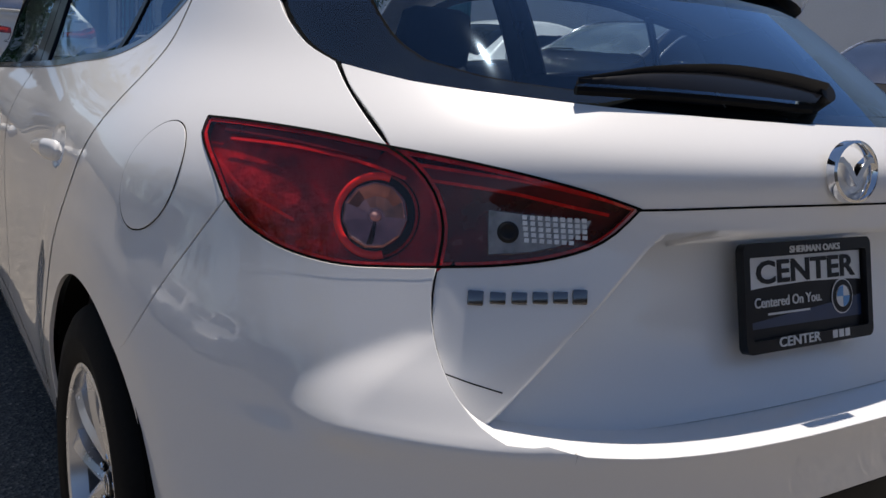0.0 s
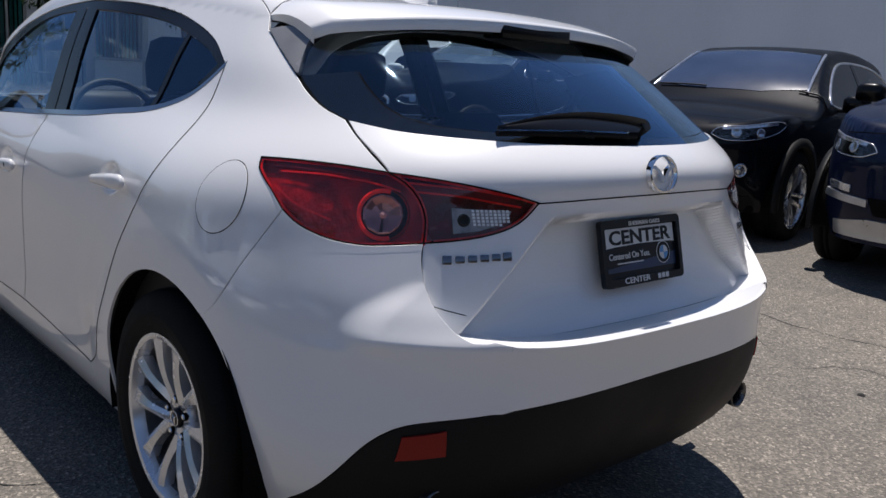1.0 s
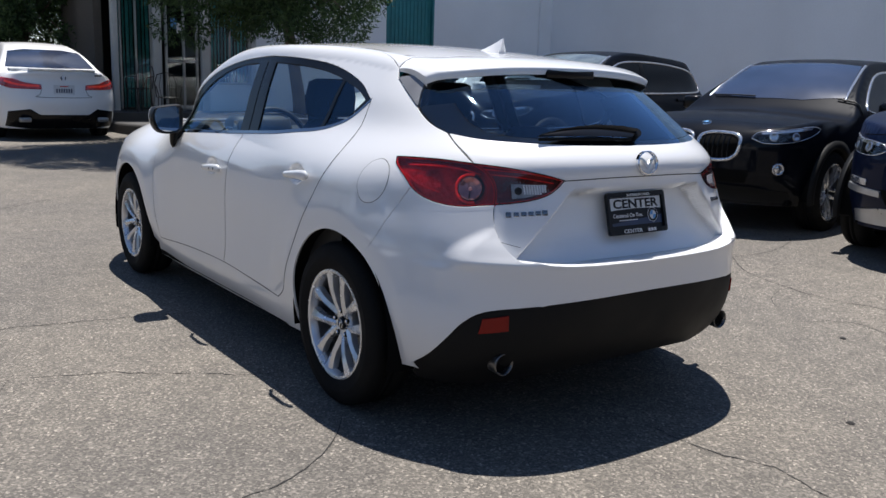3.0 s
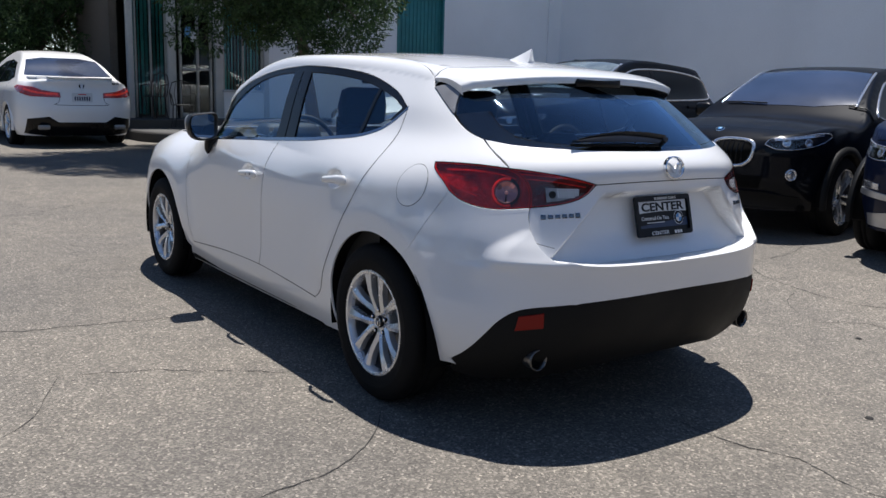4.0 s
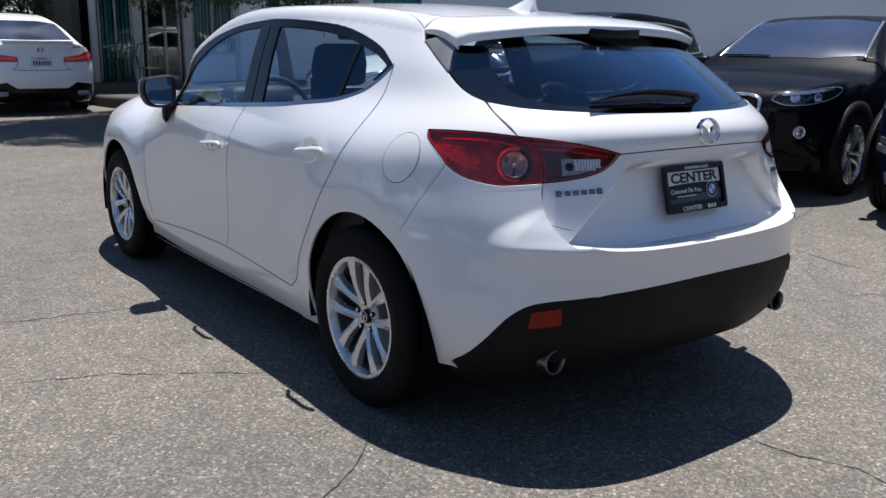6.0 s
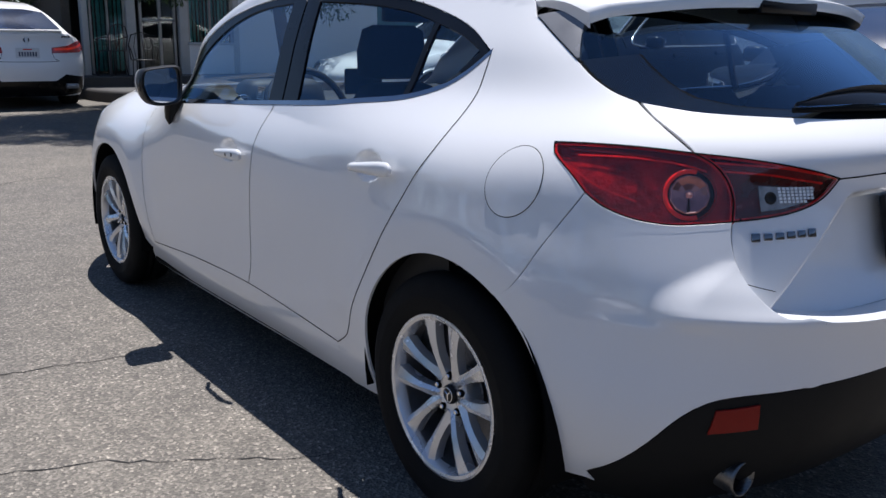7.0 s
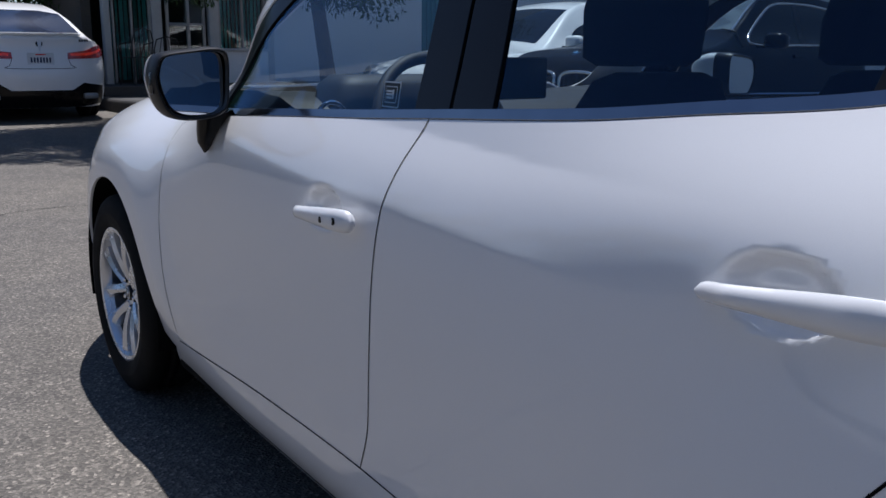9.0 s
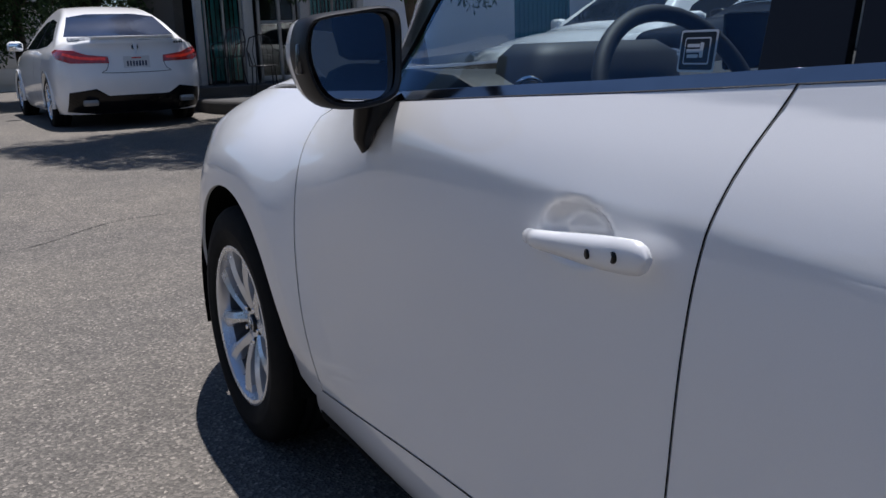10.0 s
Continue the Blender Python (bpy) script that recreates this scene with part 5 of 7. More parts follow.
# cabin: seats, dash, wheel, linings
def rounded_block(name, rings, mat, parent, label="", e=4.0, n=28):
    """A padded block lofted through rings of (centre, half width, half depth)."""
    bm = bmesh.new()
    rows_ = []
    for c, w, d in rings:
        rows_.append([bm.verts.new((c[0] + w * math.copysign(abs(math.cos(a)) ** (2 / e), math.cos(a)), c[1] + d * math.copysign(abs(math.sin(a)) ** (2 / e), math.sin(a)), c[2])) for a in np.linspace(0, 2 * math.pi, n, endpoint=False)])
    for a, b in zip(rows_, rows_[1:]):
        for i in range(n):
            bm.faces.new((a[i], a[(i + 1) % n], b[(i + 1) % n], b[i]))
    bm.faces.new(rows_[0][::-1]), bm.faces.new(rows_[-1])
    return part(name, bm, mat, parent, label, 60)


for x in (-.37, .37):
    seat = rounded_block("front_seat", [((x, 1.22, .34), .22, .24), ((x, 1.22, .44), .25, .27), ((x, 1.22, .50), .23, .25)], CLOTH, car, "black cloth front seat", 5)
    rounded_block("seat_back", [((x, 1.10, .46), .22, .07), ((x, 1.04, .60), .245, .085), ((x, .99, .80), .235, .08), ((x, .955, .98), .19, .065), ((x, .945, 1.06), .14, .05), ((x, .942, 1.075), .10, .03)], CLOTH, seat, "", 4)
    rounded_block("headrest", [((x, .985, 1.085), .10, .035), ((x, .985, 1.10), .125, .052), ((x, .98, 1.18), .130, .056), ((x, .972, 1.255), .115, .048), ((x, .97, 1.272), .08, .025)], CLOTH, seat, "", 4)
bench = rounded_block("rear_bench", [((0, .28, .34), .58, .26), ((0, .28, .48), .60, .27), ((0, .28, .52), .57, .25)], CLOTH, car, "black cloth rear bench", 7)
rounded_block("bench_back", [((0, .06, .46), .58, .07), ((0, -.02, .70), .60, .08), ((0, -.08, .92), .57, .07), ((0, -.095, .985), .52, .04)], CLOTH, bench, "", 7)
for x in (-.36, 0, .36):
    rounded_block("headrest", [((x, -.10, .975), .10, .03), ((x, -.10, .99), .125, .05), ((x, -.105, 1.06), .12, .05), ((x, -.11, 1.10), .08, .03)], CLOTH, bench, "", 4)
bm = bmesh.new()
prof = [(1.72, .60), (1.70, .78), (1.74, .90), (1.80, .965), (1.90, .995), (2.05, 1.005), (2.2, .985), (2.36, .935), (2.36, .6)]
xs = [-.74, -.70, -.4, 0, .4, .70, .74]
rows_ = [[bm.verts.new((x, y, z - (.03 if abs(x) > .72 else .028 * (1 - abs(x) / .74) * (1 if y > 1.78 else 0)))) for y, z in prof] for x in xs]
for a, b in zip(rows_, rows_[1:]):
    for i in range(len(prof) - 1):
        bm.faces.new((a[i], a[i + 1], b[i + 1], b[i]))
dash = part("dashboard", bm, CABIN, car, "black moulded dashboard", 40)
rounded_block("instrument_hood", [((-.37, 1.86, .95), .20, .10), ((-.37, 1.86, 1.02), .185, .095), ((-.37, 1.87, 1.045), .15, .07)], CABIN, dash, "", 4)
v, f = lathe([(.034, 0), (.040, .008), (.046, 0), (.040, -.008)], 28, axis="y", closed=True)
skin("air_vent", [(x - .60, y + 1.745, z + .945) for x, y, z in v], f, CHROME, dash, "chrome ringed air vent")
bm = bmesh.new()
tilt = Matrix.Translation((-.37, 1.60, .925)) @ Matrix.Rotation(radians(-24), 4, "X")
tube_into(bm, [(.182 * math.cos(a), 0, .182 * math.sin(a)) for a in np.linspace(0, 2 * math.pi, 49)], .0155, 10, False)
for a in (200, 340, 270):
    ca, sa = math.cos(radians(a)), math.sin(radians(a))
    tube_into(bm, [(.05 * ca, .01, .05 * sa), (.175 * ca, .004, .175 * sa)], [.022, .014], 8)
box_into(bm, (.15, .05, .12), (0, .015, -.005), .025)
box_into(bm, (.07, .30, .07), (0, .16, -.01), .02)
bmesh.ops.transform(bm, matrix=tilt, verts=bm.verts)
part("steering_wheel", bm, CABIN, car, "black steering wheel", 40)
bm = bmesh.new()
box_into(bm, (.20, .012, .115), (0, 1.76, 1.035), .008)
part("dash_screen", bm, GLOSS_BLACK, car, "black upright dash screen")
bm = bmesh.new()
box_into(bm, (.24, .03, .065), (0, 1.42, 1.325), .012)
box_into(bm, (.02, .02, .06), (0, 1.45, 1.365), .004)
part("inner_mirror", bm, CABIN, car, "black inside mirror")
lining = sheet(loop(seam_of([(.02, .40), (.06, 1.06), (.12, 1.09), (.3, 1.05), (.686, 1.015), (1.04, .992), (1.499, .965), (2.0, .935), (2.25, .90)]), seam_of([(2.25, .90), (2.2, .35), (1.2, .34), (.5, .33), (.02, .40)])), SIDE, off=-.07, lip=0, cell=.05)
both("door_lining", lining, CABIN, car, "black inner door trim")
sill_l = sheet(strip_outline(seam_of([(y, z + .004) for y, z in BELT]), seam_of([(y, z - .02) for y, z in BELT])), SIDE, off=-.035, lip=.05, cell=.04)
both("belt_lining", sill_l, CABIN, car)
panel("headliner", sheet(on_top(np.vstack([side_l * (.92, 1), side_l[::-1] * (-.92, 1)])), ABOVE, off=-.030, lip=0, cell=.06), HEADLINER, car, "pale grey roof lining")
both("pillar_lining", sheet(on_side([(.13, 1.23), (-.12, 1.27), (-.33, 1.08), (-.2, .8), (.02, .8), (.08, 1.10)]), QUARTER, off=-.035, lip=0, cell=.05), CABIN, car)
bm = bmesh.new()
box_into(bm, (1.36, 2.75, .03), (0, .95, .26), .01)
part("cabin_floor", bm, CABIN, car)
panel("boot_cover", (np.array([(-.56, -.12, .965), (.56, -.12, .965), (.50, -.58, .955), (-.50, -.58, .955)]), [(0, 1, 2, 3)], np.tile((0, 0, 1.), (4, 1))), CABIN, car)
card = thing("window_sticker", "small dark sticker with a white border on the door glass", "sticker")
p = on_side([(1.168, 1.037)])[0]
nr = slope(p[None], body)[0]
zx = (Vector(nr) * .5 + Vector((-.5, 0, 0))).normalized()
ax = Vector((0, -1, 0)) - zx * zx.dot(Vector((0, -1, 0)))
ax.normalize()
m = Matrix.Translation(Vector(p - nr * .0085)) @ Matrix((ax, zx.cross(ax), zx)).transposed().to_4x4() @ Matrix.Scale(.8, 4)
slab("sticker_border", rounded(.066, .056, .004), .0003, PLATE_WHITE, card, m @ Matrix.Translation((0, 0, -.0006)))
slab("sticker_face", rounded(.060, .050, .003), .0004, PLATE_BLACK, card, m)
slab("sticker_border", rounded(.046, .036, .003), .0003, PLATE_WHITE, card, m @ Matrix.Translation((0, 0, .0006)))
slab("sticker_face", rounded(.042, .032, .002), .0003, PLATE_BLACK, card, m @ Matrix.Translation((0, 0, .0010)))
for x_, z_, w_, h_ in ((-.006, .007, .022, .0045), (-.004, 0, .028, .0045), (-.006, -.007, .020, .0045), (.009, .001, .006, .020)):
    slab("sticker_bar", rounded(w_, h_, .001), .0004, PLATE_WHITE, card, m @ Matrix.Translation((x_, z_, .0015)))


# ---- the other parked cars: one form with its own lines for each kind ----
FAR_GLASS = surface("dark_car_glass", (.004, .006, .009), .03, coat=.15, spec=.15, stain=(2, .3))
# opaque glass; the sky's blue reflection is mostly put into its base colour
BLUE_GLASS = surface("painted_sky_car_glass", (.020, .030, .062), .15, coat=.5, spec=.8, stain=(2, .3), coat_ior=2.0, coat_rough=.12)
# paler copy for one windscreen, its bright sky reflection painted into the base
PALE_GLASS = surface("painted_reflection_car_glass", (.11, .135, .14), .2, coat=.6, spec=.8, stain=(3, .5), coat_ior=1.9, coat_rough=.08)
LAMP_GLASS = pane("headlamp_glass", (.9, .92, .94), gain=1.3)
LAMP_SILVER = surface("headlamp_reflector", (.62, .63, .66), .12, metal=.8, stain=(30, .25))
SILVER_TRIM = surface("satin_silver_trim", (.52, .53, .55), .32, metal=.8, stain=(10, .1))
BRAKE_RED = surface("lit_brake_light", (.75, .030, .015), .25, coat=.6, stain=(18, .2))
BRAKE_RED.node_tree.nodes["Principled BSDF"].inputs["Emission Color"].default_value = (1, .06, .02, 1)
BRAKE_RED.node_tree.nodes["Principled BSDF"].inputs["Emission Strength"].default_value = .10
TAIL_RED = surface("red_tail_lamp_plastic", (.36, .012, .012), .15, coat=1.0, stain=(18, .35))


def make_form(tail, nose, widths, top, tails, round_back=.85, round_nose=.95, crown=.09, n0=3.2):
    half, line, back = spline(*widths), spline(*top), spline(*tails)
    y0, y1 = tail + round_back, nose - round_nose

    def form(x, y, z):
        X = np.abs(x)
        w = np.maximum(half(z), .05)
        w = w * (1 - .05 * ease(1.6, nose, y) - .03 * ease(.6, tail, y))
        q = np.where(y < .5 * (y0 + y1), np.maximum(y0 - y, 0) / np.maximum(y0 - back(z), .05), np.maximum(y - y1, 0) / (nose - y1 - .10 * ease(.55, .25, z) - .06 * ease(.7, 1.0, z)))
        side = ((X / w) ** n0 + q ** n0 + 1e-9) ** (1 / n0)
        side = (side - 1) * np.minimum(w, .8)
        up_ = (z - line(y) + crown * X * X) * .93
        k = .05
        d = np.clip(.5 + .5 * (side - up_) / k, 0, 1)
        return up_ + (side - up_) * d + k * d * (1 - d) * .5
    return form


def shell_of(form, tail, nose, wb, low, belt, arch_r, cz, nz=22, ns=260):
    """The lower body as a belt of quads round the car, cut at the wheel arches, closed above by a net seen from the top."""
    cy, hl, hw = (tail + nose) / 2, (nose - tail) / 2 + .5, 1.5
    t = np.linspace(0, 2 * math.pi, ns, endpoint=False)
    e = 2 / 5
    ox = hw * np.sign(np.cos(t)) * np.abs(np.cos(t)) ** e
    oy = cy + hl * np.sign(np.sin(t)) * np.abs(np.sin(t)) ** e
    tx, ty = ox * .12, cy + (oy - cy) * .55
    rows_, ring = [], None
    for v in np.linspace(0, 1, nz):
        zz = low + (belt(np.clip(oy, tail, nose)) - low) * v
        o = np.c_[ox, oy, zz]
        d = np.c_[tx - ox, ty - oy, np.zeros(ns)]
        d /= np.linalg.norm(d, axis=1, keepdims=True)
        p = march(o, d, form, 3.2)
        rows_.append(p)
    V = np.vstack(rows_)
    F = []
    C = np.array([0, wb])
    for r in range(nz - 1):
        for i in range(ns):
            j = (i + 1) % ns
            q = (r * ns + i, r * ns + j, (r + 1) * ns + j, (r + 1) * ns + i)
            m = V[list(q)].mean(0)
            if np.isnan(m).any():
                continue
            if abs(m[0]) > .45 and min(math.hypot(m[1] - c, m[2] - cz) for c in C) < arch_r:
                continue
            F.append(q)
    V = np.nan_to_num(V)
    low_piece = (V, F, slope(V, form))
    top_ring = rows_[-1]
    top_ring = top_ring[~np.isnan(top_ring).any(1)]
    high = sheet(top_ring, ABOVE, form, cell=.03, gap=0, lip=0, reach=.9)
    return joined(low_piece, high)


def arch_trims(car_, mat, wb, arch_r, cz, x, name="arch_trim", wide=.045):
    for c in (0, wb):
        for s in (1, -1):
            v, f = [], []
            prof = [(arch_r - .012, x - .10), (arch_r - .012, x + .004), (arch_r, x + .010), (arch_r + wide, x + .004), (arch_r + wide, x - .03)]
            m, n = 36, len(prof)
            for i in range(m + 1):
                a = radians(-12 + 204 * i / m)
                for r, d in prof:
                    v.append((-s * d, c + r * math.cos(a), cz + r * math.sin(a)))
            for i in range(m):
                for j in range(n - 1):
                    f.append((i * n + j, i * n + j + 1, (i + 1) * n + j + 1, (i + 1) * n + j))
            skin(name, v, f, mat, car_)
            v, f = lathe([(arch_r, -x + .03), (arch_r, -x + .35), (.04, -x + .36)], 36)
            skin("wheel_liner", [(px * s, py + c, pz + cz) for px, py, pz in v], [q for q in f if min(v[i][2] for i in q) > -.12], DARK, car_)


def patch(form, way, where, pts, off=.004, lip=.006, cell=.03, smooth=False, sub=.04):
    """A panel laid on a form; pts in the plane that where projects from."""
    return sheet(where(curve(pts, sub, True, smooth), form), way, form, cell=cell, off=off, gap=0, lip=lip)


def add_wheels(car_, wb, x, r, rim, cz, spokes=5, spread=11, half=.11):
    w = make_wheel(car_, pose(-x, 0, cz, 10), rim, r, half, spokes, spread, ALLOY, False)
    copy_part(w, car_, pose(-x, wb, cz, 33))
    copy_part(w, car_, pose(x, 0, cz, 50, 0, 180))
    copy_part(w, car_, pose(x, wb, cz, 20, 0, 180))


def small_mirrors(car_, x, y, z, mat):
    for s in (1, -1):
        o = rounded_block("door_mirror", [((s * x, y, z - .07), .08, .05), ((s * x, y, z - .05), .11, .075), ((s * x, y + .005, z + .04), .105, .08), ((s * x, y + .01, z + .07), .07, .05)], mat, car_, "", 3)
        bm = bmesh.new()
        box_into(bm, (.12, .05, .03), (s * (x - .13), y + .01, z - .055), .01)
        part("mirror_stalk", bm, SATIN_BLACK, o)
        bm = bmesh.new()
        box_into(bm, (.17, .006, .10), (s * x, y - .078, z - .005), .002)
        part("mirror_glass", bm, MIRROR, o)


def sedan(name, label, at, paint, tint):
    car_ = thing(name, label, "car", at, "parked cars")
    tail, nose, wb = -1.12, 3.82, 2.975
    form = make_form(tail, nose, ((.15, .3, .5, .7, .85, .95, 1.03, 1.15, 1.3, 1.42, 1.5), (.84, .90, .925, .932, .915, .885, .83, .755, .665, .58, .52)),
                     ((-1.3, -1.1, -.8, -.5, -.3, .0, .4, .9, 1.3, 1.6, 2.0, 2.35, 2.8, 3.3, 3.7, 3.85), (1.03, 1.085, 1.095, 1.105, 1.175, 1.345, 1.49, 1.56, 1.54, 1.46, 1.24, 1.05, .985, .88, .74, .60)),
                     ((.2, .3, .45, .6, .75, .9, 1.0, 1.08, 1.2), (-.98, -1.04, -1.10, -1.12, -1.10, -1.075, -1.075, -1.09, -1.0)))
    belt = lambda y: .93 - .22 * ease(2.3, 3.7, y) + .135 * ease(-.45, -.85, y)
    panel("body_shell", shell_of(form, tail, nose, wb, .19, belt, .375, .335), paint, car_)
    arch_trims(car_, paint, wb, .372, .335, .918, wide=.02)
    add_wheels(car_, wb, .80, .335, .235, .335, 5, 9, .115)
    bm = bmesh.new()
    box_into(bm, (1.5, 4.2, .06), (0, 1.35, .22), .02)
    part("underbody", bm, DARK, car_)
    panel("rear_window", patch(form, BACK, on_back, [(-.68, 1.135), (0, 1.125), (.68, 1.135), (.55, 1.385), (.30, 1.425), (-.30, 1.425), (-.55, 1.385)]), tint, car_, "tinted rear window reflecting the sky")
    panel("windscreen", patch(form, ABOVE, on_top, [(-.66, 2.28), (.66, 2.28), (.52, 1.62), (-.52, 1.62)]), FAR_GLASS, car_)
    both("side_window", patch(form, SIDE, on_side, [(-.10, 1.10), (.30, 1.335), (.75, 1.385), (1.25, 1.36), (1.70, 1.20), (1.98, 1.01), (.9, 1.0), (.1, 1.03)]), FAR_GLASS, car_, "dark side windows")
    both("pillar_trim", patch(form, SIDE, on_side, [(.86, 1.005), (.95, 1.005), (.92, 1.385), (.86, 1.388)], off=.007), GLOSS_BLACK, car_)
    both("door_seam", band(on_side(curve([(.88, .99), (.90, .6), (.92, .32)], .04), form), .006, form, .002), DARK, car_)
    both("door_seam", band(on_side(curve([(-.02, 1.03), (.12, .85), (.33, .55), (.42, .34)], .04), form), .006, form, .002), DARK, car_)
    for s in (1, -1):
        pts = [(s * .335, .80), (s * .35, .875), (s * .62, .905), (s * .80, .955), (s * 1.15, .975), (s * 1.24, .95), (s * 1.12, .87), (s * .85, .81)]
        wrap = (-s * .5, .8, 0)
        v = patch(form, wrap, askew(wrap, -1.10), pts, off=.010, lip=.02, cell=.02, sub=.03)
        lamp = panel("tail_lamp", v, TAIL_RED, car_, "red tail lamp")
        ln = askew(wrap, -1.10)(curve([(s * .38, .85), (s * .68, .865), (s * .98, .92)], .02), form)
        panel("light_band", band(ln, .034, form, .0125), BRAKE_RED, lamp, "lit red brake light bar")
    panel("boot_seam", band(on_back(curve([(-.33, .80), (-.36, .72), (-.42, .69), (0, .68), (.42, .69), (.36, .72), (.33, .80)], .03), form), .007, form, .002), DARK, car_)
    lid = bmesh.new()
    rows_ = []
    for x in np.linspace(-.66, .66, 24):
        p = on_back([(x, 1.075)], form)[0]
        rows_.append([lid.verts.new(Vector(p) + Vector((0, d, h))) for d, h in ((.12, .035), (-.03, .045), (-.035, .035), (.02, .0))])
    for a, b in zip(rows_, rows_[1:]):
        for i in range(3):
            lid.faces.new((a[i], a[i + 1], b[i + 1], b[i]))
    part("boot_lip", lid, paint, car_, "boot lid spoiler lip")
    panel("diffuser", patch(form, BACK, on_back, [(-.80, .23), (-.78, .46), (-.50, .50), (-.36, .41), (.36, .41), (.50, .50), (.78, .46), (.80, .23), (.5, .195), (-.5, .195)], off=.006, lip=.02), GLOSS_BLACK, car_, "black bumper diffuser")
    for s in (1, -1):
        bm = bmesh.new()
        slab_into(bm, [(x * 1.0, z) for x, z in rounded(.17, .07, .02)], .06, Matrix.Translation((s * .58, tail + .10, .335)) @ face_on, .004)
        part("exhaust_tip", bm, STEEL, car_, "wide steel exhaust tip")
    at_p = on_back([(0, .795)], form)[0]
    pl = slab("number_plate", rounded(.31, .16, .01), .006, PLATE_WHITE, car_, Matrix.Translation(at_p + (0, -.004, 0)) @ face_on, label="pale number plate with dark bars")
    for i in range(7):
        slab("plate_bar", rounded(.022, .062, .003), .001, PLATE_BLUE, pl, Matrix.Translation(at_p + (-.108 + .036 * i, -.0102, -.008)) @ face_on)
    slab("plate_bar", rounded(.12, .014, .003), .001, RED_INNER, pl, Matrix.Translation(at_p + (0, -.0102, .058)) @ face_on)
    e_ = on_back([(0, .985)], form)[0]
    for r, d, mat in ((.042, .004, CHROME), (.036, .008, GLOSS_BLACK), (.024, .010, BLUE_MARK)):
        slab("round_emblem", [(r * x, r * y) for x, y in disc], d, mat, car_, Matrix.Translation(e_) @ face_on)
    for i in range(4):
        q = on_back([(.50 + .035 * i, 1.03)], form)[0]
        slab("letter_bar", rounded(.024, .03, .004), .004, DARK_CHROME, car_, Matrix.Translation(q) @ face_on)
    small_mirrors(car_, 1.0, 2.0, 1.06, paint)
    bm = bmesh.new()
    box_into(bm, (.045, .13, .05), (0, .42, 1.445), .018)
    part("aerial_fin", bm, paint, car_)
    # nose
    for s in (1, -1):
        panel("headlamp", patch(form, (-.6 * s, -.75, -.2), lambda q, f: march(np.c_[q[:, 0], np.full(len(q), 6.0), q[:, 1]], np.tile((0, -1., 0), (len(q), 1)), f, 5.0), [(s * .44, .66), (s * .50, .74), (s * .84, .80), (s * .86, .72), (s * .6, .64)], off=.006), LAMP_SILVER, car_)
    return car_


front_of = lambda q, f: march(np.c_[np.array(q)[:, 0], np.full(len(q), 6.0), np.array(q)[:, 1]], np.tile((0, -1., 0), (len(q), 1)), f, 5.0)


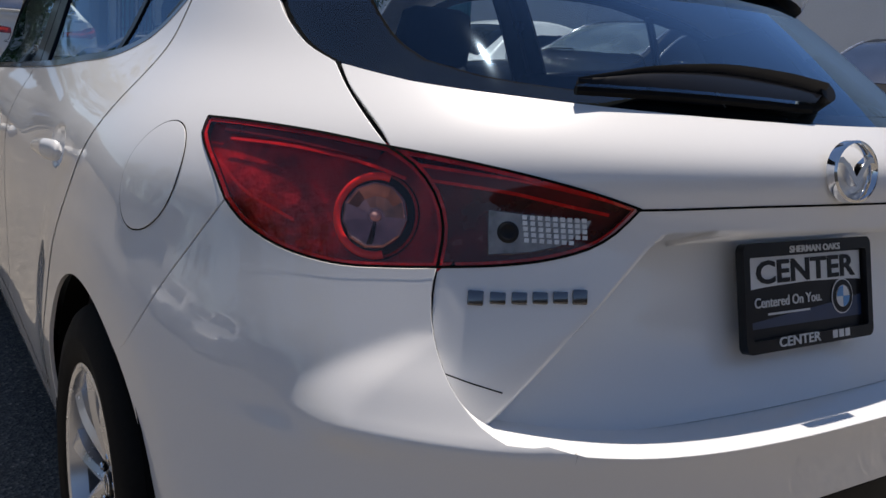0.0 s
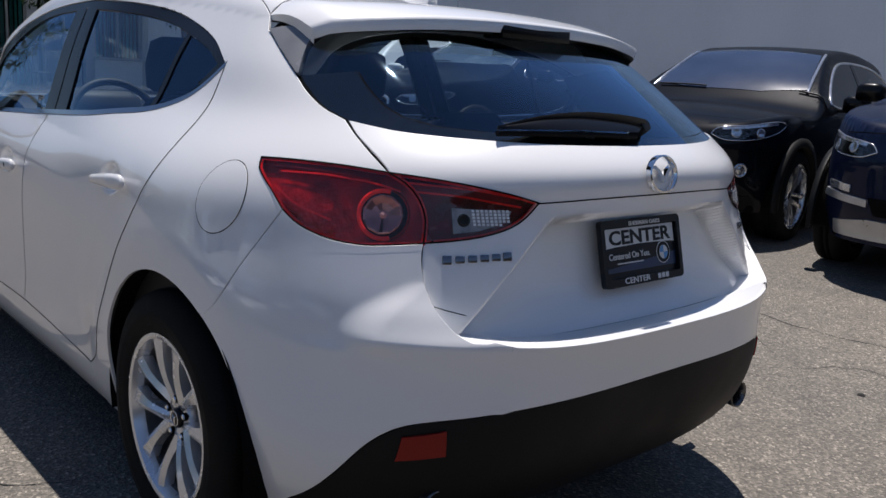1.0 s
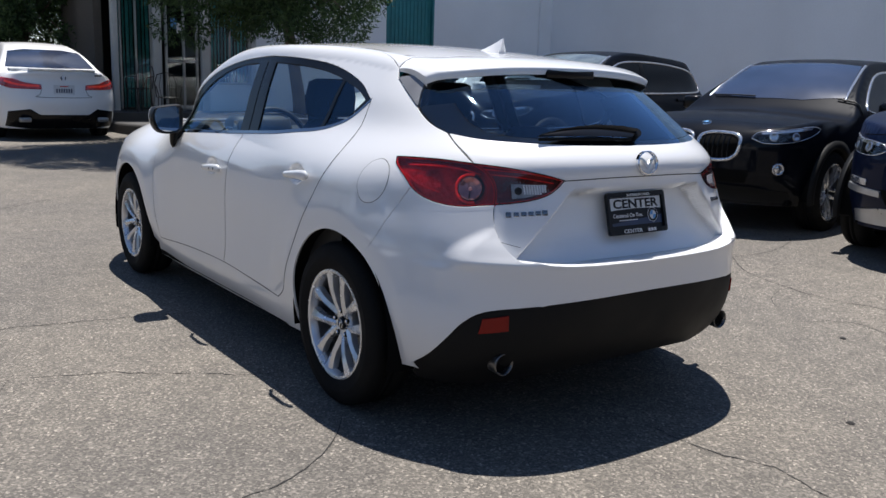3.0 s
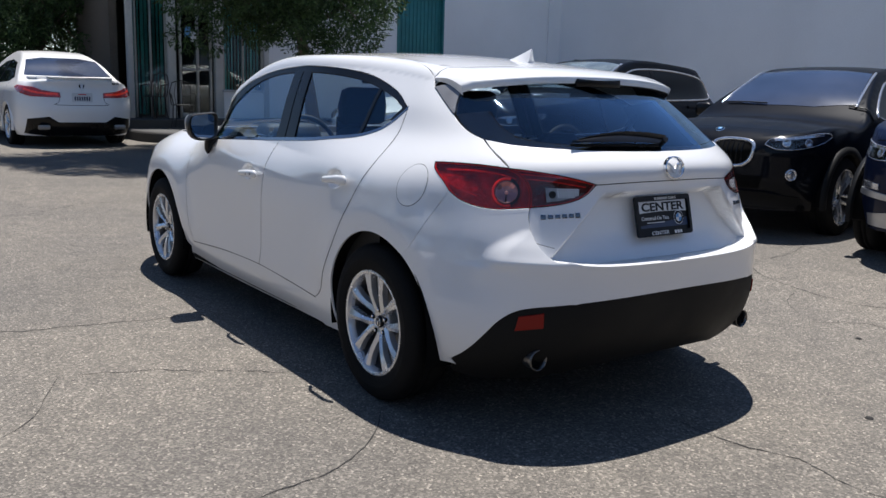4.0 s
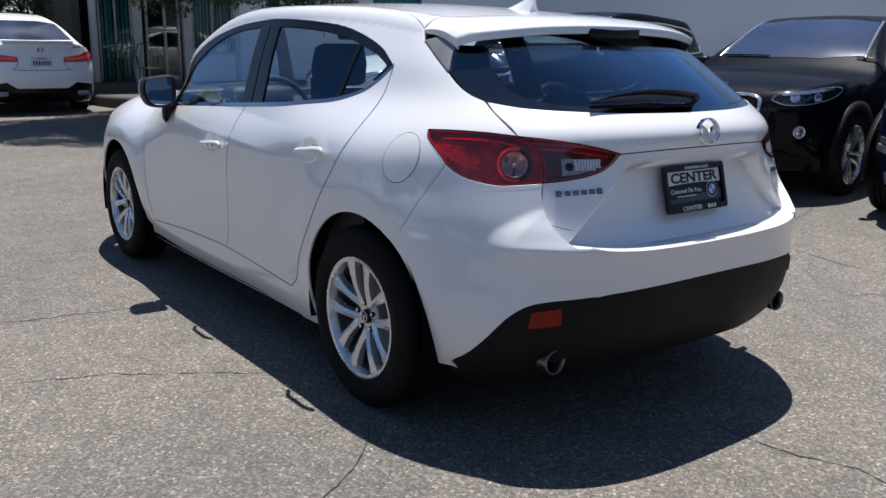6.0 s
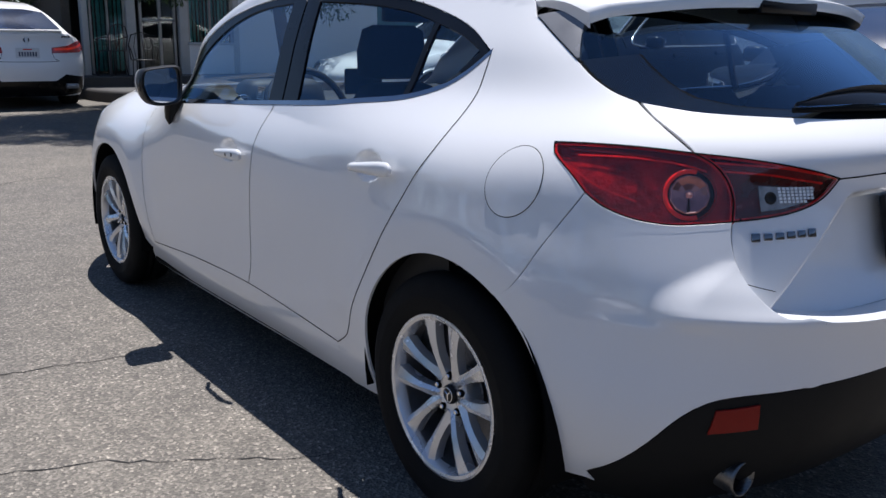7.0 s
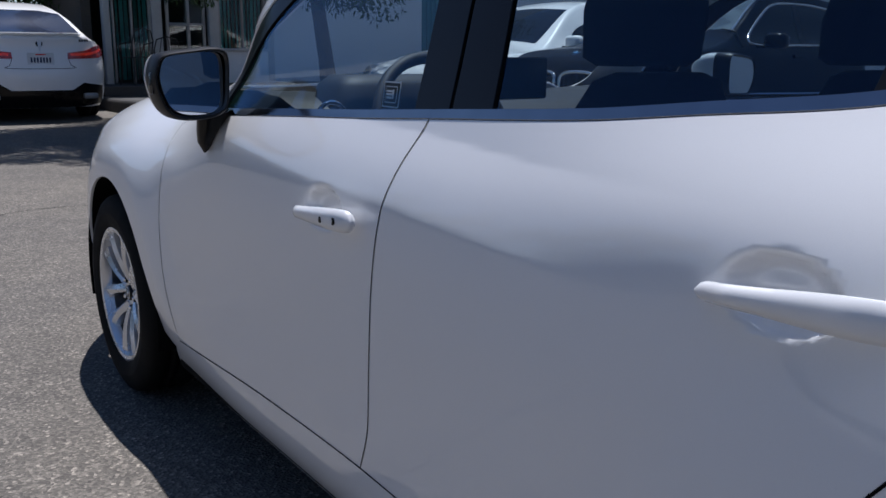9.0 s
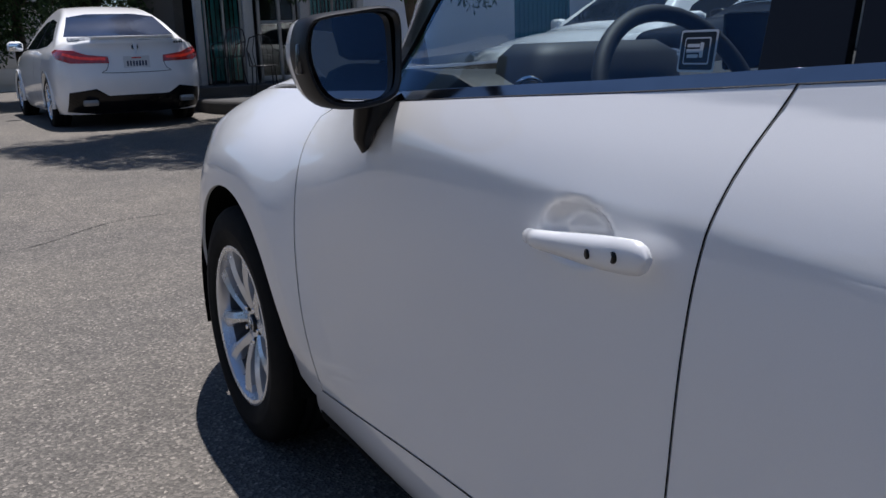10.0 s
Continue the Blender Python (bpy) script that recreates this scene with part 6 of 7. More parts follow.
def suv(name, label, at, paint, wb, tail, nose, height, half, silver_skirt, slope_roof=0.0, glass=FAR_GLASS):
    car_ = thing(name, label, "car", at, "parked cars")
    k = half / .93
    h = height / 1.55
    form = make_form(tail, nose, ((.18, .35, .55, .75, .9, 1.0, 1.08, 1.2, 1.35 * h, 1.48 * h, 1.62 * h), tuple(a * k for a in (.86, .915, .93, .932, .915, .89, .845, .77, .70, .63, .57))),
                     ((tail - .15, tail + .05, tail + .3, tail + .6, .3, .9, 1.2, 1.45, 1.75, 2.05, wb - .45, wb + .1, nose - .25, nose - .05, nose + .05), tuple(h * a for a in (1.10, 1.28 - slope_roof, 1.42 - slope_roof, 1.49 - slope_roof * .5, 1.55, 1.575, 1.56, 1.505, 1.37, 1.205, 1.085, 1.03, .955, .84, .70))),
                     ((.2, .35, .5, .65, .8, .95, 1.1, 1.25, 1.5), (tail + .14, tail + .05, tail + .01, tail, tail + .02, tail + .04, tail + .10, tail + .20, tail + .42)), crown=.075)
    belt = lambda y: .97 * h - .17 * ease(wb - .5, nose - .2, y)
    cz = .35
    panel("body_shell", shell_of(form, tail, nose, wb, .24, belt, .395, cz), paint, car_)
    arch_trims(car_, PLASTIC, wb, .392, cz, half - .012, wide=.055)
    add_wheels(car_, wb, half - .125, .35, .248, cz, 5, 10, .115)
    bm = bmesh.new()
    box_into(bm, (1.5, nose - tail - .6, .06), (0, (nose + tail) / 2, .27), .02)
    part("underbody", bm, DARK, car_)
    panel("windscreen", patch(form, ABOVE, on_top, [(-.68 * k, 2.04), (-.3, 2.12), (.3, 2.12), (.68 * k, 2.04), (.57 * k, 1.44), (.3, 1.40), (-.3, 1.40), (-.57 * k, 1.44)]), glass, car_, "windscreen reflecting the sky")
    line = on_top(curve([(-.70 * k, 2.08), (-.64 * k, 1.72), (-.595 * k, 1.42)], .04), form)
    both("screen_trim", bead(line, .015), LAMP_SILVER, car_)
    dlo = [(tail + .42, 1.16 * h), (tail + .62, 1.33 * h - slope_roof * .8), (.2, 1.42 * h - slope_roof * .3), (.9, 1.44 * h), (1.35, 1.40 * h), (1.70, 1.24 * h), (1.93, 1.06 * h), (1.0, 1.045 * h), (tail + .7, 1.07 * h), (tail + .47, 1.10 * h)]
    both("side_window", patch(form, SIDE, on_side, dlo), FAR_GLASS, car_, "dark side windows")
    rim_ = curve(dlo + dlo[:1], .03)
    both("window_trim", bead(on_side(rim_, form), .015), LAMP_SILVER, car_, "bright window surround")
    both("pillar_trim", patch(form, SIDE, on_side, [(.80, 1.05 * h), (.92, 1.05 * h), (.90, 1.435 * h), (.82, 1.435 * h)], off=.007), GLOSS_BLACK, car_)
    both("door_seam", band(on_side(curve([(.86, 1.03 * h), (.88, .65), (.90, .36)], .04), form), .006, form, .002), DARK, car_)
    both("side_skirt", patch(form, SIDE, on_side, [(.45, .27), (.45, .36), (wb - .45, .36), (wb - .45, .27)], off=.010, lip=.02), PLASTIC, car_)
    for y_, z_ in ((1.02, .93 * h), (.05, .96 * h)):
        both("door_handle", patch(form, SIDE, on_side, [(y_, z_), (y_ + .20, z_ - .005), (y_ + .20, z_ + .025), (y_, z_ + .03)], off=.03, lip=.03), paint, car_)
    small_mirrors(car_, half + .10, 1.82, 1.08 * h, GLOSS_BLACK)
    # nose: twin grille frames, headlamps, fog lamps, lower intake and skirt
    for s in (1, -1):
        gr = [(s * .035, .66), (s * .05, .815), (s * .30, .84), (s * .40, .80), (s * .385, .68), (s * .30, .62), (s * .07, .62)]
        panel("grille_opening", patch(form, (0, -1, -.1), front_of, gr, off=.003, lip=.0, cell=.02), DARK, car_)
        panel("grille_frame", bead(front_of(curve(gr + gr[:1], .02), form), .019), LAMP_SILVER, car_, "chrome grille surround")
        for i in range(6):
            x_ = s * (.085 + .045 * i)
            q = front_of(curve([(x_, .635), (x_, .822)], .03), form)
            panel("grille_bar", bead(q + (0, .004, 0), .007), GLOSS_BLACK, car_)
        hl = [(s * .50, .81), (s * .56, .855), (s * .85, .885), (s * 1.15, .915), (s * 1.26, .895), (s * 1.15, .835), (s * .90, .785), (s * .62, .775)]
        wrap = (-s * .6, -.75, 0)
        skew = askew(wrap, nose - .05)
        lamp = panel("headlamp", patch(form, wrap, skew, hl, off=.008, lip=.02, cell=.02, sub=.03), LAMP_GLASS, car_, "clear headlamp")
        panel("lamp_housing", patch(form, wrap, skew, hl, off=.002, lip=0, cell=.02, sub=.03), GLOSS_BLACK, lamp)
        panel("lamp_edge", bead(skew(curve(hl + hl[:1], .03), form), .0045), LAMP_SILVER, lamp)
        for x_ in (.72, .96):
            c = skew(np.array([(s * x_, .83)]), form)[0]
            nr = slope(c[None], form)[0]
            pl = Matrix.Translation(c + nr * .003) @ Vector(nr).to_track_quat("Z", "Y").to_matrix().to_4x4()
            v, f = lathe([(.0, .0), (.016, .001), (.026, .003), (.034, .004), (.038, .0)], 28, axis="z")
            skin("lamp_ring", [pl @ Vector(p) for p in v], f, LAMP_SILVER, lamp)
        # silver band painted in for the sun glint along the headlamp's upper edge
        ln = skew(curve([(s * .60, .850), (s * .85, .872), (s * 1.15, .902)], .02), form)
        panel("light_band", band(ln, .020, form, .0045), LAMP_SILVER, lamp)
        c = front_of(np.array([(s * .69, .56)]), form)[0]
        nr = slope(c[None], form)[0]
        pl = Matrix.Translation(c + nr * .002) @ Vector(nr).to_track_quat("Z", "Y").to_matrix().to_4x4()
        if silver_skirt:
            panel("fog_lamp", patch(form, (-s * .45, -.85, -.25), front_of, [(s * .62, .555), (s * .78, .57), (s * .78, .61), (s * .62, .60)], off=.010, lip=.02, cell=.02, sub=.03), LAMP_SILVER, car_, "slim fog lamp")
            panel("bumper_blade", patch(form, (-s * .45, -.85, -.25), front_of, [(s * .50, .485), (s * .82, .51), (s * .80, .555), (s * .50, .525)], off=.014, lip=.03, cell=.02, sub=.03), SILVER_TRIM, car_, "silver bumper blade")
        else:
            v, f = lathe([(.0, .008), (.030, .007), (.038, .003), (.040, .009), (.048, .009), (.052, .0)], 28, axis="z")
            skin("fog_lamp", [pl @ Vector(p) for p in v], f, LAMP_SILVER, car_, "round fog lamp")
    panel("lower_intake", patch(form, (0, -1, -.1), front_of, [(-.46, .43), (-.50, .54), (.50, .54), (.46, .43)], off=.003, lip=0), DARK, car_)
    panel("bumper_skirt", patch(form, (0, -1, -.05), front_of, [(-.74, .27), (-.74, .36), (-.5, .40), (.5, .40), (.74, .36), (.74, .27)], off=.008, lip=.02), SILVER_TRIM if silver_skirt else PLASTIC, car_)
    lid = front_of(curve([(-.72, .915), (-.5, .925), (0, .935), (.5, .925), (.72, .915)], .03), form)
    panel("bonnet_seam", band(lid, .006, form, .002), DARK, car_)
    for s in (1, -1):
        wp = on_top(curve([(s * .62, 2.085), (s * .62 - .45, 2.12)], .04), form)
        panel("wiper", bead(wp + (0, 0, .02), .008), SATIN_BLACK, car_)
    c = front_of(np.array([(0, .955 * h if h > 1.05 else .915)]), form)[0]
    nr = slope(c[None], form)[0]
    pl = Matrix.Translation(c) @ Vector(nr).to_track_quat("Z", "Y").to_matrix().to_4x4()
    for r, d, mat in ((.040, .006, CHROME), (.034, .008, GLOSS_BLACK), (.022, .010, BLUE_MARK)):
        v, f = lathe([(.0, d), (r, d), (r, -.01)], 28, axis="z")
        skin("round_emblem", [pl @ Vector(p) for p in v], f, mat, car_)
    return car_


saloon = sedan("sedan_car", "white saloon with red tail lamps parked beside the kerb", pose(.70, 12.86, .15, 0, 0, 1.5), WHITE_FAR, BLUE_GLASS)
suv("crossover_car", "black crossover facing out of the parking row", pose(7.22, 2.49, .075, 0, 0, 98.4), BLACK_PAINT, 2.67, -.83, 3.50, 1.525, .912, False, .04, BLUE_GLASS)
navy_suv = suv("suv_car", "dark navy sport utility car with silver bumper blades", pose(7.29, .25, .075, 0, 0, 98), NAVY_PAINT, 2.865, -.98, 3.66, 1.68, .945, True)
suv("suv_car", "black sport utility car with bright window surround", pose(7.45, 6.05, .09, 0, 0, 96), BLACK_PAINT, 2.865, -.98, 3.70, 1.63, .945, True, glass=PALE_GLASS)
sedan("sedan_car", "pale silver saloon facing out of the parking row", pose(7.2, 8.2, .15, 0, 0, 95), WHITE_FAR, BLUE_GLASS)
sedan("sedan_car", "dark saloon parked beyond the white saloon", pose(-2.6, 21.0, .2, 0, 0, 183), NAVY_PAINT, FAR_GLASS)
# the opposite row of the yard, mirrored in the hatchback's flank
for y_, which in ((-3.4, saloon), (-.6, navy_suv), (2.3, saloon), (5.1, saloon), (8.0, navy_suv)):
    c = copy_thing(which, pose(-12.4, y_, 0, 0, 0, -88 + y_ * .3))
    tagged(c, "white saloon in the opposite parking row" if which is saloon else "dark sport utility car in the opposite parking row", "car", "parked cars")


# ---- the yard: ground, walls, shop front, kerb, trees ----
def rise(x, y):
    return .08 * ease(1.5, 5.0, np.asarray(x, float)) + .16 * ease(4.5, 12.0, np.asarray(y, float))


def asphalt():
    """Worn asphalt: dark binder, pale stones, broad stains and fine relief."""
    m, n, l, b = nodes_of("worn_asphalt")
    co = n.new("ShaderNodeTexCoord").outputs["Object"]

    def tex(kind, scale, **kw):
        t = n.new(kind)
        t.inputs["Scale"].default_value = scale
        l.new(co, t.inputs["Vector"])
        return t

    def ramp(fac, stops):
        r = n.new("ShaderNodeValToRGB")
        while len(r.color_ramp.elements) < len(stops):
            r.color_ramp.elements.new(.5)
        for e_, (p, c) in zip(r.color_ramp.elements, stops):
            e_.position, e_.color = p, (*c, 1)
        l.new(fac, r.inputs[0])
        return r.outputs[0]

    def mix(a, b_, fac, how="MIX"):
        x = n.new("ShaderNodeMix")
        x.data_type, x.blend_type = "RGBA", how
        if isinstance(fac, float):
            x.inputs["Factor"].default_value = fac
        else:
            l.new(fac, x.inputs["Factor"])
        l.new(a, x.inputs["A"]), l.new(b_, x.inputs["B"])
        return x.outputs["Result"]
    stones = tex("ShaderNodeTexVoronoi", 115)
    fine = tex("ShaderNodeTexNoise", 300)
    broad = tex("ShaderNodeTexNoise", .55)
    broad.inputs["Detail"].default_value = 5
    mid = tex("ShaderNodeTexNoise", 5.5)
    mid.inputs["Detail"].default_value = 6
    bits = ramp(stones.outputs["Color"], [(.0, (.068, .061, .052)), (.55, (.147, .133, .113)), (.80, (.226, .203, .172)), (1.0, (.48, .43, .36))])
    base = mix(bits, ramp(fine.outputs["Fac"], [(.3, (.62, .62, .62)), (.7, (1.3, 1.3, 1.3))]), 1.0, "MULTIPLY")
    base = mix(base, ramp(broad.outputs["Fac"], [(.32, (.73, .73, .75)), (.7, (1.05, 1.03, 1.0))]), 1.0, "MULTIPLY")
    base = mix(base, ramp(mid.outputs["Fac"], [(.3, (.86, .86, .86)), (.7, (1.10, 1.10, 1.09))]), 1.0, "MULTIPLY")
    l.new(base, b.inputs["Base Color"])
    b.inputs["Roughness"].default_value = .78
    k = n.new("ShaderNodeBump")
    k.inputs["Strength"].default_value, k.inputs["Distance"].default_value = .55, .006
    l.new(stones.outputs["Distance"], k.inputs["Height"])
    l.new(k.outputs[0], b.inputs["Normal"])
    return m


ASPHALT = asphalt()
gx = np.unique(np.r_[np.linspace(-300, -12, 9), np.linspace(-12, 16, 57), np.linspace(16, 300, 9)])
gy = np.unique(np.r_[np.linspace(-300, -10, 9), np.linspace(-10, 26, 73), np.linspace(26, 300, 9)])
GX, GY = np.meshgrid(gx, gy, indexing="ij")
V = np.c_[GX.ravel(), GY.ravel(), rise(GX, GY).ravel()]
ny = len(gy)
ground = skin("ground", V, [(i * ny + j, (i + 1) * ny + j, (i + 1) * ny + j + 1, i * ny + j + 1) for i in range(len(gx) - 1) for j in range(ny - 1)], ASPHALT)
tagged(ground, "grey worn asphalt yard with fine cracks", "ground", kind="structure")
CRACK = surface("crack_shadow", (.022, .021, .020), .95, grain=(80, .4))
rnd = random.Random(5)


def crack(pts, width=.008):
    """A meandering crack: a thin dark sunken strip, uneven in width."""
    p = curve(pts, .035)
    q = []
    wob = 0
    for i, (x, y) in enumerate(p):
        wob = wob * .8 + rnd.uniform(-.012, .012)
        q.append((x + wob * .8, y + wob))
    q = np.array(q)
    t = np.gradient(q, axis=0)
    s = np.c_[-t[:, 1], t[:, 0]] / np.maximum(np.linalg.norm(t, axis=1, keepdims=True), 1e-6)
    w = np.array([width * rnd.uniform(.2, 1.0) * min(1, 4 * i / len(q) + .15, 4 * (len(q) - i) / len(q)) for i in range(len(q))])[:, None] / 2
    a, b = q + s * w, q - s * w
    v = [(x, y, float(rise(x, y)) + .0022) for x, y in np.vstack([a, b])]
    m_ = len(q)
    skin("crack", v, [(i, i + 1, m_ + i + 1, m_ + i) for i in range(m_ - 1)], CRACK, ground, smooth=False)


crack([(-4.2, 2.35), (-3.2, 2.0), (-2.03, 1.77), (-1.72, 1.70), (-1.2, 1.62), (-.6, 1.55)])
crack([(-.9, -.12), (-1.03, -.30), (-1.2, -.45), (-1.44, -.56), (-1.75, -.62), (-2.3, -.9)])
crack([(.02, -.80), (.05, -1.18), (.12, -1.34), (.08, -1.6), (.25, -2.1)])
crack([(-3.5, 5.3), (-1.43, 5.73), (-1.14, 5.79), (-.64, 6.21), (0, 6.27), (1.5, 6.6)], .012)
crack([(3.4, 1.3), (2.8, .7), (2.62, .25), (2.59, -.2), (2.8, -.9)], .010)
crack([(4.2, 1.7), (4.15, 1.25), (3.62, .99), (3.0, 1.05), (2.4, 1.3)])
crack([(-1.9, .95), (-1.6, .80), (-1.3, .64), (-1.02, .47), (-.8, .45)])
crack([(1.9, -.2), (2.2, -.45), (2.1, -.9), (2.35, -1.4)])
crack([(2.62, .25), (2.3, .15), (2.05, -.1)], .005)
crack([(1.0, 1.2), (1.6, .8), (2.0, .75), (2.8, .7)], .006)
crack([(-3.0, .2), (-2.2, .35), (-1.9, .95)], .005)
v, f = lathe([(.0, .004), (.016, .003), (.022, .0)], 9, axis="z")
for x, y in ((1.86, -.58), (.75, -1.25), (2.9, -.4)):
    skin("pebble", [(px * rnd.uniform(.7, 1) + x, py * .8 + y, max(pz, 0) * 2 + .001 + float(rise(x, y))) for px, py, pz in v], f, CRACK, ground)

# brown side wall with its shade put into the dark base colour
SHADE_BROWN = surface("shaded_brown_wall", (.10, .085, .07), .85, grain=(20, .08), stain=(.9, .25))
PLAIN = surface("plain_yard_wall", (.055, .055, .056), .85, grain=(20, .08), stain=(.6, .2))
WALL = surface("painted_masonry_wall", (.86, .87, .89), .75, grain=(30, .02), stain=(.45, .06), bump=(45, .10))
POST = surface("weathered_white_post", (.55, .55, .53), .6, grain=(30, .04), stain=(2, .08))
TEAL = surface("teal_metal_sheet", (.035, .20, .21), .5, stain=(1.5, .12), grain=(8, .06))
CURTAIN = surface("teal_vertical_blind", (.10, .38, .38), .8, stain=(3, .25), piece=.35)
DARK_ROOM = surface("dark_interior_wall", (.035, .034, .032), .9, stain=(2, .3))
CONCRETE = surface("grey_concrete", (.075, .074, .072), .85, grain=(50, .12), stain=(1.2, .2), bump=(90, .2))
KERB_DARK = surface("dark_painted_kerb", (.035, .033, .032), .7, grain=(50, .2), stain=(3, .25), tint=(.07, .065, .06))
SHOP_GLASS = pane("shop_glass", (.78, .86, .84), gain=.9)
ALU = surface("grey_aluminium_frame", (.40, .40, .39), .42, metal=.5, stain=(4, .1))

WALL_X, SHOP_Y, FLOOR_Z, TALL = 13.9, 15.0, .50, 7.5


def slab_wall(name, x0, x1, y0, y1, z0, z1, mat, label, cat="wall", kind="structure", bevel=0):
    bm = bmesh.new()
    box_into(bm, (x1 - x0, y1 - y0, z1 - z0), ((x0 + x1) / 2, (y0 + y1) / 2, (z0 + z1) / 2), bevel)
    return tagged(part(name, bm, mat, None), label, cat, kind=kind)


slab_wall("wall_east", WALL_X, WALL_X + .3, -24, SHOP_Y, -.3, TALL, WALL, "pale painted masonry wall in shade")
slab_wall("wall_north", 10.02, WALL_X + .3, SHOP_Y, SHOP_Y + .3, -.3, TALL, WALL, "pale painted masonry wall with a joint")
slab_wall("wall_north_2", 5.30, 8.66, SHOP_Y, SHOP_Y + .3, -.3, TALL, WALL, "pale painted wall between shop window and teal door")
slab_wall("wall_north_3", 2.05, 13.9, SHOP_Y, SHOP_Y + .3, 3.4, TALL, WALL, "pale painted wall above the shop front").location.y = .004
slab_wall("wall_west", -19.3, -19.0, -24, 40, -.3, 1.8, PLAIN, "plain yard wall")
slab_wall("wall_south", -19, WALL_X, -14.3, -14.0, -.3, 3.4, PLAIN, "plain yard wall")
box("pipe_joint", (.05, .05, TALL), (13.45, SHOP_Y - .03, TALL / 2), WALL, None, .01)
tagged(bpy.data.objects["pipe_joint"], "pale rain pipe down the wall corner", "pipe", kind="structure")
lampb = thing("wall_lamp", "small dark lamp bracket on the wall", "wall lamp", pose(13.85, 14.1, 2.0))
tube("bracket", [(0, 0, 0), (-.10, 0, .02), (-.14, 0, .06)], .018, SATIN_BLACK, lampb)
box("lamp_head", (.08, .10, .05), (-.16, 0, .08), SATIN_BLACK, lampb, .01)

# teal door: ribbed metal sheet in an opening
door = thing("door_1", "teal ribbed metal door in the pale wall", "door", kind="structure")
box("door_leaf", (1.30, .06, 3.6), (9.34, SHOP_Y + .12, 1.7), TEAL, door, .004)
for i in range(12):
    box("door_rib", (.045, .03, 3.6), (8.75 + .108 * i, SHOP_Y + .085, 1.7), TEAL, door, .006)
for x in (8.68, 10.0):
    box("door_jamb", (.05, .18, 3.6), (x, SHOP_Y + .08, 1.7), TEAL, door, .006)

# shop front: posts, door with glass, windows with blinds, dark room behind
shop = thing("shop_front", "glazed shop front with teal blinds and pale posts", "shop front", kind="structure")
for x, w in ((2.40, .11), (3.22, .17), (4.22, .17), (5.28, .12)):
    box("post", (w, .16, 3.0), (x, SHOP_Y, FLOOR_Z + 1.45), POST, shop, .01)
box("head_beam", (3.3, .16, .12), (3.80, SHOP_Y, 3.36), POST, shop, .01)
for x0, x1, z0 in ((2.49, 3.13, FLOOR_Z + .02), (4.31, 5.21, 1.05)):
    box("window_pane", (x1 - x0, .012, 3.3 - z0), ((x0 + x1) / 2, SHOP_Y, (3.3 + z0) / 2), SHOP_GLASS, shop, 0)
    for x in (x0 + .02, (x0 + x1) / 2, x1 - .02):
        box("window_bar", (.035, .05, 3.3 - z0), (x, SHOP_Y - .01, (3.3 + z0) / 2), ALU, shop, .004)
    n_ = int((x1 - x0) / .075)
    for i in range(n_):
        a = rnd.uniform(20, 55)
        box("blind_slat", (.07, .004, 3.2 - z0), (x0 + .05 + i * (x1 - x0 - .1) / max(1, n_ - 1), SHOP_Y + .14, (3.28 + z0) / 2), CURTAIN, shop, 0, turn=Matrix.Rotation(radians(a), 4, "Z"))
box("window_sill_wall", (.92, .14, .56), (4.76, SHOP_Y, FLOOR_Z + .27), WALL, shop, .01)
box("sill_stone", (.96, .22, .05), (4.76, SHOP_Y - .02, FLOOR_Z + .575), POST, shop, .01)
leaf = thing("door_2", "glazed shop door with aluminium frame", "door", kind="structure")
for x in (3.42, 3.78, 4.06):
    box("stile", (.055, .05, 2.3), (x, SHOP_Y + .02, FLOOR_Z + 1.15), ALU, leaf, .006)
for z in (.06, 1.0, 2.28):
    box("rail", (.66, .05, .09 if z != 1.0 else .04), (3.74, SHOP_Y + .02, FLOOR_Z + z), ALU, leaf, .006)
box("glass_pane", (.62, .008, 2.2), (3.74, SHOP_Y + .02, FLOOR_Z + 1.15), SHOP_GLASS, leaf, 0)
box("push_bar", (.30, .03, .03), (3.60, SHOP_Y - .03, FLOOR_Z + .98), ALU, leaf, .008)
for x, z in ((3.58, 1.75), (3.70, 1.66)):
    slab("door_notice", rounded(.12, .20, .004), .002, BLUE_MARK if x < 3.6 else PLATE_WHITE, leaf, Matrix.Translation((x, SHOP_Y - .004, FLOOR_Z + z)) @ face_on, label="pale notice with no readable words")
slab_wall("wall_shop_back", 2.2, 5.4, 17.6, 17.75, FLOOR_Z, 3.4, DARK_ROOM, "dark wall inside the shop")
slab_wall("wall_shop_side", 2.05, 2.2, SHOP_Y + .1, 17.75, -.2, TALL, SHADE_BROWN, "side wall of the shop building")
slab_wall("wall_shop_side_2", 5.36, 5.5, SHOP_Y + .3, 17.75, -.2, 3.4, DARK_ROOM, "dark wall inside the shop")
slab_wall("ceiling", 2.2, 5.4, SHOP_Y + .1, 17.6, 3.36, 3.5, DARK_ROOM, "dark shop ceiling", "ceiling")
slab_wall("floor", 2.05, 13.9, 14.0, 17.7, .1, FLOOR_Z, CONCRETE, "grey concrete shop step and floor", "floor")

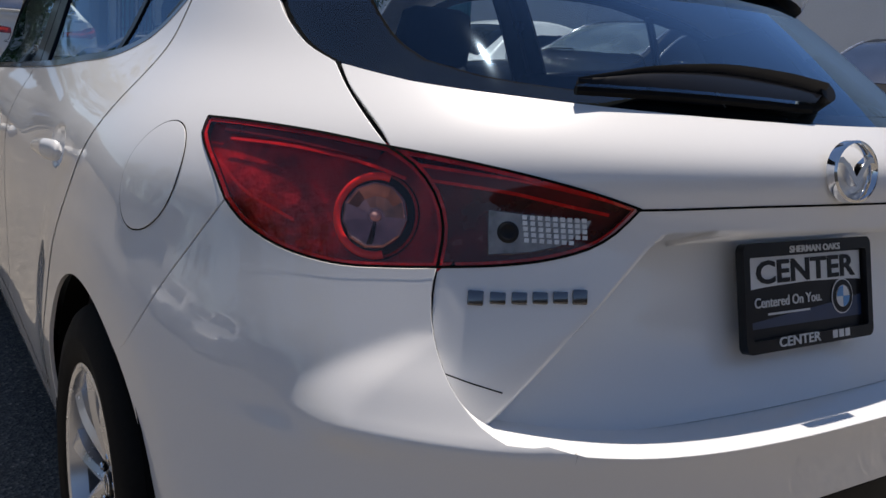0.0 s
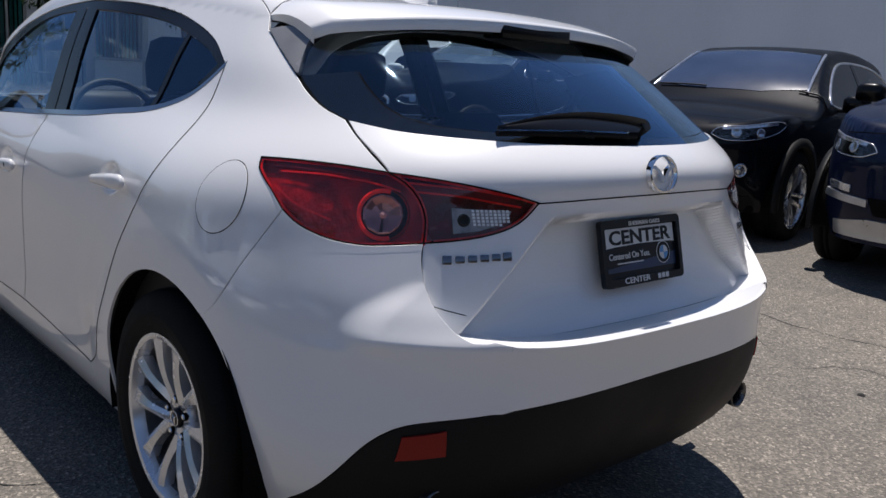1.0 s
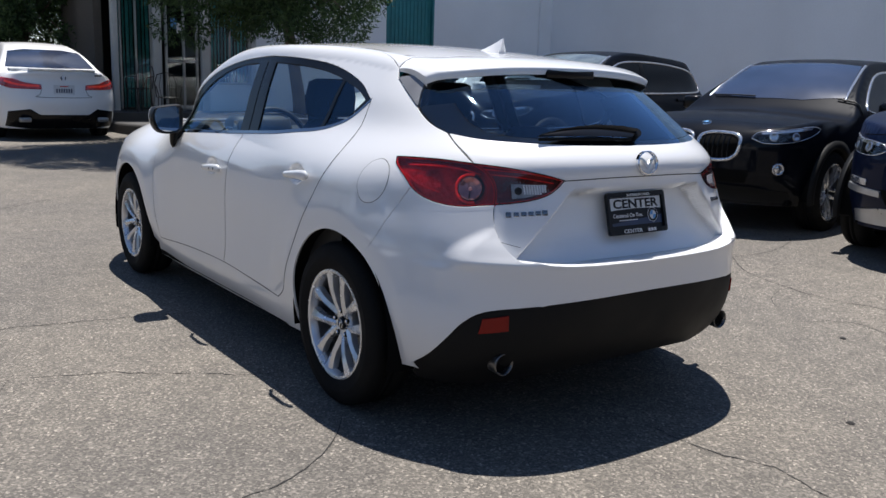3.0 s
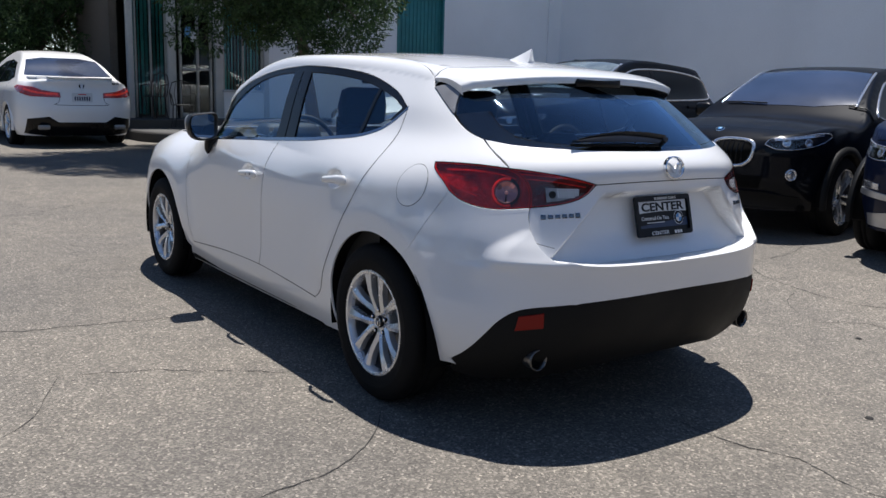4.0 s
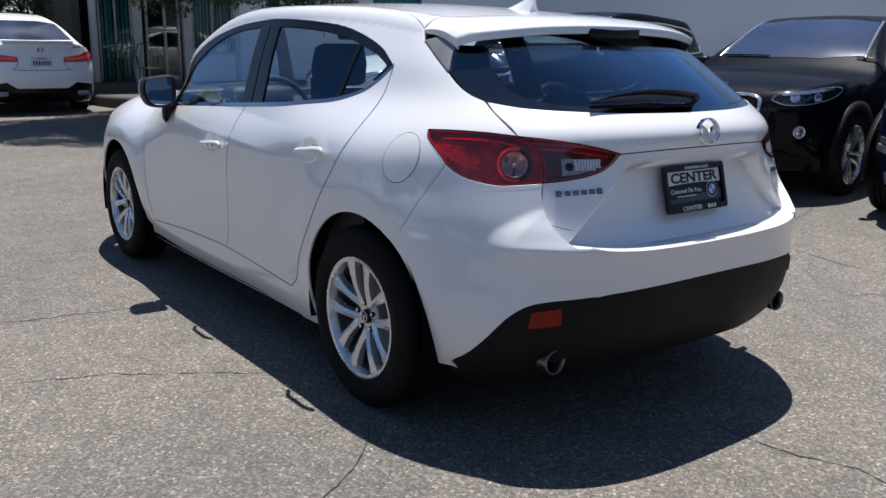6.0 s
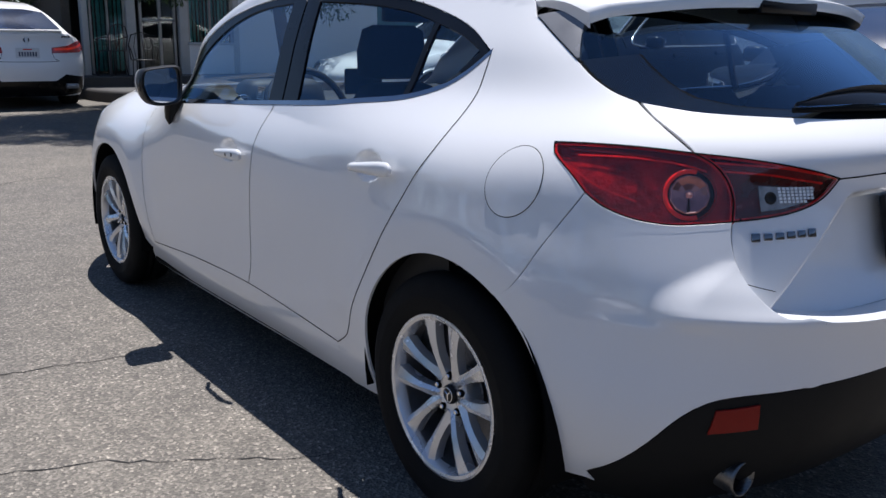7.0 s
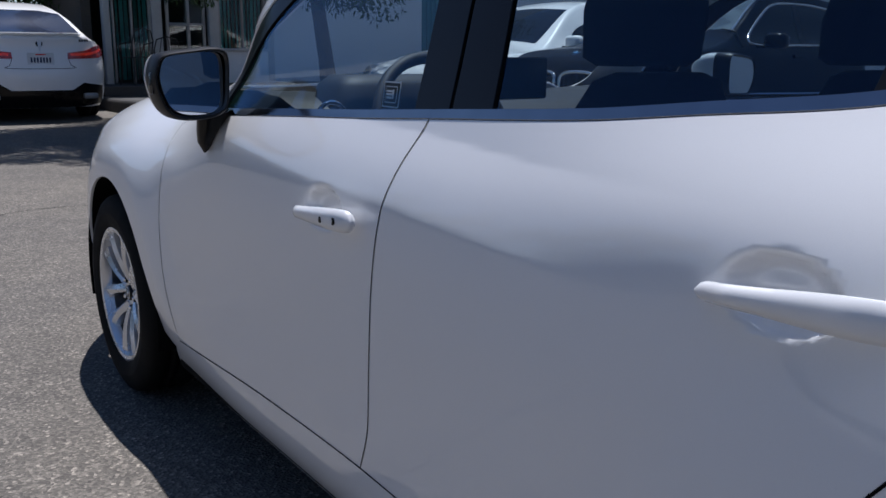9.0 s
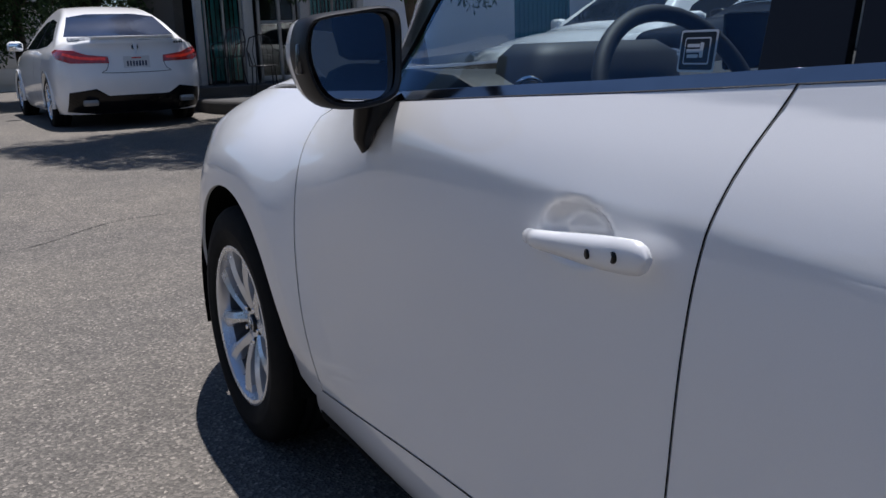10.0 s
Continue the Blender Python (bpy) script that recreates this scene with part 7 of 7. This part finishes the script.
# pavement slab with a dark rounded kerb
kp = curve([(1.95, 17.5), (1.95, 13.6), (2.02, 12.9), (2.25, 12.45), (2.75, 12.25), (3.6, 12.2), (8, 12.2), (13.9, 12.2)], .12)
t = np.gradient(kp, axis=0)
nrm = np.c_[-t[:, 1], t[:, 0]] / np.linalg.norm(t, axis=1, keepdims=True)
prof = [(0, .05), (.0, .30), (.012, .335), (.035, .348), (.16, .352), (.165, .30)]
V = [(x + nx * d, y + ny_ * d, z) for (x, y), (nx, ny_) in zip(kp, nrm) for d, z in prof]
n_ = len(prof)
tagged(skin("kerb", V, [(i * n_ + j, (i + 1) * n_ + j, (i + 1) * n_ + j + 1, i * n_ + j + 1) for i in range(len(kp) - 1) for j in range(n_ - 1)], KERB_DARK, None), "dark painted concrete kerb", "kerb", kind="structure")
inner_l = kp + nrm * .16
pv = [(x, y, .346) for x, y in inner_l] + [(13.9, 14.05, .36), (1.95 + .16, 17.5, .36)]
pave = skin("pavement", pv, [list(range(len(pv)))], CONCRETE, None, smooth=False)
tagged(pave, "grey concrete pavement slab before the shop", "pavement", kind="structure")

# bistro chairs and a round table before the shop
IRON = surface("black_wrought_iron", (.015, .015, .015), .45, stain=(20, .3))


def bistro_chair(at):
    c = thing("bistro_chair", "black wrought-iron chair outside the shop", "chair", at, "chairs outside the shop")
    v, f = lathe([(.0, .452), (.19, .452), (.205, .446), (.205, .434), (.0, .434)], 24, axis="z")
    skin("seat", v, f, IRON, c)
    for x, y in ((-.15, -.15), (.15, -.15), (-.15, .15), (.15, .15)):
        tube("leg", [(x, y, .44), (x * 1.05, y * 1.05, .2), (x * 1.25, y * 1.25, 0)], .011, IRON, c, 6)
    tube("backrest", [(-.18, .16, .44), (-.20, .20, .70), (-.15, .22, .86), (0, .225, .91), (.15, .22, .86), (.20, .20, .70), (.18, .16, .44)], .011, IRON, c, 6)
    for x in (-.09, -.03, .03, .09):
        tube("back_bar", [(x, .17, .44), (x * 1.3, .205, .66), (x * .8, .222, .88)], .006, IRON, c, 5)
    for s in (-1, 1):
        tube("armrest", [(s * .20, .20, .68), (s * .24, .05, .67), (s * .24, -.10, .64), (s * .20, -.14, .44)], .010, IRON, c, 6)
    return c


ch = bistro_chair(pose(2.72, 14.55, FLOOR_Z, 0, 0, 200))
copy_thing(ch, pose(3.02, 13.75, .36, 0, 0, 150))
copy_thing(ch, pose(3.78, 16.2, FLOOR_Z, 0, 0, 20))
table = thing("bistro_table", "black round iron table by the shop door", "table", pose(3.95, 16.8, FLOOR_Z))
v, f = lathe([(.0, .72), (.33, .72), (.34, .715), (.34, .70), (.0, .70)], 28, axis="z")
skin("tabletop", v, f, IRON, table)
tube("table_leg", [(0, 0, .70), (0, 0, .03)], .02, IRON, table)
v, f = lathe([(.0, .03), (.20, .012), (.22, .0), (.0, .0)], 24, axis="z")
skin("table_foot", v, f, IRON, table)

# trees: tapered trunk with limbs, crown of many small leaves in clumps
BARK = surface("grey_brown_bark", (.10, .08, .06), .9, grain=(40, .3), stain=(5, .3), bump=(35, .5))


def leaf_material(name, dark, light):
    m, n, l, b = nodes_of(name)
    geo = n.new("ShaderNodeNewGeometry")
    r = n.new("ShaderNodeValToRGB")
    r.color_ramp.elements[0].color, r.color_ramp.elements[1].color = (*dark, 1), (*light, 1)
    l.new(geo.outputs["Random Per Island"], r.inputs[0])
    l.new(r.outputs[0], b.inputs["Base Color"])
    b.inputs["Roughness"].default_value = .55
    tr, mx = n.new("ShaderNodeBsdfTranslucent"), n.new("ShaderNodeMixShader")
    l.new(r.outputs[0], tr.inputs[0])
    mx.inputs[0].default_value = .42
    l.new(b.outputs[0], mx.inputs[1]), l.new(tr.outputs[0], mx.inputs[2])
    l.new(mx.outputs[0], n["Material Output"].inputs[0])
    return m


LEAF = leaf_material("pine_green_leaves", (.014, .034, .012), (.085, .15, .048))


def leaves(clumps, per, size, seed, droop=.0):
    """Leaf blades scattered round clump centres (x, y, z, radius); vertices and faces of narrow folded quads."""
    g = np.random.default_rng(seed)
    C = np.repeat(np.array(clumps), per, 0)
    k = len(C)
    d = g.normal(size=(k, 3))
    d /= np.linalg.norm(d, axis=1, keepdims=True)
    p = C[:, :3] + d * (C[:, 3:] * (.45 + .55 * g.random((k, 1)) ** .6))
    a = g.normal(size=(k, 3)) * .8 + d + (0, 0, -droop)
    a /= np.linalg.norm(a, axis=1, keepdims=True)
    b = np.cross(a, g.normal(size=(k, 3)))
    b /= np.linalg.norm(b, axis=1, keepdims=True)
    L = size * (.6 + .8 * g.random((k, 1)))
    v = np.stack([p, p + a * L * .5 + b * L * .16, p + a * L, p + a * L * .5 - b * L * .16], 1).reshape(-1, 3)
    return v, np.arange(4 * k).reshape(-1, 4)


def quick_mesh(name, v, quads, mat, parent):
    me = bpy.data.meshes.new(name)
    me.vertices.add(len(v))
    me.vertices.foreach_set("co", np.asarray(v, np.float32).ravel())
    me.loops.add(quads.size)
    me.loops.foreach_set("vertex_index", quads.astype(np.int32).ravel())
    me.polygons.add(len(quads))
    me.polygons.foreach_set("loop_start", np.arange(0, quads.size, 4, dtype=np.int32))
    me.update(calc_edges=True)
    me.materials.append(mat)
    ob = new(name, me)
    ob.parent = parent
    return ob


def tree(base, crown, radii, label, seed, clumps=120, per=150, size=.11, lobe=None):
    """A tree: trunk from base towards the crown's centre, limbs to the clumps, leaf clumps on the crown's shell."""
    t = thing("tree", label, "tree")
    g = np.random.default_rng(seed)
    c, r = np.array(crown), np.array(radii)
    bx = np.array(base)
    bm = bmesh.new()
    mid = bx + (c - bx) * np.array((.35, .35, .55))
    tube_into(bm, [bx, bx * .7 + mid * .3 + (.03, .02, 0), mid, c], [.16, .13, .10, .04], 10)
    cl = []
    while len(cl) < clumps:
        d = g.normal(size=3)
        d /= np.linalg.norm(d)
        s = g.random() ** .35
        p = c + d * r * s * (1 + .18 * math.sin(5 * d[0] + seed) * math.cos(4 * d[1] + 2 * d[2]))
        if p[2] < c[2] - r[2] * .92:
            continue
        cl.append((*p, (.26 + .22 * g.random()) * r.mean() / 2.2))
    if lobe:
        # a high bough reaching out from the crown
        for _ in range(lobe[2]):
            d = g.normal(size=3)
            d *= g.random() ** .35 / np.linalg.norm(d)
            cl.append((*(np.array(lobe[0]) + d * np.array(lobe[1])), .25 + .2 * g.random()))
    for i in range(0, len(cl), 6):
        e_ = np.array(cl[i][:3])
        st = mid + (c - mid) * g.random()
        tube_into(bm, [st, st * .5 + e_ * .5 + (0, 0, .12), e_], [.05, .03, .010], 6)
    part("trunk", bm, BARK, t)
    v, q = leaves(cl, per, size, seed + 1, .3)
    quick_mesh("crown", v, q, LEAF, t)
    return t


tree((5.6, 13.3, .34), (3.65, 11.0, 3.66), (2.4, 2.1, 1.95), "broad dense evergreen tree with low hanging branches", 3, 340, 380, .078, ((1.6, 10.6, 4.7), (1.8, 1.5, .8), 170))
tree((.2, 20.5, .2), (.1, 19.6, 3.6), (3.1, 2.2, 2.6), "dark dense evergreen tree behind the white saloon", 8, 260, 240, .11)
tree((-2.9, 23.0, .2), (-2.6, 22.4, 4.4), (2.6, 2.0, 2.4), "dark evergreen tree at the yard's far side", 12, 110, 110, .15)
tree((1.3, 18.6, .2), (1.35, 17.6, 2.9), (1.15, 1.2, 2.6), "dark shrub tree beside the shop", 15, 130, 260, .09)
FARWALL = surface("pale_siding_wall", (.55, .53, .48), .8, stain=(.5, .06), grain=(6, .04))
far = slab_wall("wall_far", -19, 2.0, 27.0, 27.3, -.2, 3.6, FARWALL, "pale far building wall")
for i in range(7):
    box("siding_board", (20.9, .03, .42), (-8.5, 26.985, .55 + .45 * i), FARWALL, far, .008)
# low tree row on the yard's west side, seen in the windows' reflections
for i in range(5):
    tree((-15.5, -4 + 6 * i, 0), (-15.3, -4 + 6 * i, 3.4), (2.2, 3.0, 2.4), "green roadside tree beyond the yard", 30 + i, 60, 60, .28)
